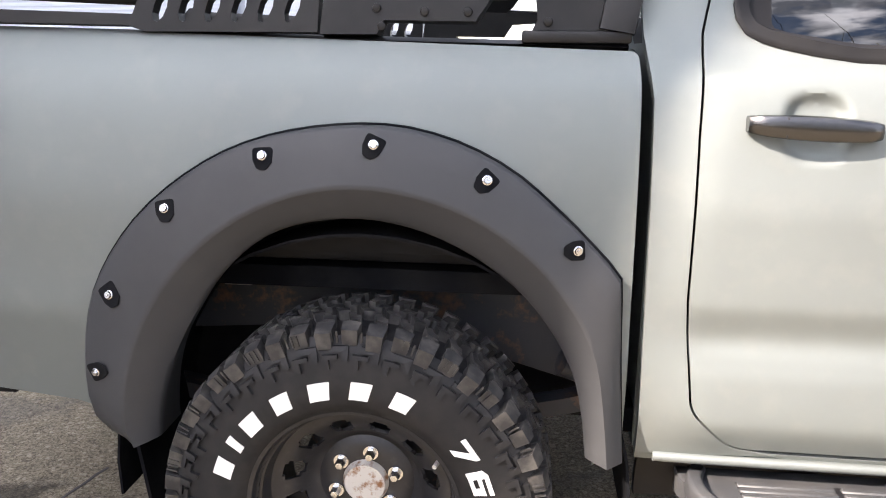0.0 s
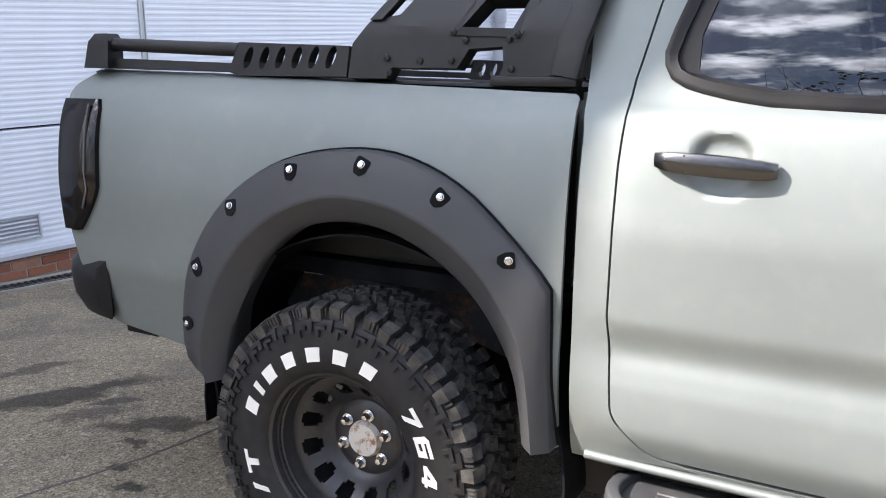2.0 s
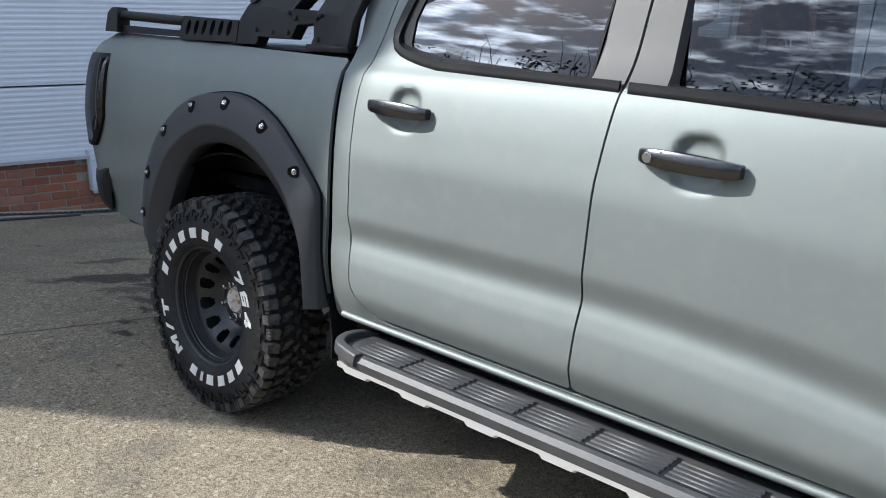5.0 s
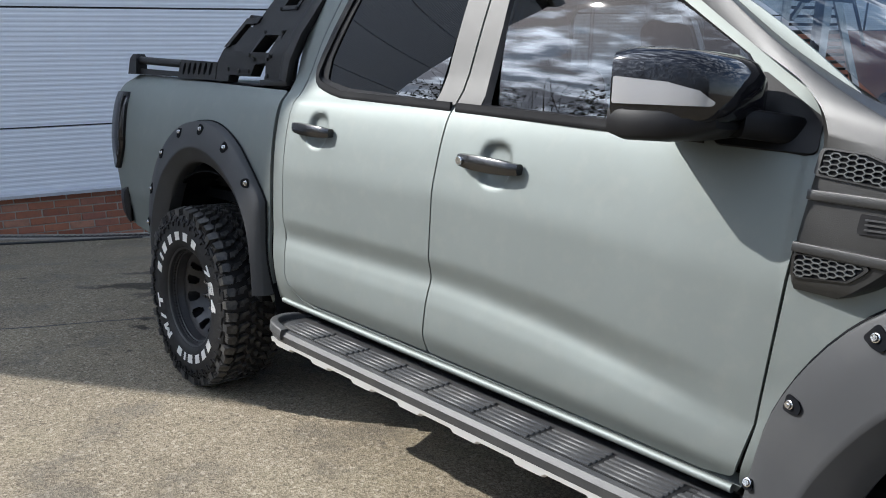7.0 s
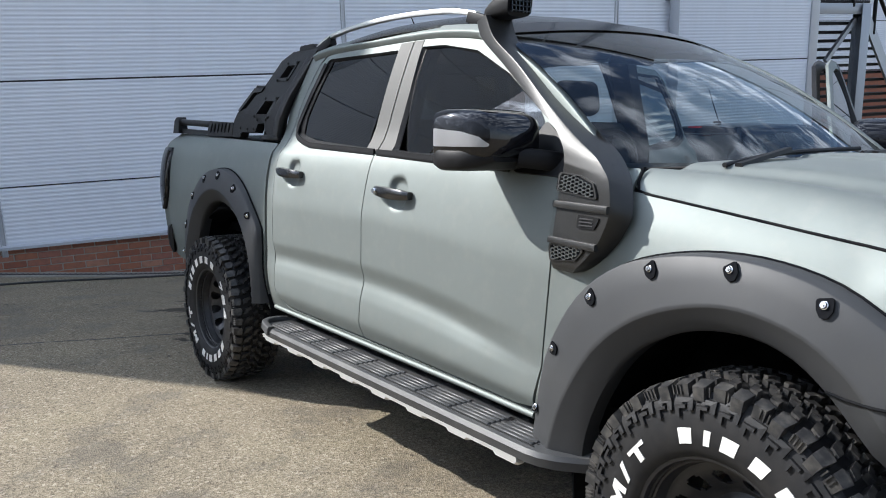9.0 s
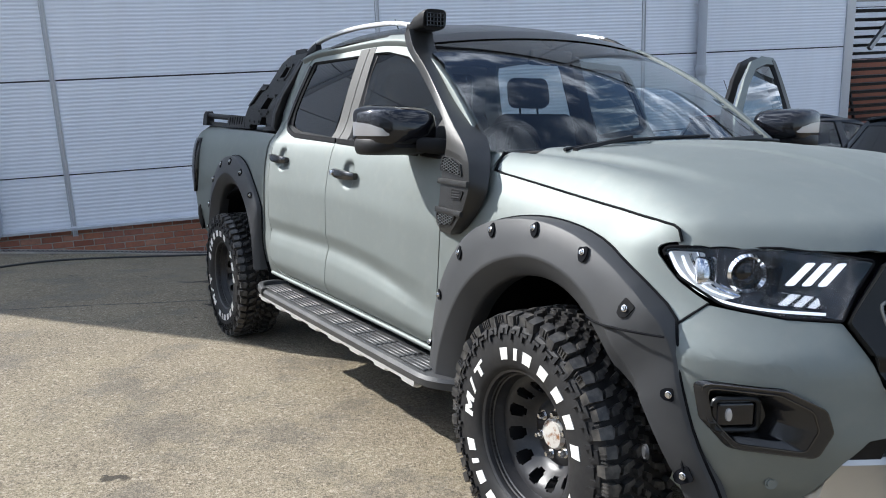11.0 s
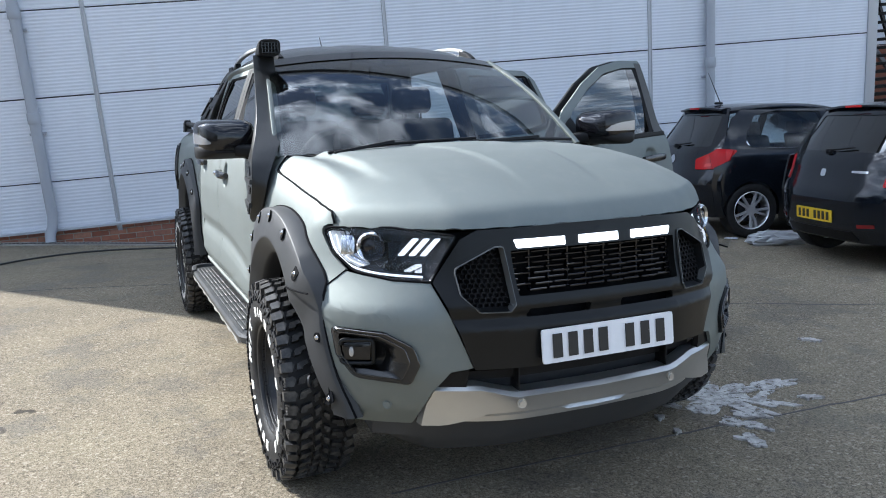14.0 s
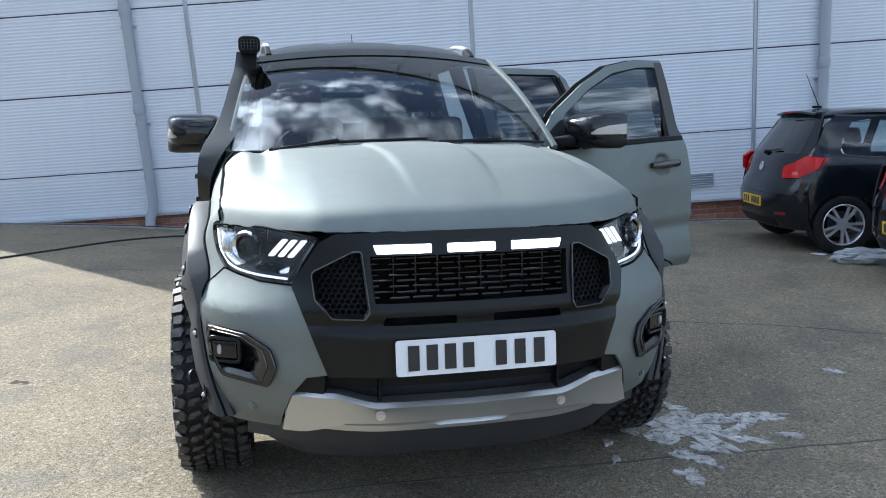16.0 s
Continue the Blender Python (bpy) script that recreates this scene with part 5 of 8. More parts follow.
def headlight(s):
    deep = [(s * (0.65 + (p[0] - 0.65) * 0.86), 0.965 + (p[1] - 0.965) * 0.92) for p in HEAD]
    h = part("headlight", panel(deep, front(-0.065), 0.04, 0.04, 0.01, (1, 0, 0)), LAMPGREY, truck, "headlamp with lit white daytime strip and three slanted bars")
    rim = mirror_y(HEAD, s)
    wallb = bmesh.new()
    A, B = [wallb.verts.new(front(-0.070)(*p)) for p in deep], [wallb.verts.new(front(-0.004)(*p)) for p in rim]
    for i in range(len(rim)):
        j = (i + 1) % len(rim)
        wallb.faces.new((A[i], A[j], B[j], B[i]))
    part("lamp_housing", wallb, LAMPGREY, h)
    cover = part("lamp_cover", panel(rim, front(0.0), 0.04, 0.04, 0.004, (1, 0, 0)), GLASS_CLEAR, h, "clear lamp cover")
    cover.visible_shadow = False
    part("lamp_seal", tube([front(-0.001)(*p) for p in rim], 0.0042, 6, True), UNDER, h, "black seal round the lamp")
    # outer reflector behind the light guides
    q = rounded([(0.790, 1.028), (0.745, 1.030), (0.742, 0.965), (0.70, 0.925), (0.735, 0.914), (0.765, 0.935), (0.783, 0.975)], 0.006, 2)
    part("outer_reflector", panel(mirror_y(q, s), front(-0.038), 0.03, 0.03, 0.004, (1, 0, 0)), SILVER, h, "silver reflector at the lamp's outer end")
    # projector
    py, pz = s * 0.69, 0.984
    px = nose(py, pz)
    turn = pose(px - 0.035, py, pz, 0, 0, s * 28)
    part("projector_ring", lathe([(0.043, 0.0), (0.050, 0.006), (0.052, 0.016), (0.046, 0.026), (0.038, 0.018), (0.036, 0.0)], 32, True, "X"), CHROME, h, "chrome projector ring", m=turn)
    part("projector_lens", lathe([(0.038, 0.0), (0.034, 0.012), (0.022, 0.022), (0.0, 0.027)], 28, axis="X"), GLOSS, h, "dark projector lens", m=turn)
    ry = s * 0.750
    part("reflector", box(0.03, 0.055, 0.075, (nose(ry, 0.985) - 0.035, ry, 0.985), (0, -14, s * 35), 0.012), CHROME, h, "chrome reflector")
    # daytime strip: down the outer edge and along the foot
    line = [(0.793, 1.024), (0.788, 0.975), (0.770, 0.932), (0.735, 0.909), (0.67, 0.897), (0.572, 0.892)]
    pts = [Vector(front(-0.022)(s * y, z)) for y, z in [(p.x, p.y) for p in spline([(a, b, 0) for a, b in line], 5)]]
    part("daytime_strip", sweep(pts, rounded([(-0.0036, -0.004), (0.0036, -0.004), (0.0036, 0.004), (-0.0036, 0.004)], 0.002, 2), (1, 0, 0.01)), LED_SOFT, h, "lit white daytime light strip")
    line2 = [(0.778, 1.018), (0.774, 0.975), (0.757, 0.940), (0.722, 0.921)]
    for k in range(3):
        pts = [Vector(front(-0.028 - 0.003 * k)(s * (p.x - 0.011 * k), p.y + 0.006 * k)) for p in spline([(a, b, 0) for a, b in line2], 5)]
        part("light_guide", sweep(pts, [(-0.0022, -0.003), (0.0022, -0.003), (0.0022, 0.003), (-0.0022, 0.003)], (1, 0, 0.01)), LED_SOFT if k == 0 else CHROME, h)
    for k in range(3):
        a = 0.612 - k * 0.030
        q = rounded([(a, 0.958), (a + 0.019, 0.956), (a - 0.030, 1.014), (a - 0.049, 1.016)], 0.006, 3)
        part("slanted_bar", panel(mirror_y(q, s), front(-0.03), 0.05, 0.05, 0.006, (1, 0, 0)), LED_SOFT, h, "white slanted light bar")
    q = rounded([(0.678, 0.911), (0.568, 0.902), (0.560, 0.928), (0.648, 0.940)], 0.004, 2)
    part("lower_reflector", panel(mirror_y(q, s), lambda y, z: (nose(y, z) - 0.05 + (0.93 - z) * 0.6, y, z), 0.03, 0.03, 0.004, (1, 0, 0)), CHROME, h, "chrome lower reflector")
    part("lamp_bezel", panel(mirror_y(rounded([(0.69, 0.925), (0.55, 0.94), (0.56, 1.01), (0.65, 1.03)], 0.01), s), front(-0.06), 0.05, 0.05, 0.006, (1, 0, 0)), TRIM, h)


for s, _ in BOTH:
    headlight(s)
    # painted bumper corner with fog-lamp opening
    FOG = rounded([(0.846, 0.729, 0.02), (0.71, 0.724, 0.03), (0.632, 0.677, 0.03), (0.615, 0.618, 0.03), (0.642, 0.546, 0.02), (0.795, 0.560, 0.03), (0.836, 0.63, 0.03)], 0.02, 4)
    corner = rounded([(0.872, 0.812, 0), (0.776, 0.903, 0.01), (0.735, 0.893, 0.02), (0.66, 0.879, 0.03), (0.560, 0.875, 0.008), (0.534, 0.80, 0.0), (0.463, 0.606, 0.0), (0.528, 0.592, 0.012), (0.572, 0.530, 0.01), (0.60, 0.46, 0), (0.612, 0.385, 0.01), (0.80, 0.385, 0.02), (0.845, 0.44, 0), (0.865, 0.60, 0)], 0.02)
    bc = part("bumper_corner", panel(mirror_y(corner, s), front(0.0), 0.03, 0.03, 0.012, (1, 0, 0), holes=[mirror_y(FOG, s)]), PAINT, truck, "painted bumper corner")
    # fog-lamp bezel
    inner = [(0.735 + (p[0] - 0.735) * 0.60 + 0.02, 0.648 + (p[1] - 0.648) * 0.62) for p in FOG]
    fb = bmesh.new()
    rows = [[fb.verts.new(front(o)(s * p[0], p[1])) for p in loop] for loop, o in ((FOG, -0.004), ([(0.735 + (p[0] - 0.735) * 0.96, 0.648 + (p[1] - 0.648) * 0.94) for p in FOG], 0.018), ([(0.735 + (p[0] - 0.735) * 0.80 + 0.008, 0.648 + (p[1] - 0.648) * 0.80) for p in FOG], 0.014), (inner, -0.012), (inner, -0.085))]
    n = len(FOG)
    for a, b in zip(rows, rows[1:]):
        for i in range(n):
            j = (i + 1) % n
            fb.faces.new((a[i], a[j], b[j], b[i]))
    fb.faces.new(rows[-1])
    bmesh.ops.recalc_face_normals(fb, faces=fb.faces)
    bz = part("fog_lamp_bezel", fb, plain("satin_black_bezel", (0.012, 0.012, 0.013), 0.22) if s < 0 else bpy.data.materials["satin_black_bezel"], truck, "black fog-lamp surround")
    lip = [(0.735 + (p[0] - 0.735) * 0.80 + 0.008, 0.648 + (p[1] - 0.648) * 0.80) for p in FOG]
    part("bezel_lip", tube([front(0.0145)(s * y, z) for y, z in lip], 0.0028, 6, True), DARKCHROME, bz, "thin bright lip")
    part("bezel_edge", tube([front(0.0165)(s * (0.735 + (p[0] - 0.735) * 0.955), 0.648 + (p[1] - 0.648) * 0.935) for p in FOG], 0.0022, 6, True), DARKCHROME, bz, "thin bright edge")
    fy = s * 0.765
    base = pose(nose(fy, 0.648) - 0.055, fy, 0.648, 0, 0, s * 30)
    part("fog_lamp", join(box(0.05, 0.115, 0.082, (0, 0, 0), bev=0.016), box(0.012, 0.090, 0.058, (0.027, 0, 0), bev=0.005)), GLOSS, bz, "square fog lamp", m=base)
    part("fog_frame", tube([(0.030, a, b) for a, b in [p[:2] for p in rounded([(-0.056, -0.040), (0.056, -0.040), (0.056, 0.040), (-0.056, 0.040)], 0.018, 4)]], 0.0075, 8, True), SATINBLACK, bz, "square satin frame", m=base)
    part("fog_lens", lathe([(0.014, 0.0), (0.012, 0.006), (0.0, 0.010)], 20, axis="X"), LENS_W, bz, "clear fog-lamp lens", m=base @ pose(0.032, s * 0.018, 0) @ Matrix.Diagonal((1, 0.65, 1.3, 1)))
    # black filler by the bumper blade
    part("bumper_filler", panel(mirror_y(rounded([(0.468, 0.595), (0.575, 0.580), (0.600, 0.520), (0.475, 0.530)], 0.005), s), front(-0.016), 0.05, 0.05, 0.02, (1, 0, 0)), TRIM, truck)

GRILLE_HOLE = rounded([(-0.314, 0.835), (0.314, 0.835), (0.324, 0.978), (-0.324, 0.978)], 0.006, 2)
HEX = rounded([(0.347, 0.991, 0.008), (0.374, 0.991, 0.010), (0.500, 0.926, 0.02), (0.493, 0.845, 0.014), (0.443, 0.790, 0.012), (0.347, 0.788, 0.012), (0.332, 0.812, 0.01)], 0.01, 2)
SLOTS = [rounded([(s0, 0.765), (s1, 0.765), (s1 - 0.012 if s1 > 0 else s1, 0.793), (s0 if s0 > 0 else s0 + 0.012, 0.793)], 0.004, 1) for s0, s1 in ((-0.295, -0.06), (0.06, 0.295))]
sur = rounded([(-0.462, 0.602, 0.005), (0.462, 0.602, 0.005), (0.533, 0.80, 0.0), (0.563, 0.883, 0.012), (0.474, 1.018, 0.012), (0.422, 1.046, 0.02), (0.20, 1.052, 0), (0, 1.054, 0), (-0.20, 1.052, 0), (-0.422, 1.046, 0.02), (-0.474, 1.018, 0.012), (-0.563, 0.883, 0.012), (-0.533, 0.80, 0.0)], 0.01)


def surround(y, z):
    t = max(0.0, min(1.0, (z - 0.62) / 0.24))
    lift = 0.012 + 0.018 * t * t * (3 - 2 * t)
    return (nose(y, z) + lift - 0.03 * max(0, min(1, (0.805 - z) / 0.03)) * max(0, min(1, (z - 0.735) / 0.03)) * 0.6, y, z)


grille = part("grille_surround", panel(sur, surround, 0.025, 0.018, 0.03, (1, 0, 0), holes=[GRILLE_HOLE, HEX, mirror_y(HEX, -1), *SLOTS]), SATINBLACK, truck, "black front grille surround with three light bars", sharp=30)
part("grille_back", panel(rounded([(-0.50, 0.74), (0.50, 0.74), (0.50, 1.03), (-0.50, 1.03)], 0.02), front(-0.07), 0.1, 0.1, 0.01, (1, 0, 0)), UNDER, grille)
bars = []
for r in range(8):
    z = 0.846 + r * 0.0172
    for k in range(9):
        y = -0.295 + k * 0.0735 + (0.012 if r % 2 else -0.012)
        ww = 0.064
        if abs(y) + ww / 2 > 0.32:
            ww = 2 * (0.32 - abs(y))
        if ww > 0.02:
            bars.append(box(0.02, ww, 0.0075, (nose(y, z) - 0.010 + (0.006 if k % 2 else 0.0), y, z), (0, 0, 0), 0.002, 1))
for k in range(10):
    y = -0.318 + k * 0.0706
    bars.append(box(0.016, 0.007, 0.138, (nose(y, 0.91) - 0.018, y, 0.907), (0, 0, 0), 0.002, 1))
part("grille_mesh", join(*bars), GLOSS, grille, "interlocking gloss black grille bars", smooth=False)
for s, _ in BOTH:
    loop = [Vector(surround(s * p[0], p[1])) + Vector((0.003, 0, 0)) for p in HEX]
    loop.append(loop[0])
    ring = bmesh.new()
    c = Vector((sum(p[0] for p in HEX) / len(HEX), sum(p[1] for p in HEX) / len(HEX)))
    rows = []
    for sc, o in ((1.025, -0.004), (1.025, 0.006), (0.995, 0.006), (0.975, -0.03)):
        rows.append([ring.verts.new(Vector(surround(s * (c.x + (p[0] - c.x) * sc), c.y + (p[1] - c.y) * sc)) + Vector((o, 0, 0))) for p in HEX])
    for a, b in zip(rows, rows[1:]):
        for i in range(len(HEX)):
            j = (i + 1) % len(HEX)
            ring.faces.new((a[i], a[j], b[j], b[i]))
    bmesh.ops.recalc_face_normals(ring, faces=ring.faces)
    part("grille_side_frame", ring, HEXGREY, grille, "grey six-sided frame", sharp=25)
    # honeycomb
    wires = []
    pitch = 0.021
    for i in range(12):
        for j in range(14):
            cy, cz = 0.325 + i * pitch * 0.9 + (pitch * 0.45 if j % 2 else 0), 0.790 + j * pitch * 0.72
            if not inside((cy, cz), HEX):
                continue
            P = [(cy + pitch * 0.46 * math.cos(radians(60 * k + 90)), cz + pitch * 0.46 * math.sin(radians(60 * k + 90))) for k in range(3, 7)]
            for a, b in zip(P, P[1:]):
                if inside(a, HEX) or inside(b, HEX):
                    A, B = (Vector((nose(s * q[0], q[1]) - 0.012, s * q[0], q[1])) for q in (a, b))
                    wires.append(sweep([A, B], [(-0.0016, -0.006), (0.0016, -0.006), (0.0016, 0.006), (-0.0016, 0.006)], (1, 0, 0), caps=False))
    part("honeycomb_mesh", join(*wires), TRIM, grille, "black honeycomb mesh", smooth=False)
for y0, y1 in ((-0.312, -0.131), (-0.079, 0.076), (0.131, 0.305)):
    q = rounded([(y0 + (0.010 if y0 < -0.2 else 0), 0.985), (y1 - (0.010 if y1 > 0.2 else 0), 0.985), (y1, 1.013), (y0, 1.013)], 0.004, 2)
    lb = part("light_bar", panel(q, lambda y, z: Vector(surround(y, z)) + Vector((0.005, 0, 0)), 0.05, 0.02, 0.006, (1, 0, 0)), LED, grille, "lit white amber-free light bar")
    lb["label"] = "lit white light bar"

# plate: its characters stand as plain bars
plate = part("number_plate", panel(rounded([(-0.26, 0.614), (0.26, 0.614), (0.26, 0.725), (-0.26, 0.725)], 0.010, 3), lambda y, z: (4.170 - 0.05 * y * y - 0.10 * (z - 0.614), y, z), 0.05, 0.06, 0.006, (1, 0, 0)), PLATE_W, truck, "white front plate with plain dark bars")
for y in (-0.205, -0.147, -0.089, -0.031, 0.075, 0.138, 0.202):
    part("character_bar", box(0.003, 0.036, 0.079, (4.1735 - 0.05 * y * y - 0.0055, y, 0.6695), (0, -5.7, 0), 0.001, 1), INK, plate)
# lower intake and blade
part("intake_back", panel(rounded([(-0.50, 0.47), (0.50, 0.47), (0.50, 0.62), (-0.50, 0.62)], 0.01), front(-0.10), 0.1, 0.05, 0.01, (1, 0, 0)), SEAM, truck)
for y in (-0.30, 0.30):
    part("intake_rib", box(0.06, 0.006, 0.10, (nose(y, 0.55) - 0.06, y, 0.55)), TRIM, truck)
part("intake_bar", panel([(-0.46, 0.545), (0.46, 0.545), (0.46, 0.575), (-0.46, 0.575)], front(-0.065), 0.08, 0.03, 0.02, (1, 0, 0)), TRIM, truck)
blade = []
for i in range(49):
    y = -0.605 + 1.21 * i / 48
    a = abs(y)
    top = 0.506 + 0.032 * min(1, max(0, (a - 0.34) / 0.12))
    low = 0.430 - 0.036 * max(0, min(1, (a - 0.40) / 0.14))
    yt = y * 0.945
    x, xt = nose(y, 0.45) + 0.012, nose(yt, 0.49) + 0.012
    blade.append([(x - 0.05, y, low), (x - 0.004, y, low + 0.004), (x + 0.006, (y + yt) / 2, (top + low) / 2 + 0.006), (xt - 0.002, yt, top - 0.014), (xt - 0.016, yt, top), (xt - 0.07, yt, top + 0.004)])
part("bumper_blade", loft(blade), BLADE, truck, "silver bumper blade")
lip = []
for i in range(37):
    y = -0.47 + 0.94 * i / 36
    x = nose(y, 0.42) + 0.004 - 0.02 * (abs(y) / 0.47) ** 6
    hgt = 0.020 * (1 if 0.13 < abs(y) else 0.6)
    lip.append([(x - 0.06, y, 0.395), (x, y, 0.397), (x + 0.004, y, 0.397 + hgt), (x - 0.006, y, 0.430), (x - 0.05, y, 0.430)])
part("blade_lip", loft(lip), BLADE, truck)
skirt = []
for i in range(41):
    y = -0.72 + 1.44 * i / 40
    x = nose(y, 0.38) - 0.012
    low = 0.258 + 0.085 * max(0, (abs(y) - 0.52) / 0.2) ** 1.5
    skirt.append([(x - 0.10, y, low), (x - 0.085, y, low), (x - 0.02, y, 0.33), (x, y, 0.40), (x - 0.08, y, 0.41)])
part("front_skirt", loft(skirt), FLARE, truck, "black rubber front skirt")
for y in (-0.302, 0.305, -0.70, 0.70):
    z = 0.469 if abs(y) < 0.5 else 0.47
    ps = lathe([(0.0, 0.006), (0.010, 0.006), (0.0105, 0.002), (0.016, 0.003), (0.0165, -0.004)], 20, axis="X")
    part("parking_sensor", ps, BLADE if abs(y) < 0.5 else PAINT, truck, m=pose(nose(y, z) + (0.019 if abs(y) < 0.5 else 0.002), y, z, 0, 0, math.copysign(8 if abs(y) < 0.5 else 33, y)))

# ---- lamps and bumper at the rear ----
for s, _ in BOTH:
    tl = []
    for i in range(15):
        t = i / 14
        z = 0.865 + 0.40 * t
        bulge = 0.026 * math.sin(math.pi * min(1, 0.12 + 0.76 * t)) ** 0.6
        fw = -0.922 - 0.012 * t - 0.105 * max(0, 1 - t / 0.36) ** 1.3 - 0.012 * max(0, (t - 0.94) / 0.06)
        bk = -1.135 - 0.015 * math.sin(math.pi * t)
        w = half_width(-1.0, z)
        tl.append([(fw, s * (w - 0.01), z), (fw - 0.004, s * (w + 0.006 + bulge * 0.4), z), (fw - 0.03, s * (w + 0.008 + bulge * 0.75), z), (-1.03, s * (w + bulge), z), (-1.10, s * (w + bulge * 0.5), z), (bk, s * (w - 0.06), z), (bk, s * (w - 0.17), z), (-1.02, s * (w - 0.17), z)])
    lamp = part("tail_lamp", loft(tl), plain("smoked_lamp_plastic", (0.004, 0.003, 0.0035), 0.08, spec=0.35) if s < 0 else bpy.data.materials["smoked_lamp_plastic"], truck, "smoked black tail lamp")
    part("lamp_strip", sweep([(-0.965, s * (half_width(-0.965, z) + 0.0262), z) for z in (1.25, 1.20, 1.12, 1.05)] + [(-0.958, s * (half_width(-0.95, 1.0) + 0.024), 1.0), (-0.985, s * (half_width(-0.95, 0.94) + 0.023), 0.94)], [(-0.003, -0.003), (0.003, -0.003), (0.003, 0.003), (-0.003, 0.003)], (0, s, 0)), plain("deep_red_lens", (0.16, 0.15, 0.15), 0.2, 0.8) if s < 0 else bpy.data.materials["deep_red_lens"], lamp, "thin grey bezel line")
rb = []
for i in range(49):
    y = 0.880 * math.sin(math.pi / 2 * (i / 24 - 1))
    c = max(0, (abs(y) - 0.55) / 0.33)
    x = -1.215 + 0.25 * c**7
    k = min(-0.94, x + 0.12) if c < 0.97 else x + 0.01
    rb.append([(x + 0.035, y * 0.985, 0.590), (x + 0.004, y * 0.995, 0.635), (x - 0.006, y, 0.70), (x + 0.004, y, 0.748), (x + 0.03, y * 0.99, 0.774), (max(k, x + 0.035), y * 0.98, 0.778), (max(k, x + 0.04), y * 0.98, 0.590)])
part("rear_bumper", loft(rb), TRIM, truck, "black rear bumper")
part("tow_bracket", join(box(0.08, 1.0, 0.09, (-1.0, 0, 0.52)), box(0.14, 0.10, 0.11, (-0.93, -0.70, 0.565))), TRIM, truck)
for s, _ in BOTH:
    for cx, y0, z0 in ((-0.44, 0.862, 0.80), (2.70, 0.86, 0.62)):
        mud = slab(rounded([(-0.13, 0.24), (0.13, 0.24), (0.13, z0), (-0.13, z0)], 0.03), lambda a, b, t: (t, a, b), 0.008)
        part("mud_flap", mud, UNDER, truck, "black mud flap", m=pose(cx, s * (y0 - 0.12), 0.0, 0, -8 if cx < 1 else -4))


# ---- wheels ----
def make_wheel(name, turn, label):
    w = thing(name, label, "wheel")
    prof = [(0.212, -0.100), (0.222, -0.118), (0.245, -0.131), (0.275, -0.1345), (0.305, -0.134), (0.330, -0.131), (0.352, -0.126), (0.366, -0.119), (0.377, -0.108), (0.379, -0.08), (0.380, 0.0)]
    prof = prof + [(r, -h) for r, h in reversed(prof[:-1])] + [(0.205, 0.095), (0.205, -0.095)]
    tyre = part("tyre", lathe(prof, 96, True), RUBBER, w, "mud-terrain tyre with raised white letters")
    blocks = []

    def block(cells, ang, lift=0.0):
        """cells: outline in (degrees, y); raised between two radii."""
        bm = bmesh.new()
        lo, hi = [], []
        for d, y in cells:
            a = radians(ang + d * 0.64)
            edge = 0.010 * max(0, (abs(y) - 0.10) / 0.03)
            for lst, r in ((lo, 0.374 - edge * 1.6), (hi, 0.3995 - edge - lift)):
                lst.append(bm.verts.new((r * math.cos(a), y, r * math.sin(a))))
        bm.faces.new(hi)
        n = len(cells)
        for i in range(n):
            j = (i + 1) % n
            bm.faces.new((lo[i], lo[j], hi[j], hi[i]))
        bmesh.ops.recalc_face_normals(bm, faces=bm.faces)
        return bm

    N = 48
    step = 360 / N
    for i in range(N):
        a = i * step
        for sgn in (-1, 1):
            off = 0 if sgn < 0 else step / 2
            alt = i % 2
            out = 0.132 if alt else 0.123
            blocks.append(block([(-3.8, sgn * out), (3.4, sgn * out), (3.9, sgn * 0.094), (1.2, sgn * 0.085), (-4.4, sgn * 0.095)], a + off))
            blocks.append(block([(-5.2, sgn * 0.080), (0.2, sgn * 0.073), (2.4, sgn * 0.038), (-0.8, sgn * 0.034), (-2.2, sgn * 0.052), (-4.6, sgn * 0.056)], a + off + 1.2))
            blocks.append(block([(-3.2, sgn * 0.024), (2.0, sgn * 0.027), (4.6, sgn * 0.005), (1.2, sgn * 0.004), (0.2, sgn * 0.012), (-1.6, sgn * 0.010)], a + off + 4.7))
    part("tread", join(*blocks), TREAD, tyre, "chunky mud-terrain tread blocks", smooth=False)["kind"] = "stuff"
    # shoulder ribs on the sides of the outer blocks and stepped lugs on the sidewall
    lugs = []
    for i in range(36):
        a0 = i * 10

        def at(d, r, h):
            a = radians(a0 + d)
            return (r * math.cos(a), h, r * math.sin(a))

        for cells in ([(0, 0.362), (6.0, 0.362), (6.0, 0.352), (2.2, 0.352), (2.2, 0.334), (0, 0.334)], [(3.4, 0.346), (8.4, 0.346), (8.4, 0.322), (6.4, 0.318), (6.4, 0.338), (3.4, 0.338)]):
            for sgn in (-1, 1):
                bm = bmesh.new()
                hh = lambda r: np.interp(r, [0.305, 0.330, 0.352, 0.366], [0.134, 0.131, 0.126, 0.119])
                lo = [bm.verts.new(at(d, r, sgn * (hh(r) - 0.003))) for d, r in cells]
                hi = [bm.verts.new(at(d, r, sgn * (hh(r) + 0.008))) for d, r in cells]
                bm.faces.new(hi)
                for k in range(len(cells)):
                    j = (k + 1) % len(cells)
                    bm.faces.new((lo[k], lo[j], hi[j], hi[k]))
                bmesh.ops.recalc_face_normals(bm, faces=bm.faces)
                lugs.append(bm)
    part("sidewall_lug", join(*lugs), RUBBER, tyre, "stepped rubber lugs on the sidewall", smooth=False)["kind"] = "stuff"
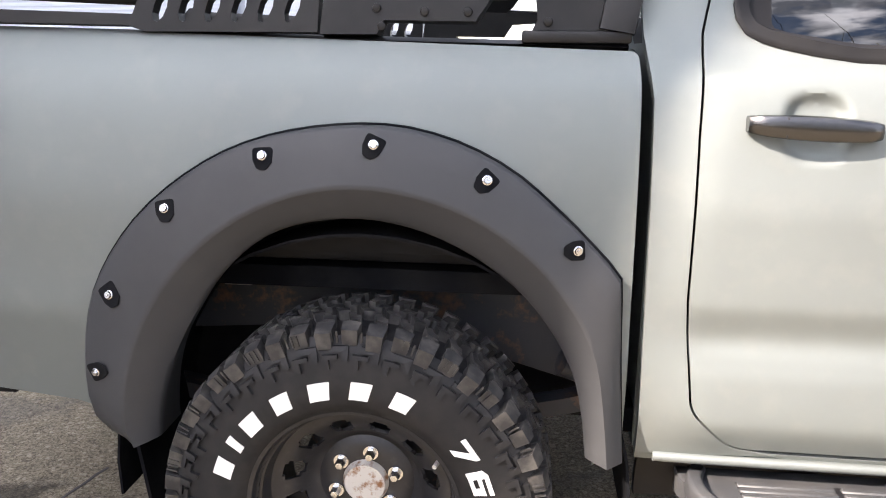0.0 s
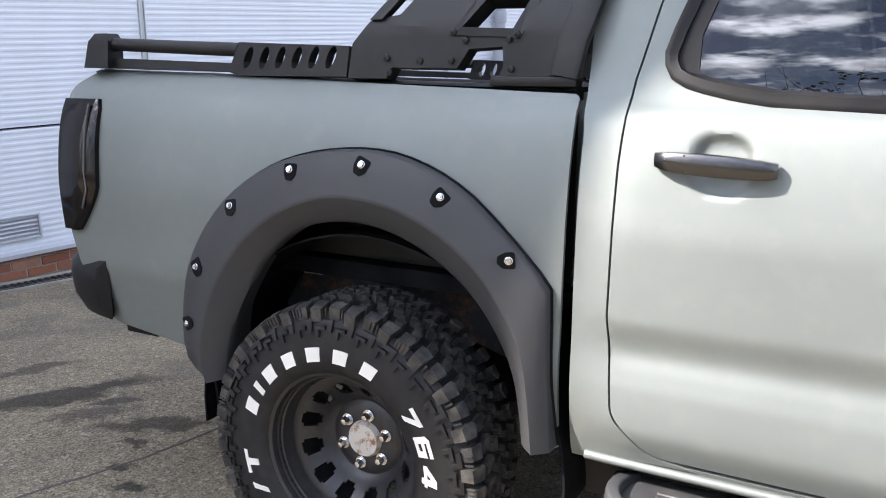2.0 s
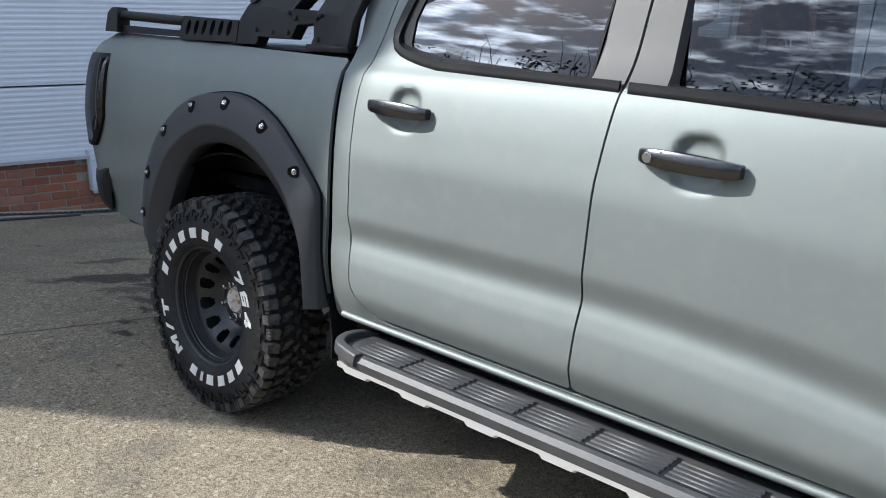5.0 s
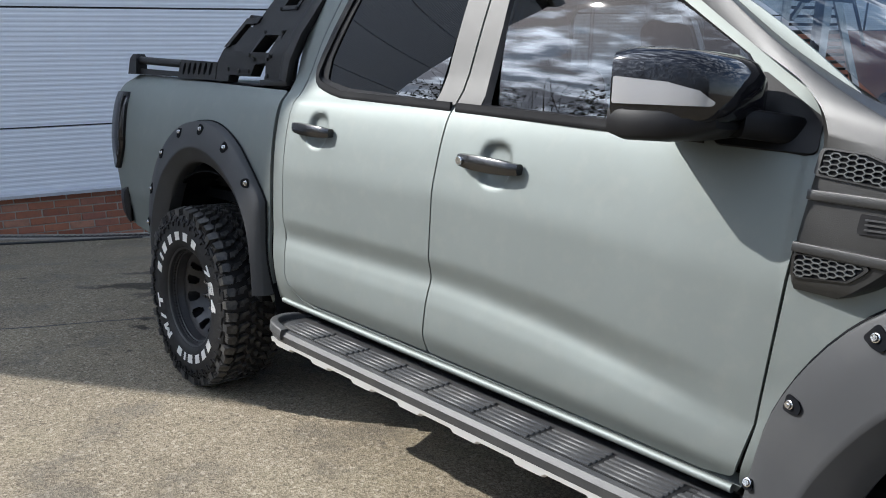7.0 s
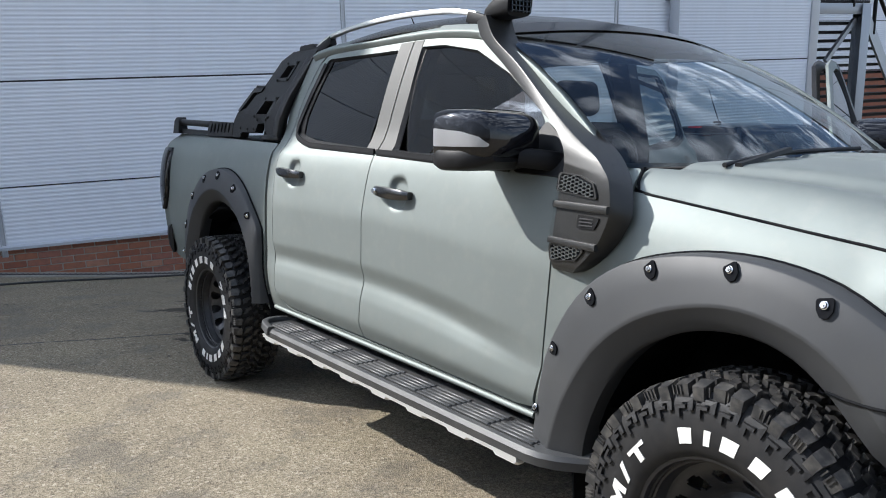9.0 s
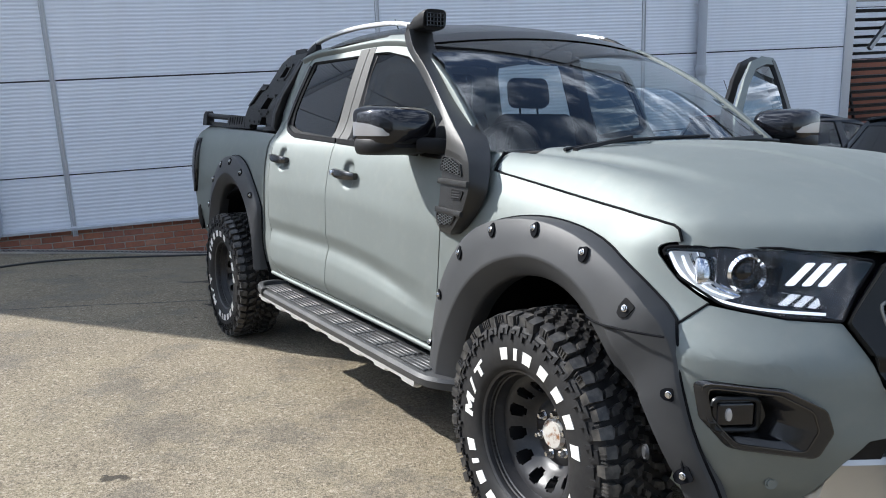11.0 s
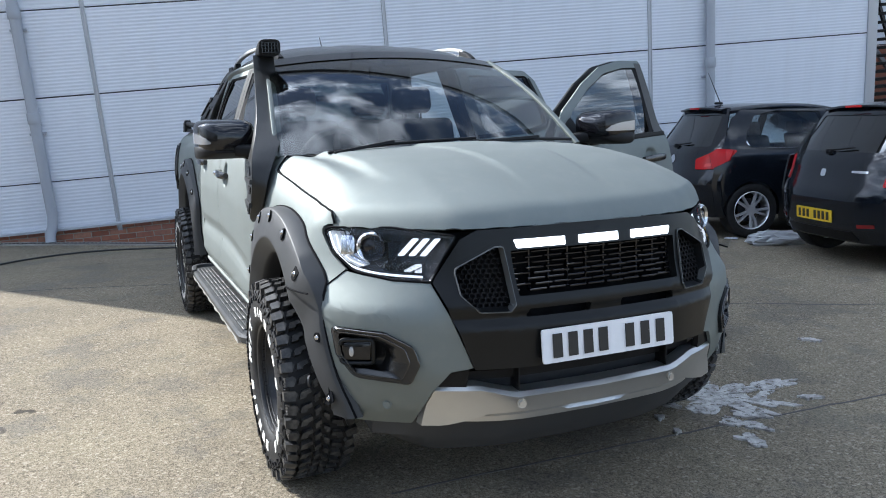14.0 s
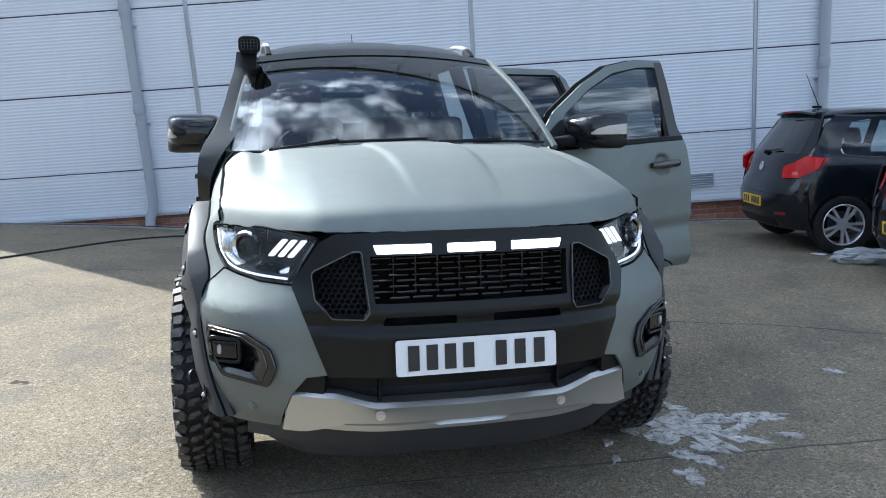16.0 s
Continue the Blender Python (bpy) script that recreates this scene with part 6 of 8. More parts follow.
    ribs = []
    for i in range(30):
        for k in range(4):
            a = radians(i * 12 - 2.6 + k * 1.6)
            r = 0.379
            ribs.append(box(0.022, 0.004, 0.0035, (r * math.cos(a), -0.125, r * math.sin(a)), (0, -math.degrees(a), 0), 0))
    part("shoulder_rib", join(*ribs), TREAD, tyre, smooth=False)["kind"] = "stuff"

    # raised white lettering; the maker's words stand as plain slanted blocks
    def ring_block(cells, name="letter", lab=""):
        bm = bmesh.new()
        hh = lambda r: np.interp(r, [0.222, 0.245, 0.275, 0.305, 0.330], [0.118, 0.131, 0.1345, 0.134, 0.131])
        lo, hi = [], []
        for d, r in cells:
            a = radians(d + turn)
            for lst, o in ((lo, -0.002), (hi, 0.0022)):
                lst.append(bm.verts.new((r * math.cos(a), -(hh(r) + o), r * math.sin(a))))
        bm.faces.new(hi)
        n = len(cells)
        for i in range(n):
            j = (i + 1) % n
            bm.faces.new((lo[i], lo[j], hi[j], hi[i]))
        bmesh.ops.recalc_face_normals(bm, faces=bm.faces)
        part(name, bm, WHITE, tyre, lab, smooth=False)

    R0, R1 = 0.253, 0.294

    def plain_word(angles, widths):
        for a, wd in zip(angles, widths):
            wd *= 0.70
            n = 4
            lower = [(a - wd / 2 + wd * i / n, R0 + 0.002) for i in range(n + 1)]
            upper = [(a + wd / 2 - wd * i / n - 1.2, R1 - 0.002) for i in range(n + 1)]
            ring_block(lower + upper, "letter_block", "plain white raised block")

    plain_word([161, 148.5, 136.5, 120, 103, 86, 68.5], [11, 5, 12, 11.5, 12.5, 12, 11.5])
    plain_word([-36, -51, -66, -82, -93.5, -105], [13, 12, 12.5, 12.5, 4.5, 11.5])

    def strokes(a, shape, wd):
        """shape: polygons in a unit cell, x to the right along the reading way, y outwards."""
        for poly in shape:
            ring_block([(a - (x - 0.5) * wd - 1.2 * y, R0 + (R1 - R0) * y) for x, y in poly])

    seven = [[(0, 1), (0, 0.74), (0.62, 0.74), (0.15, 0), (0.48, 0), (1, 0.8), (1, 1)]]
    six = [[(0, 0), (0, 0.8), (0.2, 1), (1, 1), (1, 0.78), (0.32, 0.78), (0.32, 0.62), (0.32, 0)], [(0.32, 0.62), (1, 0.62), (1, 0), (0.32, 0), (0.32, 0.2), (0.70, 0.2), (0.70, 0.42), (0.32, 0.42)]]
    four = [[(0.62, 0), (0.62, 1), (0.92, 1), (0.92, 0)], [(0.62, 1), (0.0, 0.42), (0.0, 0.18), (0.62, 0.18), (0.62, 0.38), (0.36, 0.38), (0.62, 0.68)], [(0.92, 0.18), (1.05, 0.18), (1.05, 0.38), (0.92, 0.38)]]
    em = [[(0, 0), (0, 1), (0.3, 1), (0.5, 0.55), (0.7, 1), (1, 1), (1, 0), (0.76, 0), (0.76, 0.55), (0.58, 0.15), (0.42, 0.15), (0.24, 0.55), (0.24, 0)]]
    stroke = [[(0.1, 0), (0.6, 1), (0.95, 1), (0.45, 0)]]
    tee = [[(0, 1), (1, 1), (1, 0.74), (0.65, 0.74), (0.65, 0), (0.35, 0), (0.35, 0.74), (0, 0.74)]]
    for a, sh, wd in ((36, seven, 10), (21, six, 11), (5.5, four, 11), (-134, em, 15), (-149, stroke, 9), (-165, tee, 13)):
        strokes(a, sh, wd)

    # steel wheel
    rim = [(0.205, -0.095), (0.222, -0.104), (0.226, -0.113), (0.221, -0.117), (0.213, -0.113), (0.209, -0.100), (0.211, -0.093), (0.206, -0.087), (0.200, -0.084), (0.199, -0.072), (0.195, -0.064), (0.194, -0.054), (0.190, -0.046), (0.186, 0.06), (0.19, 0.10), (0.205, 0.10)]
    part("rim", lathe(rim, 72, True), STEEL, w, "black steel wheel rim")
    disc_r = [0.040, 0.058, 0.075, 0.092, 0.104, 0.114, 0.123, 0.130, 0.137, 0.146, 0.156, 0.165, 0.171, 0.178, 0.187, 0.197]
    disc_h = [0.012, 0.010, 0.010, 0.013, 0.020, 0.014, 0.003, -0.006, -0.015, -0.026, -0.036, -0.042, -0.045, -0.048, -0.050, -0.050]
    nw, sub = 12, 20
    db = bmesh.new()
    rows = []
    for r, h in zip(disc_r, disc_h):
        rows.append([db.verts.new((r * math.cos(2 * math.pi * (i + 0.5) / (nw * sub)), h, r * math.sin(2 * math.pi * (i + 0.5) / (nw * sub)))) for i in range(nw * sub)])
    for k in range(len(rows) - 1):
        for i in range(nw * sub):
            j = (i + 1) % (nw * sub)
            ph = (i % sub)
            hole = abs(ph - 9) <= {7: 3, 8: 5, 9: 5, 10: 5, 11: 3}.get(k, -1)
            if not hole:
                db.faces.new((rows[k][i], rows[k][j], rows[k + 1][j], rows[k + 1][i]))
    bmesh.ops.delete(db, geom=[v for v in db.verts if not v.link_faces], context="VERTS")
    db.normal_update()
    if sum(f.normal.y for f in db.faces) > 0:
        bmesh.ops.reverse_faces(db, faces=db.faces)
    thicken(db, 0.007)
    part("wheel_disc", db, STEEL, w, "black pressed steel disc with slots")
    part("hub", lathe([(0.052, 0.0), (0.050, -0.014), (0.046, -0.018), (0.044, -0.024), (0.020, -0.026), (0.0, -0.0265)], 36), RUST, w, "rust-flecked bare hub", m=pose(0, 0.020, 0))
    for k in range(6):
        a = radians(60 * k + 20)
        nut = join(lathe([(0.0165, 0.0), (0.0165, -0.005)], 20), lathe([(0.0115, -0.004), (0.0115, -0.020), (0.008, -0.027), (0.0, -0.029)], 6))
        part("wheel_nut", nut, BOLT, w, "bright wheel nut", m=pose(0.0695 * math.cos(a), 0.011, 0.0695 * math.sin(a)), sharp=25)
    part("valve", tube([(0.165, -0.045, 0.09), (0.158, -0.068, 0.086)], 0.005, 8), RUST, w, "brass tyre valve")
    part("brake_drum", lathe([(0.0, 0.05), (0.135, 0.05), (0.15, 0.06), (0.15, 0.11), (0.0, 0.11)], 32), CHASSIS, w)
    return w


WHEEL_Y = 0.858
wr = make_wheel("wheel", 0, "black steel wheel with a mud-terrain tyre, white letters upright")
wf = make_wheel("wheel", -54, "black steel wheel with a mud-terrain tyre, letters turned")
for w, x in ((wr, 0.0), (wf, 3.22)):
    tagged(w, group="wheels of the pickup")
    w.parent = None
    copy_thing(w, pose(x, WHEEL_Y - 0.002 * x, 0.398, 0, 0, 180))
    w.matrix_basis = pose(x, -WHEEL_Y + 0.002 * x, 0.398)

# ---- side steps ----
for s, _ in BOTH:
    x0, x1 = 0.66, 2.80
    rings = []
    for i in range(41):
        t = i / 40
        x = x0 + (x1 - x0) * t
        end = min(1, t / 0.035, (1 - t) / 0.10)
        wv = 0.84 + (STEP_OUT - 0.84) * (1 - (1 - min(1, max(0, end))) ** 2)
        e = s * wv
        rings.append([(x, s * 0.78, STEP_Z - 0.055), (x, s * 0.78, STEP_Z - 0.002), (x, s * 0.805, STEP_Z + 0.004), (x, s * (wv - 0.035), STEP_Z + 0.004), (x, s * (wv - 0.010), STEP_Z), (x, e, STEP_Z - 0.014), (x, s * (wv - 0.006), STEP_Z - 0.042), (x, s * (wv - 0.05), STEP_Z - 0.055)])
    st = part("side_step", loft(rings), STEPGREY, truck, "dark grey running board with ribbed treads and silver edge", sharp=30)
    # end hump
    part("step_end", sweep(spline([(x0 + 0.045, s * 0.800, STEP_Z - 0.004), (x0 + 0.026, s * 0.860, STEP_Z + 0.006), (x0 + 0.028, s * (STEP_OUT - 0.065), STEP_Z + 0.008), (x0 + 0.060, s * (STEP_OUT - 0.022), STEP_Z + 0.004), (x0 + 0.15, s * (STEP_OUT - 0.010), STEP_Z - 0.008)], 6), rounded([(-0.020, -0.022), (0.020, -0.022), (0.016, 0.018), (-0.014, 0.018)], 0.009, 3)), STEPGREY, st, "raised lip round the step's end")
    n = 9
    a, b = x0 + 0.11, x1 - 0.20
    for k in range(n):
        xa, xb = a + (b - a) * k / n, a + (b - a) * (k + 1) / n - 0.011
        ribs = []
        for r in range(5):
            y = STEP_OUT - 0.040 - r * 0.0215
            ribs.append(box(xb - xa - (0.05 if k == n - 1 and r > 2 else 0), 0.0168, 0.008, ((xa + xb) / 2, s * y, STEP_Z + 0.006), (0, 0, 0), 0.003, 1))
        part("tread_pad", join(*ribs), STEPGREY, st)
    grooves = []
    for r in range(6):
        y = STEP_OUT - 0.040 + 0.0108 - r * 0.0215
        grooves.append(box(b - a, 0.0055, 0.002, ((a + b) / 2, s * y, STEP_Z + 0.0045), bev=0))
    for k in range(1, n):
        grooves.append(box(0.0125, 0.105, 0.002, (a + (b - a) * k / n - 0.005, s * (STEP_OUT - 0.083), STEP_Z + 0.0046), bev=0))
    part("tread_groove", join(*grooves), INK, st, "black grooves between treads", smooth=False)
    sil = []
    run = x1 - x0 - 0.20
    for k in range(8):
        for ph, dz in ((0.0, 0.0), (0.10, 0.0), (0.145, 0.010), (0.50, 0.010), (0.545, 0.0)):
            x, y = x0 + 0.06 + run * (k + ph) / 8, STEP_OUT - 0.012
            sil.append([(x, s * (y - 0.03), STEP_Z - 0.040), (x, s * (y + 0.006), STEP_Z - 0.040), (x, s * (y + 0.004), STEP_Z - 0.056 - dz), (x, s * (y - 0.012), STEP_Z - 0.064 - dz), (x, s * (y - 0.03), STEP_Z - 0.064 - dz)])
    part("step_trim", loft(sil), SILVER, st, "silver trim strip along the step edge", sharp=20)
    for x in (0.95, 1.7, 2.4):
        part("step_bracket", box(0.06, 0.30, 0.05, (x, s * 0.66, STEP_Z - 0.07)), UNDER, st)

# ---- door mirrors ----


def mirror(door, s, m):
    def ring(x, cy, cz, ry, rz, n=24, e=0.55):
        P = []
        for k in range(n):
            a = 2 * math.pi * k / n
            c, d = math.cos(a), math.sin(a)
            P.append((x, s * (cy + ry * math.copysign(abs(c) ** e, c)), cz + rz * math.copysign(abs(d) ** e, d)))
        return P

    shell = [ring(2.250, 0.957, 1.352, 0.104, 0.064, e=0.36), ring(2.258, 0.955, 1.352, 0.120, 0.074, e=0.36), ring(2.30, 0.950, 1.352, 0.127, 0.079, e=0.38), ring(2.36, 0.941, 1.350, 0.126, 0.078, e=0.40), ring(2.412, 0.934, 1.347, 0.121, 0.075, e=0.42), ring(2.450, 0.927, 1.343, 0.109, 0.064, e=0.46), ring(2.470, 0.920, 1.338, 0.084, 0.046, e=0.5), ring(2.479, 0.915, 1.335, 0.045, 0.022, e=0.5)]
    h = part("door_mirror", loft(shell), GLOSS, door, "gloss black door mirror with clear indicator", m=m, sharp=50)
    low = [ring(2.246, 0.957, 1.282, 0.108, 0.030, e=0.32), ring(2.29, 0.952, 1.278, 0.1285, 0.036, e=0.32), ring(2.37, 0.941, 1.278, 0.1275, 0.035, e=0.34), ring(2.42, 0.929, 1.282, 0.116, 0.030, e=0.36), ring(2.458, 0.914, 1.290, 0.090, 0.018, e=0.4)]
    part("mirror_underside", loft(low), TRIM, h, "black plastic underside", m=m)
    part("mirror_glass", box(0.004, 0.19, 0.125, (2.249, s * 0.955, 1.342), bev=0), CHROME, h, "mirror glass", m=m)
    SX, SY, SZ, SRY, SRZ, SE = (2.25, 2.258, 2.30, 2.36, 2.412, 2.45, 2.47), (0.957, 0.955, 0.950, 0.941, 0.934, 0.927, 0.920), (1.352, 1.352, 1.352, 1.350, 1.347, 1.343, 1.338), (0.104, 0.120, 0.127, 0.126, 0.121, 0.109, 0.084), (0.064, 0.074, 0.079, 0.078, 0.075, 0.064, 0.046), (0.36, 0.36, 0.38, 0.40, 0.42, 0.46, 0.5)

    def shell_at(x, z):
        cy, cz, ry, rz, e = (hermite(SX, c, x) for c in (SY, SZ, SRY, SRZ, SE))
        sn = min(1.0, abs(z - cz) / rz) ** (1 / e)
        return (x + 0.003, s * (cy + ry * math.sqrt(max(0.0, 1 - sn * sn)) ** e + 0.003), z)

    lens = rounded([(2.262, 1.316), (2.458, 1.316), (2.462, 1.324), (2.44, 1.345), (2.38, 1.360), (2.262, 1.370)], 0.005, 2)
    part("indicator", panel(lens, shell_at, 0.008, 0.012, 0.006, (0.5, s, 0)), LENS_W, h, "clear indicator lens", m=m)
    arm = [(2.50, s * 0.78, 1.27), (2.47, s * 0.83, 1.278), (2.43, s * 0.89, 1.285)]
    part("mirror_arm", sweep(arm, rounded([(-0.05, -0.03), (0.05, -0.03), (0.05, 0.03), (-0.05, 0.03)], 0.02, 3), (0, 0, 1)), TRIM, h, m=m)
    sail = rounded([(2.36, 1.238), (2.585, 1.230), (2.57, 1.30), (2.42, 1.395), (2.395, 1.36)], 0.015)
    part("mirror_mount", panel(sail, side(s, 0.008), 0.05, 0.05, 0.02, (0, s, 0)), TRIM, h, "black triangular mirror mount", m=m)


mirror(f_door, -1, ID)
mirror(l_front, 1, opened(HINGE_F, 69))

# ---- snorkel on the right wing and pillar ----
# rear edge, ridge and front edge of the outer shell, from the head down to the foot on the wing
SNK_REAR = [(2.020, 0.722, 1.735), (2.045, 0.728, 1.689), (2.215, 0.760, 1.571), (2.411, 0.803, 1.443), (2.545, 0.842, 1.361), (2.592, 0.864, 1.303), (2.610, 0.885, 1.243), (2.600, 0.894, 1.163), (2.585, 0.896, 1.060), (2.580, 0.890, 0.990), (2.583, 0.880, 0.968)]
SNK_RIDGE = [(2.085, 0.735, 1.752), (2.135, 0.745, 1.680), (2.292, 0.772, 1.576), (2.455, 0.804, 1.456), (2.612, 0.844, 1.358), (2.768, 0.892, 1.275), (2.815, 0.906, 1.222), (2.824, 0.911, 1.155), (2.795, 0.914, 1.075), (2.715, 0.910, 0.992), (2.680, 0.895, 0.968)]
SNK_FRONT = [(2.100, 0.632, 1.750), (2.130, 0.634, 1.682), (2.288, 0.648, 1.560), (2.462, 0.682, 1.440), (2.625, 0.728, 1.350), (2.745, 0.776, 1.286), (2.822, 0.822, 1.215), (2.850, 0.852, 1.141), (2.825, 0.862, 1.078), (2.745, 0.868, 0.998), (2.700, 0.866, 0.972)]


def on_snork(o):
    """A point on the flat outer face beside the wing, o proud of it."""
    def f(x, z):
        (xa, ya), (xb, yb) = ([hermite([p[2] for p in c[::-1]], [p[k] for p in c[::-1]], z) for k in (0, 1)] for c in (SNK_REAR, SNK_RIDGE))
        return Vector((x, -(ya + (yb - ya) * min(1.0, max(0.0, (x - xa) / (xb - xa))) + o), z))
    return f


rings = []
for i in range((len(SNK_REAR) - 1) * 5 + 1):
    A, B, C = (Vector([hermite(range(len(c)), [p[k] for p in c], i / 5) for k in range(3)]) for c in (SNK_REAR, SNK_RIDGE, SNK_FRONT))
    back = 0.06 if i < 8 * 5 else 0.05
    ring = [Vector((A.x + 0.004, A.y - back, A.z)), Vector((A.x, A.y - 0.012, A.z)), A.lerp(B, 0.07)]
    ring += [A.lerp(B, 0.90), B.lerp(A.lerp(C, 0.5), 0.03), B.lerp(C, 0.12), B.lerp(C, 0.85), C, C.lerp(Vector((A.x, A.y - back, A.z)), 0.5) - Vector((0, 0.02, 0))]
    rings.append([(p.x, -p.y, p.z) for p in ring])
snorkel = part("snorkel", loft(rings), COARSE, truck, "textured black plastic snorkel up the windscreen pillar", sharp=40)
hd = []
for t, cx, cy, cz, ry, rz in ((0, 2.06, -0.677, 1.735, 0.040, 0.026), (1, 2.055, -0.672, 1.757, 0.044, 0.030), (2, 2.085, -0.670, 1.772, 0.047, 0.034), (3, 2.165, -0.666, 1.782, 0.056, 0.041), (4, 2.182, -0.666, 1.782, 0.054, 0.040)):
    hd.append([(cx + 0.012 * math.sin(a), cy + ry * math.copysign(abs(math.cos(a)) ** 0.5, math.cos(a)), cz + rz * math.copysign(abs(math.sin(a)) ** 0.5, math.sin(a))) for a in [2 * math.pi * k / 24 for k in range(24)]])
head = part("snorkel_head", loft(hd), TRIM, snorkel, "black ram-air snorkel head")
for r in range(4):
    part("head_slat", box(0.012, 0.085, 0.005, (2.186, -0.666, 1.758 + r * 0.016), bev=0.002, seg=1), GLOSS, head)
for c in range(6):
    part("head_slat", box(0.010, 0.004, 0.058, (2.185, -0.706 + c * 0.016, 1.782), bev=0), GLOSS, head)
# inlet panels: raised ledges, honeycomb, small badge recess


for pts in ([(2.604, 1.160), (2.820, 1.157)], [(2.588, 1.057), (2.785, 1.053)]):
    P = [on_snork(0.004)(pts[0][0] + (pts[1][0] - pts[0][0]) * i / 6, pts[0][1] + (pts[1][1] - pts[0][1]) * i / 6) for i in range(7)]
    part("snorkel_ledge", sweep(P, rounded([(-0.008, -0.011), (0.007, -0.011), (0.005, 0.009), (-0.005, 0.009)], 0.003, 2), (0, 0, 1)), COARSE, snorkel)
for loop in ([(2.616, 1.247), (2.70, 1.241), (2.758, 1.222), (2.778, 1.180), (2.610, 1.196)], [(2.590, 1.043), (2.745, 1.043), (2.700, 1.006), (2.588, 0.994)]):
    R = rounded(loop, 0.010, 3)
    c = Vector((sum(p[0] for p in R) / len(R), sum(p[1] for p in R) / len(R)))
    fr = bmesh.new()
    rows = [[fr.verts.new(on_snork(o)(c.x + (p[0] - c.x) * k, c.y + (p[1] - c.y) * k)) for p in R] for k, o in ((1.05, -0.002), (1.03, 0.006), (0.93, 0.006), (0.91, 0.0015))]
    for a, b in zip(rows, rows[1:]):
        for i in range(len(R)):
            j = (i + 1) % len(R)
            fr.faces.new((a[i], a[j], b[j], b[i]))
    bmesh.ops.recalc_face_normals(fr, faces=fr.faces)
    part("inlet_frame", fr, COARSE, snorkel)
    part("inlet_back", panel([(c.x + (p[0] - c.x) * 0.95, c.y + (p[1] - c.y) * 0.95) for p in R], on_snork(0.0015), 0.05, 0.05, 0.001, (0, -1, 0)), UNDER, snorkel)
    cells = []
    inset = [(c.x + (p[0] - c.x) * 0.93, c.y + (p[1] - c.y) * 0.93) for p in R]
    for i in range(-14, 15):
        for j in range(-10, 11):
            hx_, hz_ = c.x + i * 0.0160, c.y + j * 0.0104 + (0.0052 if i % 2 else 0)
            q = [(hx_ - 0.0053, hz_ + 0.0052), (hx_ + 0.0053, hz_ + 0.0052), (hx_ + 0.0107, hz_), (hx_ + 0.0053, hz_ - 0.0052)]
            for a, b in zip(q, q[1:]):
                if inside(a, inset) and inside(b, inset):
                    cells.append(sweep([on_snork(0.003)(*a), on_snork(0.003)(*b)], [(-0.0012, -0.003), (0.0012, -0.003), (0.0012, 0.003), (-0.0012, 0.003)], (0, -1, 0)))
    if cells:
        part("honeycomb_mesh", join(*cells), HEXGREY, snorkel, "grey honeycomb mesh", smooth=False)
bad = rounded([(2.706, 1.136), (2.792, 1.133), (2.772, 1.100), (2.702, 1.098)], 0.006, 2)
part("badge_plate", slab(bad, lambda a, b, t: on_snork(0.004 - t)(a, b), 0.004), TRIM, snorkel, "small ribbed plate")
for k in range(3):
    part("badge_rib", box(0.05, 0.003, 0.003, tuple(on_snork(0.006)(2.742, 1.108 + k * 0.009)), (0, 0, 0), 0), STEPGREY, snorkel)

# ---- sports bar over the load bed ----
sports = thing("sports_bar", "black powder-coated steel sports bar on the load bed", "sports bar")


def leaf(s):
    def f(x, z, t=0.0):
        y = 0.775 - 0.10 * (z - 1.33) - 0.42 * max(0, z - 1.46)
        return (x, s * (y - t), z)

    return f


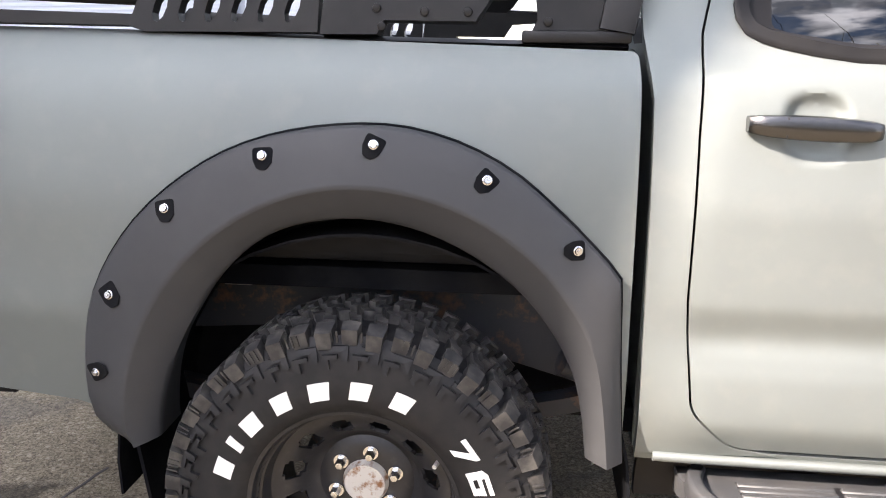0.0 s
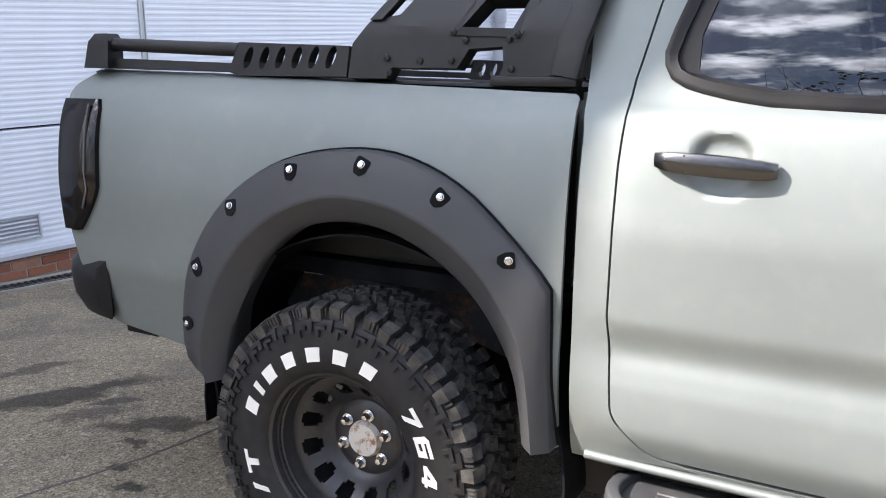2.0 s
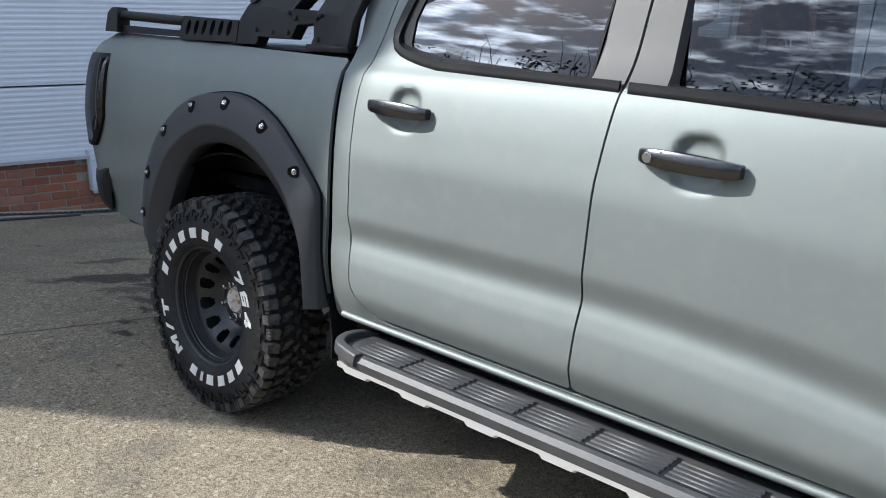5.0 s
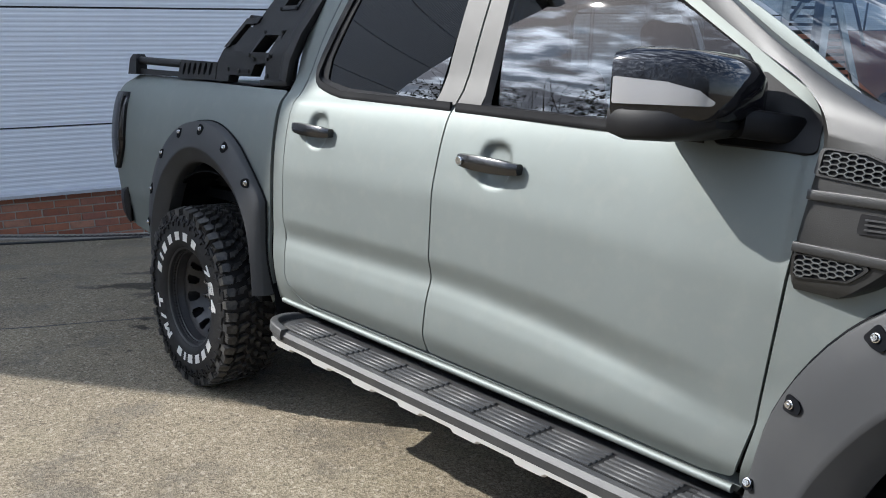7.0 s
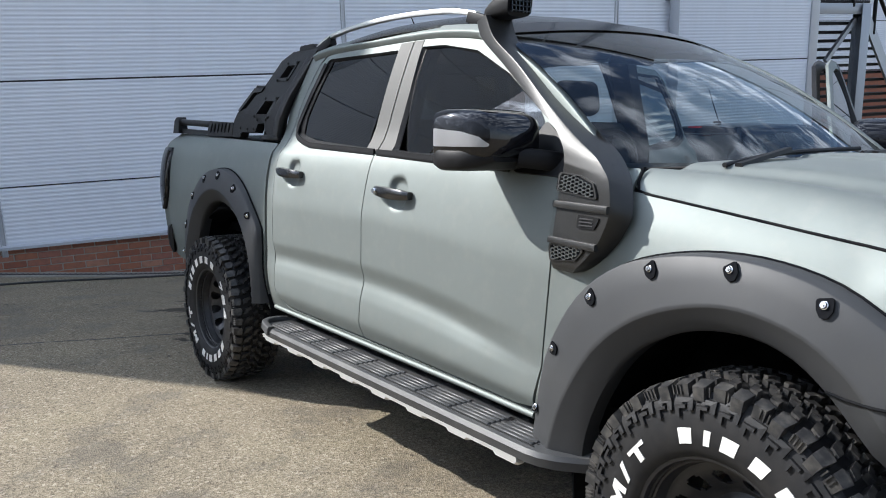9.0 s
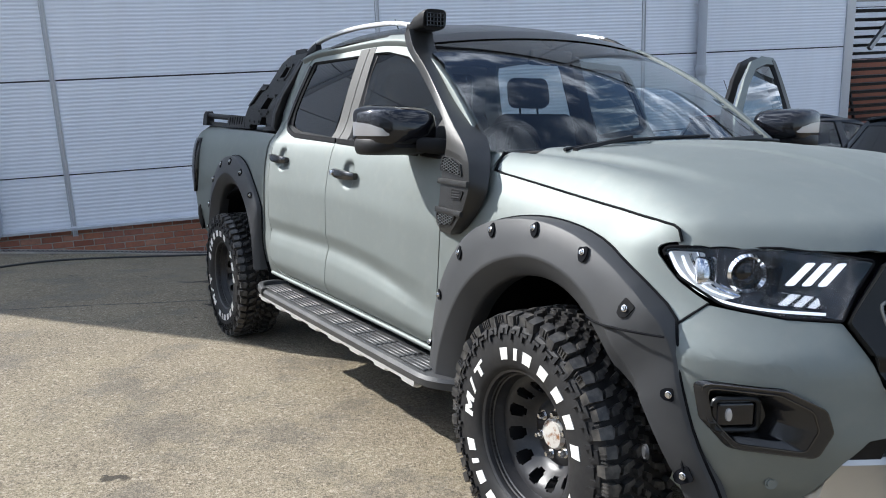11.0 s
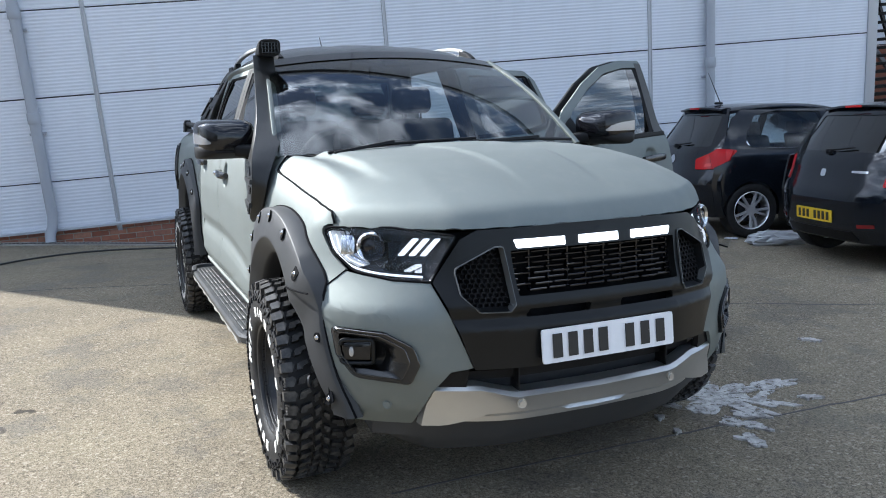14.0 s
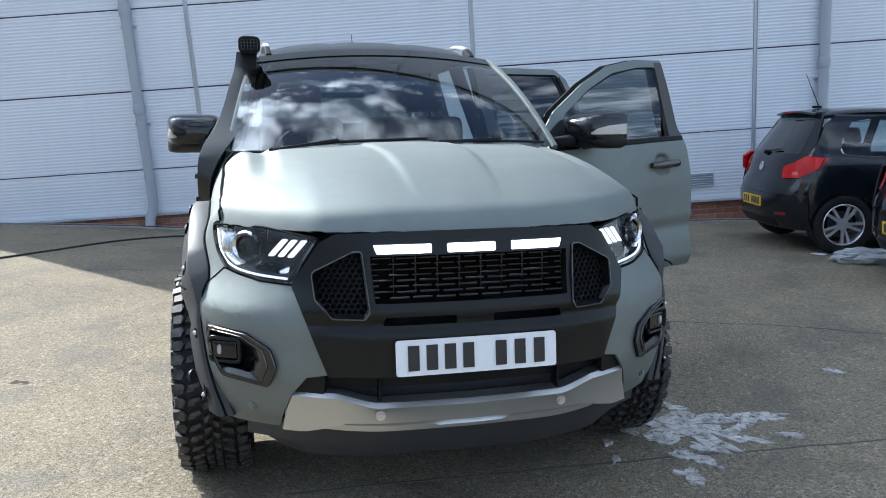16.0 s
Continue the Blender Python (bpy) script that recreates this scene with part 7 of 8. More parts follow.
for s, _ in BOTH:
    L = leaf(s)
    main = [(-0.095, 1.335), (0.02, 1.335), (0.035, 1.362), (0.215, 1.360), (0.245, 1.405), (0.33, 1.41), (0.335, 1.365), (0.325, 1.345), (0.495, 1.335), (0.505, 1.42), (0.53, 1.52), (0.60, 1.72), (0.62, 1.775), (0.34, 1.775), (0.24, 1.735), (0.165, 1.60), (0.135, 1.565), (0.10, 1.56), (0.045, 1.49), (-0.035, 1.478), (-0.085, 1.42)]
    w1 = [(0.225, 1.455), (0.355, 1.450), (0.385, 1.520), (0.275, 1.522)]
    w2 = [(0.325, 1.640), (0.42, 1.638), (0.445, 1.70), (0.360, 1.702)]
    sh = panel(main, lambda a, b: L(a, b), 0.06, 0.05, 0.045, (0, s, 0), holes=[w1, w2])
    mp = part("bar_side", sh, POWDER, sports, "folded black side plate", sharp=20)
    part("bar_edge", sweep([L(0.50, 1.34, -0.004), L(0.515, 1.42, -0.004), L(0.54, 1.52, -0.004), L(0.61, 1.72, -0.004)], rounded([(-0.05, -0.02), (0.02, -0.02), (0.02, 0.012), (-0.05, 0.004)], 0.01, 2), (0, s, 0)), POWDER, mp)
    # window frames proud of the plate
    for w in (w1, w2):
        c = Vector((sum(p[0] for p in w) / 4, sum(p[1] for p in w) / 4))
        fr = bmesh.new()
        big = [(c.x + (p[0] - c.x) * 1.42, c.y + (p[1] - c.y) * 1.55) for p in w]
        rows = [[fr.verts.new(L(*p, t)) for p in q] for q, t in ((big, 0.0), (big, -0.005), (w, -0.005), (w, 0.03))]
        for a, b in zip(rows, rows[1:]):
            for i in range(4):
                j = (i + 1) % 4
                fr.faces.new((a[i], a[j], b[j], b[i]))
        bmesh.ops.recalc_face_normals(fr, faces=fr.faces)
        part("bar_frame", fr, POWDER, mp, smooth=False)
        for p in big:
            q = (c.x + (p[0] - c.x) * 0.88, c.y + (p[1] - c.y) * 0.88)
            part("rivet", lathe([(0.009, 0.0), (0.008, 0.004), (0.0, 0.007)], 12), POWDER, mp, m=Matrix.Translation(L(*q, -0.005)) @ pose(0, 0, 0, 0, 0, 180 if s < 0 else 0))
    for q in ((0.02, 1.385), (0.115, 1.378), (0.20, 1.378), (0.03, 1.35), (0.235, 1.425), (0.345, 1.425), (0.355, 1.36)):
        part("rivet", lathe([(0.009, 0.0), (0.008, 0.004), (0.0, 0.007)], 12), POWDER, mp, m=Matrix.Translation(L(*q, -0.002)) @ pose(0, 0, 0, 0, 0, 180 if s < 0 else 0))
    part("bar_foot", box(0.21, 0.05, 0.024, (0.41, s * 0.757, 1.332), bev=0.006), POWDER, mp)
    # rear extension: pierced plate, round tube, end block
    ext = [(-1.045, 1.358), (-0.50, 1.350), (-0.46, 1.338), (-0.10, 1.338), (-0.095, 1.415), (-0.46, 1.428), (-0.485, 1.372), (-0.97, 1.386), (-1.045, 1.386)]
    ovals = []
    for k in range(6):
        cx = -0.425 + k * 0.055
        ovals.append([(cx + 0.0145 * math.cos(radians(a)) + 0.010 * math.sin(radians(a)), 1.386 + 0.030 * math.sin(radians(a))) for a in range(0, 360, 40)])
    ep = part("rear_rail", panel(ext, lambda a, b: L(a, b), 0.1, 0.05, 0.03, (0, s, 0), holes=ovals), POWDER, sports, "pierced black rear rail plate", sharp=20)
    part("rail_tube", tube([(-1.00, s * 0.762, 1.428), (-0.47, s * 0.750, 1.408)], 0.019, 16), POWDER, ep)
    part("rail_end", loft([[(-1.055, s * 0.795, 1.356), (-0.95, s * 0.795, 1.356), (-0.95, s * 0.735, 1.356), (-1.055, s * 0.735, 1.356)], [(-1.035, s * 0.79, 1.435), (-0.95, s * 0.79, 1.435), (-0.95, s * 0.735, 1.435), (-1.035, s * 0.735, 1.435)], [(-1.015, s * 0.78, 1.458), (-0.96, s * 0.78, 1.458), (-0.96, s * 0.74, 1.458), (-1.015, s * 0.74, 1.458)]]), POWDER, ep, sharp=20)
    # perforated rear leg
    part("step_plate", slab([(-0.035, 1.478), (0.0, 1.478), (0.075, 1.575), (0.17, 1.575), (0.18, 1.60), (0.06, 1.60)], lambda a, b, t: L(a, b, t - 0.01), 0.03), POWDER, mp)
top = [(0.50, y, 1.768) for y in (-0.60, -0.4, 0, 0.4, 0.60)]
part("cross_bar", sweep(top, rounded([(-0.10, -0.03), (0.10, -0.03), (0.08, 0.03), (-0.08, 0.03)], 0.025, 4), (0, 0, 1)), POWDER, sports, "black overhead cross bar")
part("cross_tube", tube([(0.10, -0.70, 1.59), (0.10, 0.70, 1.59)], 0.022, 12), POWDER, sports)

# ---- cabin ----


def seat(x, y, rear=False):
    st = thing("car_seat", "dark fabric car seat with a headrest", "car seat", group="seats in the cab")
    part("cushion", box(0.50, 0.50, 0.16, (x, y, 0.82), (0, -6, 0), 0.05, 3), SEAT, st)
    part("backrest", box(0.14, 0.50, 0.58, (x - 0.30, y, 1.13), (0, -16, 0), 0.05, 3), SEAT, st)
    part("headrest", box(0.10, 0.26, 0.17, (x - 0.42, y, 1.53), (0, -10, 0), 0.05, 3), SEAT, st)
    for d in (-0.06, 0.06):
        part("headrest_post", tube([(x - 0.40, y + d, 1.36), (x - 0.42, y + d, 1.47)], 0.006, 8), CHROME, st)
    return st


seat(1.85, -0.38)
seat(1.85, 0.38)
seat(1.02, -0.36)
seat(1.02, 0.36)
dash = [[(2.40, y, 1.02), (2.42, y, 1.20), (2.46, y, 1.245 + 0.015 * math.cos((y + 0.38) * 6)), (2.62, y, 1.262), (2.82 - 0.25 * y * y, y, 1.255), (2.80 - 0.25 * y * y, y, 1.0)] for y in [-0.74 + 1.48 * i / 24 for i in range(25)]]
part("dashboard", loft(dash), SEAT, truck, "black dashboard")
sw = part("steering_wheel", bmesh.new(), TRIM, truck, "black steering wheel")
ringp = [(0.185 * math.cos(2 * math.pi * i / 36), 0.185 * math.sin(2 * math.pi * i / 36), 0) for i in range(37)]
sw_bm = join(tube(ringp, 0.016, 10), tube([(-0.18, 0, 0), (0.18, 0, 0)], 0.018, 8), tube([(0, -0.18, 0), (0, 0, 0)], 0.018, 8), lathe([(0.0, -0.02), (0.07, -0.02), (0.07, 0.02), (0.0, 0.02)], 20, axis="Z"))
bmesh.ops.transform(sw_bm, matrix=pose(2.27, -0.38, 1.19, 0, -68, 0) @ pose(0, 0, 0, 0, 0, 90), verts=sw_bm.verts)
sw_bm.to_mesh(sw.data)
sw.data.materials.clear()
sw.data.materials.append(TRIM)
sw_bm.free()
part("rear_view_mirror", box(0.03, 0.24, 0.07, (2.10, 0.0, 1.66), (0, 15, 0), 0.02, 3), TRIM, truck)
part("sensor_cover", box(0.10, 0.12, 0.03, (2.14, 0.0, 1.725), (0, 28, 0), 0.01), TRIM, truck)
part("headliner", box(1.25, 1.15, 0.02, (1.30, 0, 1.735)), SEAT, truck)

# ---- parked hatchbacks: local x forward, y to the left, origin under the rear axle ----
BLACKCAR = plain("black_car_paint", (0.006, 0.008, 0.012), 0.12)
ALLOY = plain("silver_alloy", (0.78, 0.78, 0.80), 0.30, 0.75)
CAR_GLASS = glass("car_glass", (0.66, 0.74, 0.76), 1.5)


def hatchback(label, at, turn, rear_x=-0.62, roof_z=1.50, half=0.86, style=0):
    car = thing("hatchback_car", label, "car", (at[0], at[1], 0), rz=turn)
    # flank half-width by height
    zs, ws = [0.20, 0.35, 0.55, 0.75, 0.92, 1.0, 1.15, 1.30, 1.42, 1.50], [half - 0.06, half - 0.02, half, half - 0.003, half - 0.03, half - 0.06, half - 0.13, half - 0.21, half - 0.28, half - 0.36]

    def wid(x, z):
        w = hermite(zs, ws, z)
        w -= 0.16 * max(0, (-0.15 - x) / 0.5) ** 2.2 + 0.22 * max(0, (x - 2.75) / 0.6) ** 2.2
        return w

    def flank(s, off=0.0):
        return lambda x, z: (x, s * (wid(x, z) + off), z)

    def tail(off=0.0):
        """Maps (y, z) onto the car's back."""

        def f(y, z):
            x = hermite([0.22, 0.40, 0.62, 0.80, 0.95, 1.10, 1.25, 1.40, roof_z - 0.03], [rear_x + 0.10, rear_x + 0.01, rear_x, rear_x + 0.06, rear_x + 0.10, rear_x + 0.19, rear_x + 0.30, rear_x + 0.40, rear_x + 0.46], z)
            x += 0.26 * (abs(y) / half) ** 3.2
            return (x - off, y, z)

        return f

    def arch(cx):
        return arc(cx, 0.30, 0.335, 180, 0, 16)

    belt = 0.94
    low = [(-0.40, 0.24)] + arch(0.0) + [(0.36, 0.20), (2.16, 0.20)] + arch(2.52) + [(3.1, 0.24), (3.30, 0.45), (3.25, 0.72), (2.55, 0.93), (2.2, 0.98), (1.0, belt + 0.02), (-0.20, belt + 0.06), (-0.42, 0.96), (-0.47, 0.6)]
    up = [(-0.36, 0.97), (-0.20, belt + 0.055), (1.0, belt + 0.015), (2.15, 0.975), (1.75, 1.20), (1.25, 1.40), (0.85, roof_z - 0.04), (0.25, roof_z - 0.035), (-0.02, roof_z - 0.07), (-0.16, 1.33)]
    win = rounded([(0.03 if style else -0.06, 1.02, 0.05), (0.42, 0.995, 0.0), (0.93, 0.985, 0.01), (0.93, 1.385, 0.01), (0.40, 1.405, 0.0), (0.12, 1.36, 0.05), (-0.02 if not style else 0.05, 1.17, 0.03)], 0.02, 2)
    win2 = rounded([(1.02, 0.985, 0.01), (1.90, 0.99, 0.02), (1.62, 1.19, 0.03), (1.28, 1.355, 0.03), (1.02, 1.385, 0.01)], 0.02, 2)
    for s in (-1, 1):
        part("flank", panel(rounded([p if len(p) > 2 else (*p, 0.0) for p in low], 0), flank(s), 0.08, 0.05, 0.02, (0, s, 0)), BLACKCAR, car)
        part("upper_side", panel(rounded([(*p, 0.02) for p in up], 0.02, 2), flank(s, 0.001), 0.09, 0.06, 0.03, (0, s, 0), holes=[win, win2]), BLACKCAR, car)
        for w in (win, win2):
            g = part("side_window", panel(w, flank(s, -0.012), 0.2, 0.1, 0.004, (0, s, 0)), CAR_GLASS, car, "clear side window")
            g.visible_shadow = False
        edge = [flank(s, 0.006)(x, z) for x, z in ((-0.05, 1.075), (0.02, 1.01), (0.42, 0.985), (0.93, 0.975), (1.9, 0.985))]
        part("window_trim", tube(spline(edge, 5), 0.007, 6), CHROME if not style else TRIM, car)
        part("door_handle", box(0.17, 0.03, 0.03, (0.42, s * (wid(0.42, 0.85) + 0.012), 0.86), bev=0.012), BLACKCAR, car)
        # tail lamp
        lam = rounded([(half + 0.01, 1.0), (half - 0.20, 0.95), (half - 0.36, 0.88), (half - 0.33, 0.77), (half - 0.12, 0.78), (half - 0.0, 0.88)], 0.02) if not style else rounded([(half - 0.03, 0.98), (half - 0.15, 0.96), (half - 0.17, 0.74), (half - 0.04, 0.74)], 0.02)
        tl = part("tail_lamp", panel([(s * p[0], p[1]) for p in lam], tail(0.018), 0.05, 0.04, 0.03, (-1, 0, 0)), RED, car, "red tail lamp")
        if not style:
            wrap = rounded([(-0.47, 0.79), (-0.34, 0.85), (-0.17, 0.985), (-0.40, 1.005), (-0.49, 0.95)], 0.02)
            part("tail_lamp", panel(wrap, flank(s, 0.012), 0.05, 0.04, 0.03, (0, s, 0)), RED, car, "red tail lamp")
        if style:
            part("lamp_insert", panel([(s * p[0], p[1]) for p in rounded([(half - 0.05, 0.81), (half - 0.14, 0.81), (half - 0.15, 0.75), (half - 0.05, 0.75)], 0.01)], tail(0.022), 0.05, 0.04, 0.006, (-1, 0, 0)), LENS_W, tl)
        else:
            part("lamp_insert", panel([(s * p[0], p[1]) for p in rounded([(half - 0.10, 0.85), (half - 0.22, 0.835), (half - 0.22, 0.80), (half - 0.10, 0.82)], 0.01)], tail(0.022), 0.05, 0.04, 0.006, (-1, 0, 0)), plain("lit_red_lens", (0.75, 0.03, 0.03), 0.12) if s < 0 else bpy.data.materials["lit_red_lens"], tl)
        # door mirror
        part("car_mirror", box(0.10, 0.20, 0.13, (1.82, s * (half + 0.06), 1.03), bev=0.04, seg=3), BLACKCAR, car)
    # back: hatch with window, bumper
    hw = rounded([(-half + 0.24, 1.02, 0.03), (half - 0.24, 1.02, 0.03), (half - 0.36, roof_z - 0.13, 0.03), (-half + 0.36, roof_z - 0.13, 0.03)], 0.03, 2)
    bk = rounded([(-half + 0.16, 0.60), (half - 0.16, 0.60), (half - 0.03, 0.80, 0.02), (half - 0.07, 0.98, 0.02), (half - 0.32, roof_z - 0.05), (-half + 0.32, roof_z - 0.05), (-half + 0.07, 0.98, 0.02), (-half + 0.03, 0.80, 0.02)], 0.03)
    hatch = part("tailgate", panel(bk, tail(0.0), 0.07, 0.05, 0.02, (-1, 0, 0), holes=[hw]), BLACKCAR, car, "black tailgate")
    part("rear_window", panel(hw, tail(-0.008), 0.1, 0.1, 0.004, (-1, 0, 0)), GLASS_DARK, car, "dark rear window").visible_shadow = False
    bmp = rounded([(-half + 0.02, 0.24), (half - 0.02, 0.24), (half - 0.0, 0.45), (half - 0.02, 0.78), (half - 0.14, 0.60), (-half + 0.14, 0.60), (-half + 0.02, 0.78), (-half + 0.0, 0.45)], 0.02)
    bump = part("rear_bumper", panel(bmp, tail(0.02), 0.06, 0.04, 0.03, (-1, 0, 0)), BLACKCAR, car)
    part("bumper_insert", panel(rounded([(-0.5, 0.25), (0.5, 0.25), (0.45, 0.34), (-0.45, 0.34)], 0.02), tail(0.026), 0.1, 0.05, 0.006, (-1, 0, 0)), TRIM, bump)
    for s in (-1, 1):
        part("reflector_strip", panel([(s * a, b) for a, b in ((0.52, 0.38), (0.66, 0.39), (0.66, 0.42), (0.52, 0.41))], tail(0.026), 0.1, 0.05, 0.006, (-1, 0, 0)), plain("dark_red_reflector", (0.16, 0.01, 0.01), 0.2) if "dark_red_reflector" not in bpy.data.materials else bpy.data.materials["dark_red_reflector"], bump)
    pz = 0.455 if style else 0.50
    pl = part("number_plate", panel(rounded([(-0.26, pz - 0.055), (0.26, pz - 0.055), (0.26, pz + 0.055), (-0.26, pz + 0.055)], 0.01, 2), tail(0.028), 0.1, 0.06, 0.006, (-1, 0, 0)), PLATE_Y, car, "yellow rear plate with plain dark bars")
    for y in (-0.205, -0.147, -0.089, -0.031, 0.075, 0.138, 0.202):
        part("character_bar", panel([(y - 0.018, pz - 0.037), (y + 0.018, pz - 0.037), (y + 0.018, pz + 0.037), (y - 0.018, pz + 0.037)], tail(0.0305), 0.1, 0.1, 0.002, (-1, 0, 0)), INK, pl)
    # maker's mark and model name stand as plain shapes
    if style:
        bdg = panel(rounded([(-0.035, 0.80), (0.035, 0.80), (0.035, 0.865), (-0.035, 0.865)], 0.02), tail(0.004), 0.05, 0.05, 0.004, (-1, 0, 0))
        part("name_strip", panel([(-0.52, 0.845), (-0.36, 0.845), (-0.36, 0.865), (-0.52, 0.865)], tail(0.004), 0.05, 0.05, 0.003, (-1, 0, 0)), CHROME, hatch, "plain chrome strip")
    else:
        bdg = panel([(0.055 * math.cos(radians(a)), 0.87 + 0.05 * math.sin(radians(a))) for a in range(0, 360, 20)], tail(0.006), 0.05, 0.05, 0.006, (-1, 0, 0))
    part("badge", bdg, CHROME, hatch, "plain chrome badge")
    part("rear_wiper", join(tube([Vector(tail(0.02)(0.0, 1.03)), Vector(tail(0.02)(-0.30, 1.06))], 0.008, 6), box(0.05, 0.07, 0.05, tail(0.015)(0.0, 1.02), bev=0.015)), TRIM, hatch)
    # roof with spoiler
    def rf(x, y):
        return (x, y, hermite([-0.16, 0.0, 0.4, 0.9, 1.25], [roof_z - 0.045, roof_z - 0.015, roof_z, roof_z - 0.015, roof_z - 0.085], x) - 0.05 * (abs(y) / 0.6) ** 2.5)

    part("roof", panel(rounded([(-0.16, -0.50), (1.27, -0.50), (1.27, 0.50), (-0.16, 0.50)], 0.06), rf, 0.1, 0.08, 0.02, (0, 0, 1)), BLACKCAR, car)
    for s in (-1, 1):
        part("roof_side", sweep(spline([(-0.14, s * 0.525, roof_z - 0.09), (0.3, s * 0.535, roof_z - 0.055), (0.85, s * 0.53, roof_z - 0.062), (1.27, s * 0.545, roof_z - 0.14), (1.75, s * 0.625, 1.20), (2.20, s * 0.72, 0.965)], 4), rounded([(-0.05, -0.02), (0.05, -0.02), (0.05, 0.02), (-0.05, 0.02)], 0.012, 2), (0, s * 0.4, 1)), BLACKCAR, car)
    part("spoiler", sweep([(-0.17, -0.50, roof_z - 0.075), (-0.20, -0.25, roof_z - 0.052), (-0.21, 0, roof_z - 0.047), (-0.20, 0.25, roof_z - 0.052), (-0.17, 0.50, roof_z - 0.075)], rounded([(-0.045, -0.012), (0.06, -0.020), (0.06, 0.016), (-0.045, 0.010)], 0.008, 2), (0, 0, 1)), BLACKCAR, car, "black roof spoiler")
    part("high_brake_lamp", box(0.012, 0.22, 0.02, (-0.285, 0, roof_z - 0.052), bev=0.004), RED, car)
    if not style:
        part("aerial_base", box(0.10, 0.04, 0.03, (0.02, 0, roof_z + 0.005), bev=0.012), TRIM, car)
        part("aerial", tube([(0.04, 0, roof_z + 0.01), (-0.12, 0, roof_z + 0.36)], [0.006, 0.003], 6), TRIM, car, "thin black roof aerial")
    part("windscreen", panel(rounded([(-0.68, 0), (0.68, 0), (0.5, 1), (-0.5, 1)], 0.03), lambda a, b: (2.22 - 0.97 * b - 0.08 * a * a, a, 0.975 + (roof_z - 0.09 - 0.975) * b), 0.2, 0.2, 0.005, (1, 0, 1)), CAR_GLASS, car).visible_shadow = False
    part("bonnet", panel(rounded([(2.15, -0.74), (3.2, -0.62), (3.3, 0), (3.2, 0.62), (2.15, 0.74)], 0.08), lambda x, y: (x, y, 0.985 - 0.20 * max(0, (x - 2.15) / 1.1) ** 1.6 - 0.06 * (y / 0.74) ** 2), 0.12, 0.12, 0.02, (0, 0, 1)), BLACKCAR, car)
    part("front_bumper", box(0.12, 1.5, 0.5, (3.27, 0, 0.46), bev=0.05, seg=3), BLACKCAR, car)
    part("underside", box(3.5, 1.4, 0.25, (1.35, 0, 0.36), bev=0), UNDER, car, smooth=False)
    part("cabin_floor", box(2.2, 1.36, 0.05, (1.0, 0, 0.50), bev=0), SEAT, car, smooth=False)
    for x in (0.35, 1.35):
        for y in (-0.36, 0.36):
            part("seat_back", box(0.12, 0.46, 0.55, (x, y, 0.86), (0, -15, 0), 0.05, 3), SEAT, car)
            part("headrest", box(0.09, 0.26, 0.17, (x - 0.10, y, 1.20), (0, -12, 0), 0.045, 3), SEAT, car)
    part("petrol_flap", lathe([(0.085, 0.0), (0.085, -0.004), (0.0, -0.005)], 24), BLACKCAR, car, m=pose(0.02, -(wid(0.02, 0.82) + 0.001), 0.82)) if not style else None
    for x in (0.0, 2.52):
        for s in (-1, 1):
            base = pose(x, s * (half - 0.115), 0.31) if s < 0 else pose(x, s * (half - 0.115), 0.31, 0, 0, 180)
            tp = [(0.205, -0.09), (0.23, -0.105), (0.27, -0.108), (0.298, -0.098), (0.310, -0.07), (0.310, 0.07), (0.298, 0.098), (0.23, 0.105), (0.205, 0.09)]
            wh = part("car_wheel", lathe(tp, 40, True), RUBBER, car, "black tyre on a multi-spoke alloy wheel", m=base)
            part("alloy_rim", lathe([(0.205, -0.088), (0.214, -0.098), (0.208, -0.104), (0.198, -0.090), (0.19, 0.0), (0.19, 0.08), (0.205, 0.09)], 40, True), ALLOY, wh, m=base)
            for k in range(10):
                a = 72 * (k // 2) + (11 if k % 2 else -11) + 8
                sp = sweep([(0.045, -0.075, 0.0), (0.12, -0.088, 0.0), (0.200, -0.085, 0.0)], [(-0.016, -0.012), (0.016, -0.012), (0.012, 0.010), (-0.012, 0.010)], (0, -1, 0))
                part("spoke", sp, ALLOY, wh, m=base @ pose(0, 0, 0, 0, a, 0))
            part("wheel_centre", lathe([(0.06, -0.06), (0.058, -0.082), (0.03, -0.088), (0.0, -0.088)], 20), ALLOY, wh, m=base)
            part("brake_disc", lathe([(0.0, -0.02), (0.13, -0.02), (0.13, 0.0), (0.0, 0.0)], 24), CHASSIS, wh, m=base)
    return car


hatchback("black small hatchback with silver multi-spoke wheels parked by the wall", (-1.27, 5.34), 76, style=0)
hatchback("black compact hatchback with an upright tail parked in the yard", (1.10, 5.12), 76, style=1, half=0.84, roof_z=1.47)

# ---- steel stair by the set-back wing ----
stair = new("steel_staircase")
stair.matrix_basis = WALL
tagged(stair, "grey galvanised outdoor steel staircase with dark open treads", "staircase")
for k in range(16):
    v = 2.44 - 0.145 * k
    r = 13.40 + 1.50 * (2.60 - v)
    l = 12.30 + 0.55 * max(0, k - 8) * 0.29
    part("stair_tread", box(r - l, 0.05, 0.24, ((l + r) / 2, v, -1.35 - 0.10 * k), bev=0.004, seg=1), TRIM, stair, "dark open stair tread" if k == 0 else "")
part("stringer", sweep([(13.40, 2.72, -1.1), (17.0, 0.32, -2.7)], [(-0.02, -0.14), (0.02, -0.14), (0.02, 0.14), (-0.02, 0.14)], (0, 1, 0)), GALV, stair, "grey steel stringer")
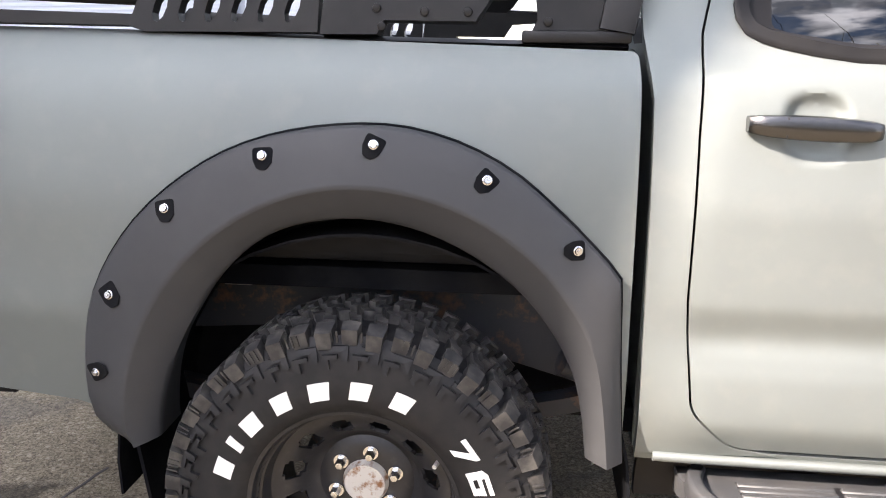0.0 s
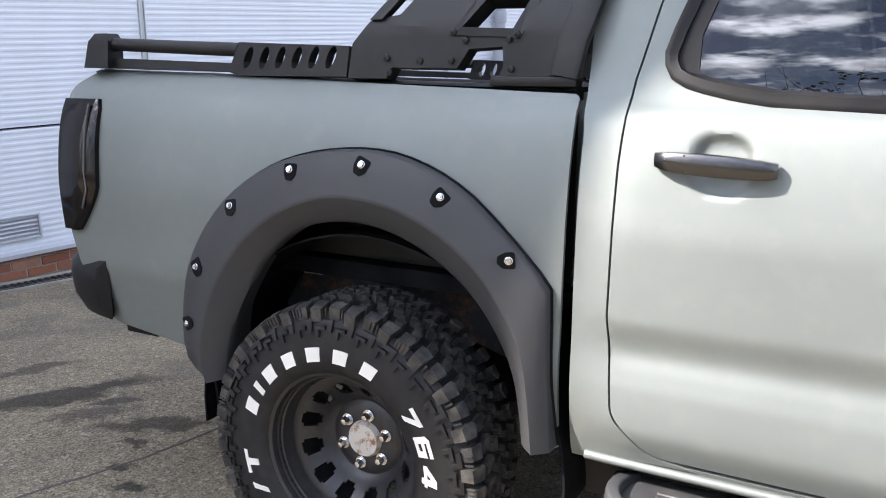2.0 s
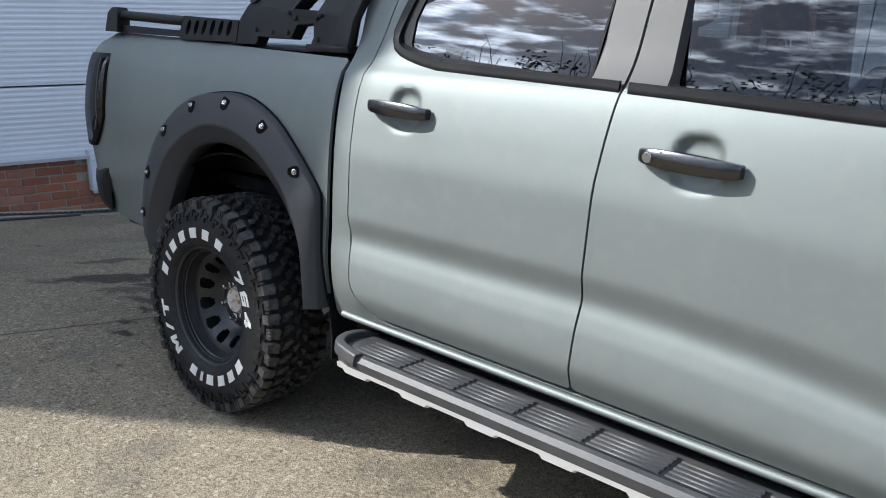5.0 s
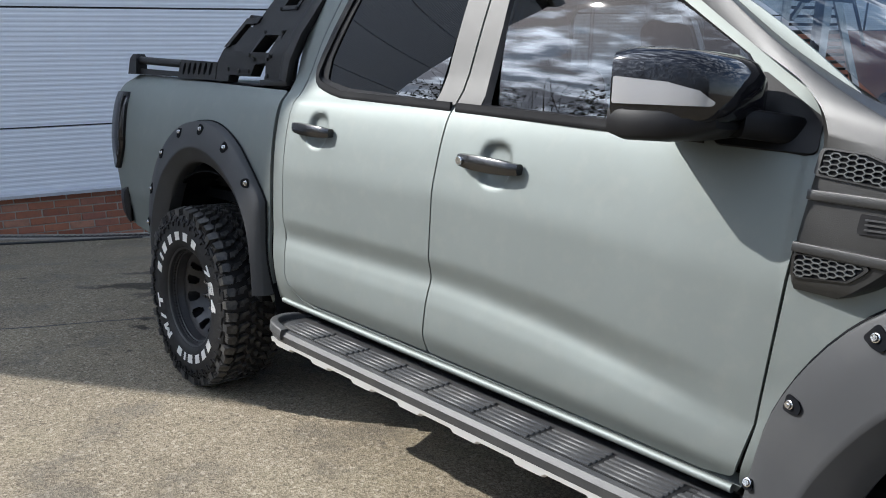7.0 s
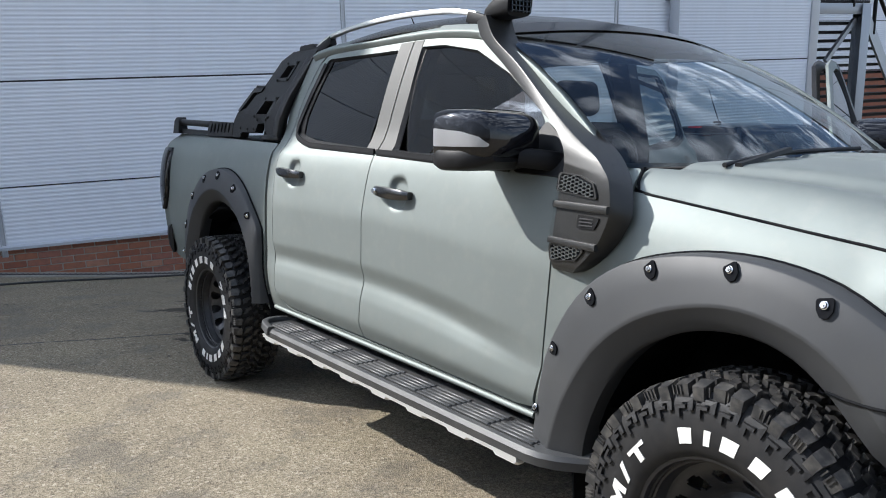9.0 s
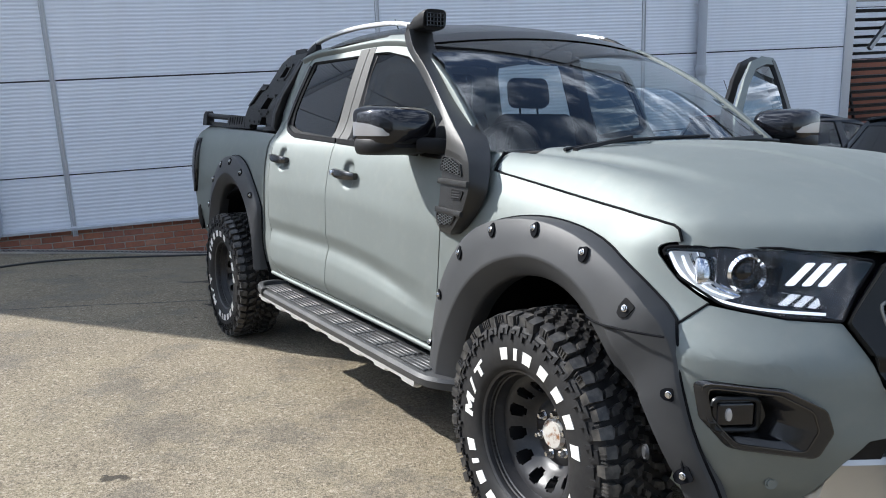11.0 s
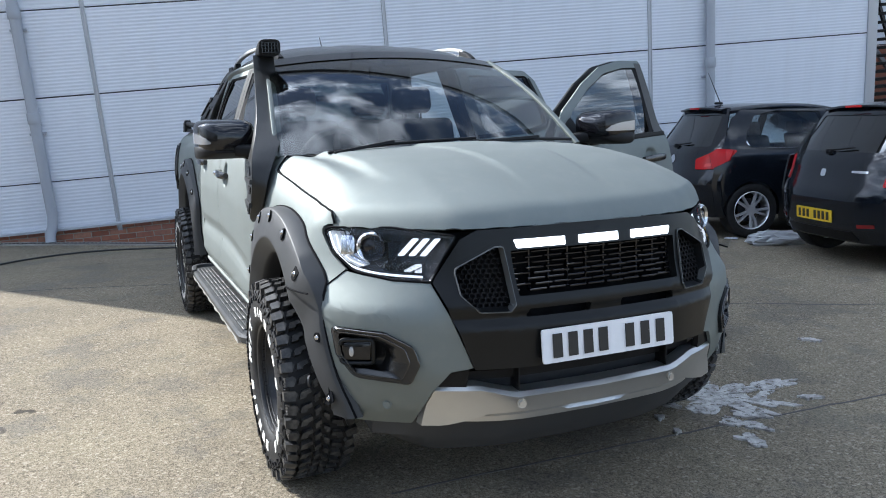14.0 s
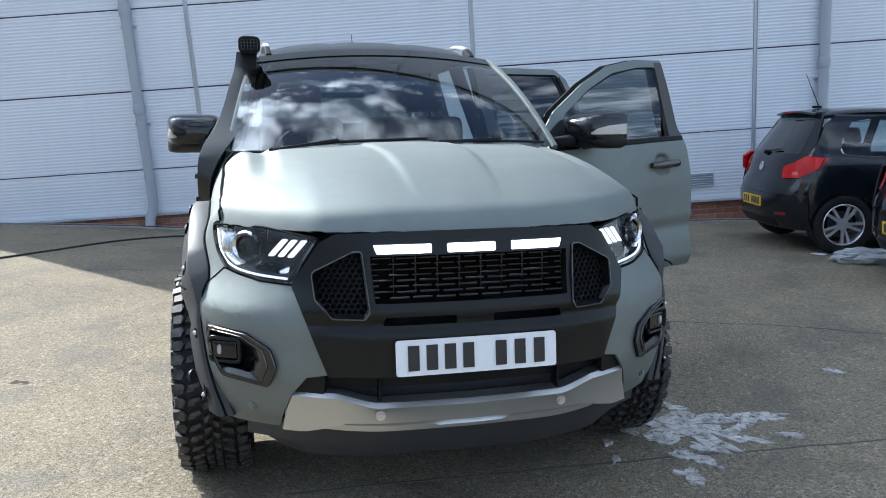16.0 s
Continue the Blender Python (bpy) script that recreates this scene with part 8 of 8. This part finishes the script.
part("stringer", sweep([(12.4, 2.55, -1.6), (14.6, 0.05, -3.2)], [(-0.02, -0.05), (0.02, -0.05), (0.02, 0.05), (-0.02, 0.05)], (0, 1, 0)), TRIM, stair, "dark steel stringer")
for u, n in ((13.42, -1.1), (13.05, -2.9)):
    part("stair_post", join(box(0.20, 3.8, 0.02, (u, 0.85, n + 0.09)), box(0.20, 3.8, 0.02, (u, 0.85, n - 0.09)), box(0.02, 3.8, 0.18, (u, 0.85, n))), GALV, stair, "grey steel post")
part("landing_beam", box(1.7, 0.18, 0.08, (12.64, 2.67, -1.08)), GALV, stair, "grey steel landing beam")
part("landing_plate", box(2.2, 0.05, 1.6, (12.5, 2.79, -1.9)), TRIM, stair)
for p in ([(12.70, 1.80, -1.15), (13.32, 2.50, -1.15)], [(12.6, 2.5, -2.8), (13.9, 0.9, -2.8)]):
    part("stair_brace", sweep(p, [(-0.035, -0.035), (0.035, -0.035), (0.035, 0.035), (-0.035, 0.035)]), GALV, stair)
for p in ([(13.15, 2.7, -1.06), (13.15, 3.8, -1.06)], [(14.1, 2.25, -1.4), (14.1, 3.2, -1.4)], [(13.15, 3.75, -1.06), (17.0, 1.3, -2.7)], [(12.0, 3.75, -1.06), (13.15, 3.75, -1.06)]):
    part("handrail", tube(p, 0.035, 10), TRIM, stair, "dark steel handrail")

# ---- small things on the ground ----


def blot(cx, cy, r, seed, lobes=5, n=46, squash=0.6, turn=0.0):
    rng = random.Random(seed)
    ph = [rng.uniform(0, 6.3) for _ in range(lobes)]
    am = [rng.uniform(0.10, 0.34) / (1 + 0.25 * k) for k in range(lobes)]
    pts = []
    for i in range(n):
        a = 2 * math.pi * i / n
        q = r * (1 + sum(m * math.sin((k + 2) * a + p) for k, (m, p) in enumerate(zip(am, ph))) + rng.uniform(-0.10, 0.10))
        q = max(q, 0.3 * r)
        x, y = q * math.cos(a), q * squash * math.sin(a)
        pts.append((cx + x * math.cos(turn) - y * math.sin(turn), cy + x * math.sin(turn) + y * math.cos(turn)))
    return pts


spl = Mat("spilt_white_paint", (0.55, 0.54, 0.50), 0.7)
spl.color(spl.mix(spl.ramp(spl.noise(16, 7, 0.7, spl.place()), [(0.40, 0.0), (0.62, 1.0)]), (0.50, 0.49, 0.46), (0.22, 0.205, 0.19)))
_f = spl.ramp(spl.noise(38, 6, 0.7, spl.place()), [(0.55, 0.0), (0.61, 1.0)])
_t = spl.node("ShaderNodeBsdfTransparent", Color=(1, 1, 1, 1))
_x = spl.node("ShaderNodeMixShader", Fac=_f)
spl.t.links.new(spl.b.outputs[0], _x.inputs[1])
spl.t.links.new(_t.outputs[0], _x.inputs[2])
spl.t.links.new(_x.outputs[0], spl.out.inputs[0])
spill = thing("paint_spill", "dried white paint spill with splashes on the asphalt", "paint spill")
for k, (x, y, r, sq, tn) in enumerate(((3.36, 1.15, 0.20, 0.55, 1.9), (3.30, 1.30, 0.16, 0.4, 1.4), (3.47, 1.22, 0.15, 0.4, 0.2), (3.52, 1.36, 0.13, 0.35, 0.6), (3.33, 1.58, 0.17, 0.26, 1.5), (3.42, 1.45, 0.12, 0.3, 2.2), (3.60, 1.18, 0.10, 0.4, 0.5), (3.26, 1.06, 0.08, 0.5, 0.9), (3.68, 1.06, 0.10, 0.5, 0.4), (3.84, 0.96, 0.07, 0.6, 0.2), (3.13, 1.27, 0.06, 0.6, 1.0), (3.57, 1.60, 0.05, 0.5, 1.0), (3.35, 0.93, 0.04, 0.6, 0.3), (2.84, 2.40, 0.06, 0.4, 0.9), (3.45, 0.78, 0.025, 0.8, 0), (3.62, 0.74, 0.02, 0.8, 0))):
    bm = slab(blot(x, y, r, 20 + k, squash=sq, turn=tn), lambda a, b, t, k=k: (a, b, 0.003 + 0.0008 * k - t), 0.03)
    part("splash", bm, spl.m, spill, smooth=False)
tar = plain("tar_joint", (0.07, 0.065, 0.06), 0.8)
for k, pts in enumerate(([(3.60, -0.6), (3.63, 0.58), (3.66, 1.26), (3.70, 1.98), (3.78, 3.4)], [(1.3, 1.5), (1.6, 2.11), (1.91, 2.82), (2.24, 3.28), (2.7, 4.2)], [(-1.62, -2.4), (-1.47, -1.83), (-1.25, -1.2), (-1.09, -0.73), (-0.98, -0.2)])):
    rng = random.Random(k)
    P = [(p.x + rng.uniform(-0.008, 0.008), p.y, dip(p.x, p.y) + 0.0015) for p in spline([(a, b, 0) for a, b in pts], 8)]
    part("tar_joint", sweep(P, [(-0.006, -0.001), (0.006, -0.001), (0.004, 0.0012), (-0.004, 0.0012)]), tar, ground, "dark tar joint in the asphalt")
bag_bm = bmesh.new()
bmesh.ops.create_icosphere(bag_bm, subdivisions=4, radius=1)
for v in bag_bm.verts:
    n1 = noise.noise(v.co * 1.7 + Vector((3, 1, 5)))
    n2 = noise.noise(v.co * 5.0)
    v.co *= 1 + 0.30 * n1 + 0.14 * n2
    v.co = Vector((v.co.x * 0.30, v.co.y * 0.15, max(0.0, v.co.z * 0.10 + 0.05)))
bagm = plain("grey_plastic_bag", (0.34, 0.35, 0.36), 0.35)
bag = part("plastic_bag", bag_bm, bagm, sharp=25)
bag.matrix_basis = pose(0.0, 5.02, 0, 0, 0, 70)
tagged(bag, "crumpled grey plastic bag lying on the asphalt", "plastic bag")
lit = slab(rounded([(-0.07, -0.05), (0.07, -0.04), (0.06, 0.05), (-0.06, 0.04)], 0.01), lambda a, b, t: (a, b, 0.012 - t + 0.05 * a * a), 0.006)
litter = part("litter", lit, PLATE_W)
litter.matrix_basis = pose(-0.52, 4.92, 0, 0, 0, 30)
tagged(litter, "scrap of white paper litter on the ground", "litter")
cab_m = plain("black_cable", (0.02, 0.02, 0.021), 0.5)
cable = part("cable", tube([Vector((p.x, p.y, dip(p.x, p.y) + 0.011)) for p in spline([(-2.3, -3.5, 0), (-3.0, -2.85, 0), (-3.62, -2.36, 0), (-4.11, -1.76, 0), (-4.33, -1.15, 0), (-4.42, -0.25, 0), (-4.38, 0.6, 0), (-4.15, 1.6, 0)], 8)], 0.011, 8), cab_m)
tagged(cable, "thin black cable lying along the yard", "cable")
# drainage channel along the wall's foot
conc = Mat("dirty_concrete", (0.3, 0.29, 0.27), 0.9)
conc.color(conc.mix(conc.noise(9, 7, 0.7, conc.place()), (0.16, 0.145, 0.125), (0.40, 0.38, 0.35)))
conc.bump(conc.noise(60, 5, 0.6, conc.place()), 0.4, 0.005)
drain = new("drainage_channel")
DR = Matrix.Translation(WO) @ pose(0, 0, 0, 0, 0, math.degrees(math.atan2(WU.y, WU.x)))
drain.matrix_basis = DR
tagged(drain, "concrete drainage channel with a black slotted grate", "drain", kind="structure")


def foot_line(y, lift=0.0):
    P = [DR @ Vector((-3.2 + 12.6 * k / 42, y, 0)) for k in range(43)]
    return [DR.inverted() @ Vector((p.x, p.y, dip(p.x, p.y) + lift)) for p in P]


for y in (-0.08, -0.27):
    part("channel_edge", sweep(foot_line(y), [(-0.03, -0.015), (0.03, -0.015), (0.03, 0.015), (-0.03, 0.015)]), conc.m, drain)
grate = []
for i in range(240):
    p = DR @ Vector((-3.0 + i * 0.05, -0.175, 0))
    grate.append(box(0.022, 0.15, 0.012, (-3.0 + i * 0.05, -0.175, dip(p.x, p.y) + 0.006), bev=0))
part("channel_grate", join(*grate), TRIM, drain, "black slotted grate bars", smooth=False)["kind"] = "stuff"
part("channel_bed", sweep(foot_line(-0.175, 0.003), [(-0.08, -0.002), (0.08, -0.002), (0.08, 0.002), (-0.08, 0.002)]), SEAM, drain, smooth=False)
